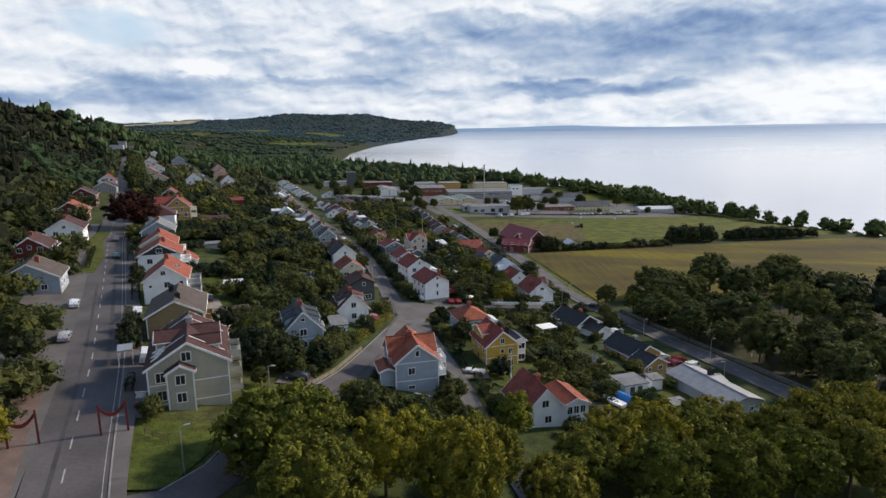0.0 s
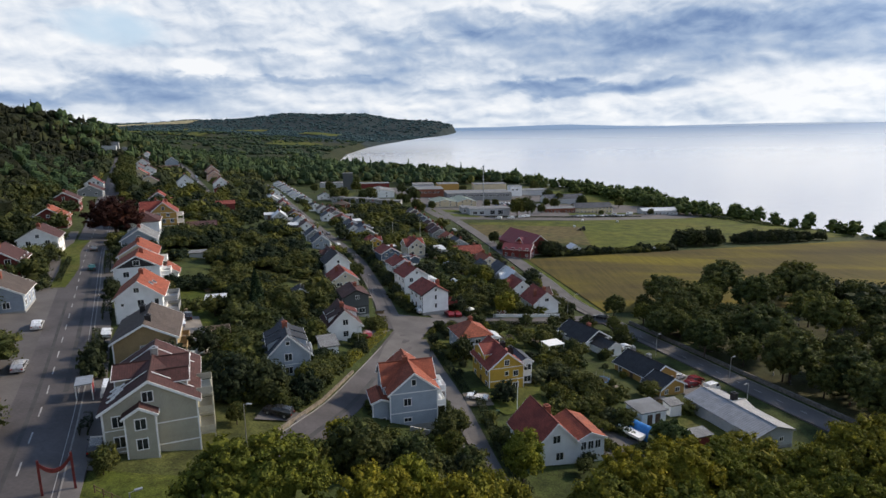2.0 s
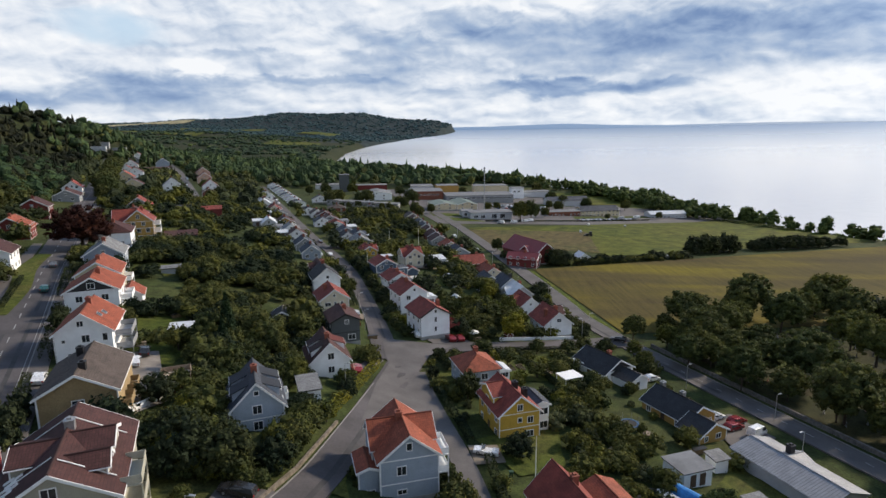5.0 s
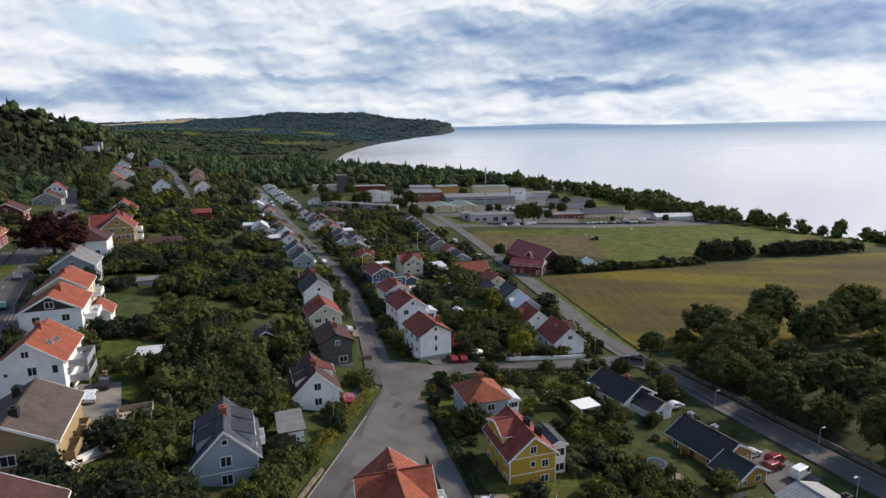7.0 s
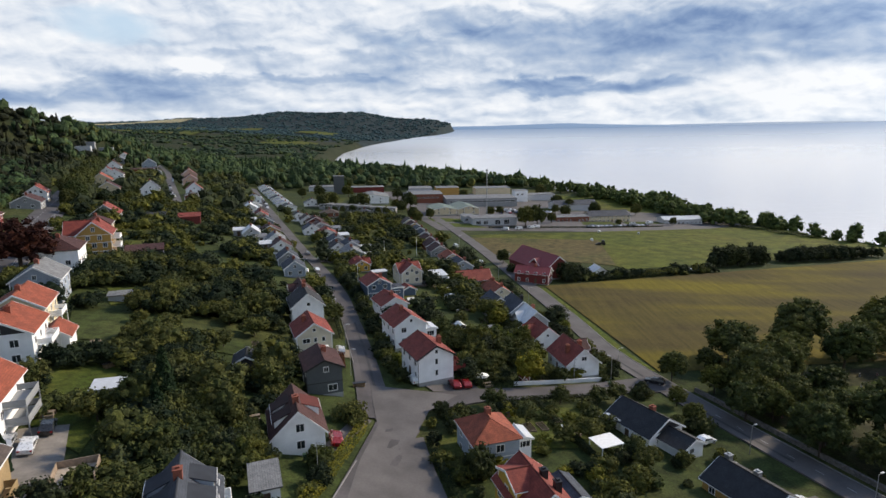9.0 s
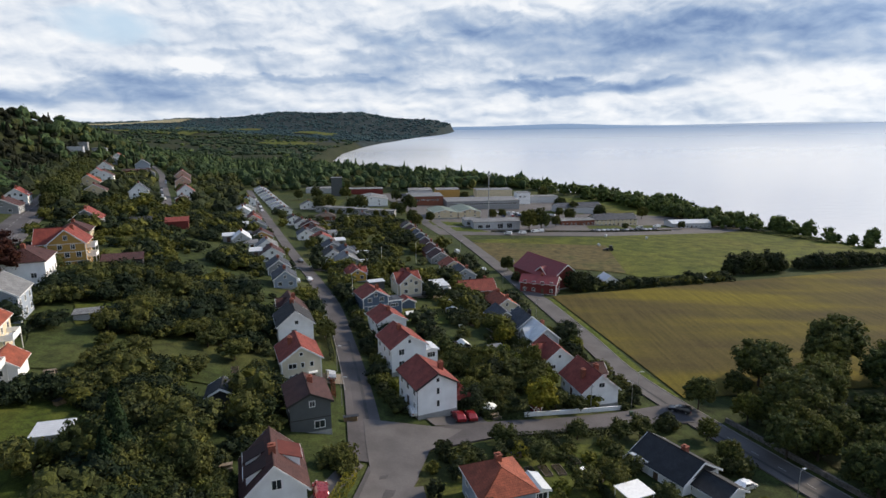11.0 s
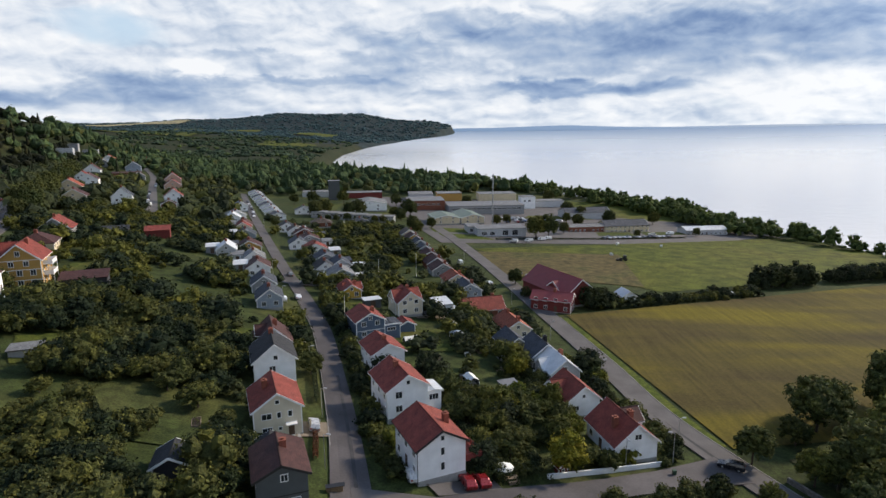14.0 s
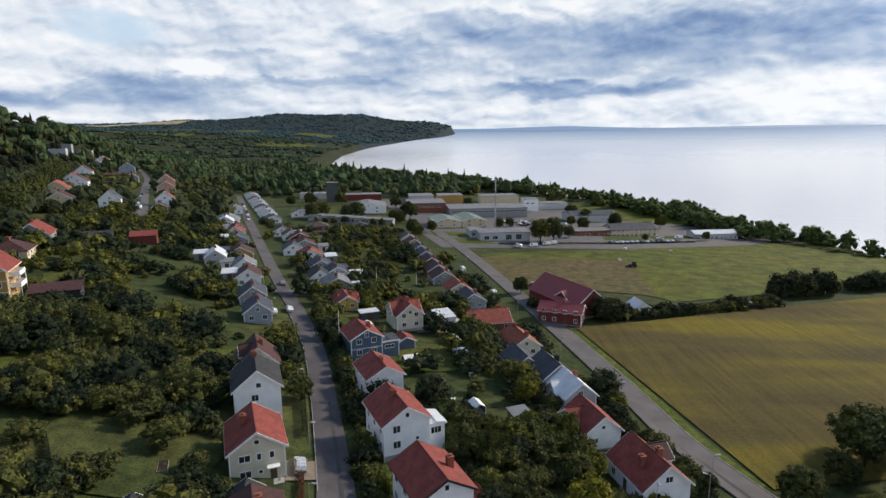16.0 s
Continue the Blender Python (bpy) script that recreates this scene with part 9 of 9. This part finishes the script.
cn = thing("canopy", "thin white flat canopy on slim posts", "canopy", pose(28.2, 158.4, land(28.2, 158.4), 0, 0, 22))
bm = bmesh.new()
box(bm, -2.3, 2.3, -2.0, 2.0, 2.3, 2.42)
part("roof", bm, WHITE, cn)
for sx in (-2.1, 2.1):
    for sy in (-1.8, 1.8):
        bm = bmesh.new()
        box(bm, sx - 0.06, sx + 0.06, sy - 0.06, sy + 0.06, -0.4, 2.3)
        part("post", bm, WHITE, cn)

# small red playhouse by the white wall
house("tiny falu red playhouse with white trim", 18.4, 187.6, 20, 1.6, 1.8, 1.2, 2.0, "red", "red", plinth=0.0, cat="playhouse", name="playhouse", chim=(), fronts=[(0, 0.5, 0.4, 0.4)], sides="", over=0.15, group="", down=0.5)

# the farther shore across the lake
bm = bmesh.new()
prev = None
for k in range(61):
    x = 40 + 4900 * k / 60
    y = 4875
    h = 12 + 9 * (0.5 + 0.5 * math.sin(k * 0.21 + 0.6)) + 3 * noise.noise((k * 0.3, 0, 0)) + 16 * math.exp(-((x - 1000) / 420) ** 2) + 0.006 * x
    a, b, c = bm.verts.new((x, y, 20)), bm.verts.new((x, y + 4, 38 + h)), bm.verts.new((x, y + 30, 20))
    if prev:
        bm.faces.new((prev[0], a, b, prev[1]))
        bm.faces.new((prev[1], b, c, prev[2]))
    prev = (a, b, c)
me = bpy.data.meshes.new("backdrop")
bm.to_mesh(me)
bm.free()
HAZEHILLS, n, l, p = node_mat("haze_glow_hills")
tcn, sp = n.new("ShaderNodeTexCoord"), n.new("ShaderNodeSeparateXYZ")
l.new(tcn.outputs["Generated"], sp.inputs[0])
# blue haze painted as a glow of the hills, paler towards the east
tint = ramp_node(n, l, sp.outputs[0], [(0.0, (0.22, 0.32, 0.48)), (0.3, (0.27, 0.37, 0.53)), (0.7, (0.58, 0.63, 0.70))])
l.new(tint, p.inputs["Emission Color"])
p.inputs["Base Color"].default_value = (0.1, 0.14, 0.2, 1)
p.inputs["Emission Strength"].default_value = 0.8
me.materials.append(HAZEHILLS)
tagged(new("backdrop", me), "far hills glowing in painted blue haze on the opposite shore", "hills", kind="structure")
for t in [q for pool in TREES.values() for q in pool] + list(CARS.values()):
    for o in (*t.children_recursive, t):
        bpy.data.objects.remove(o)
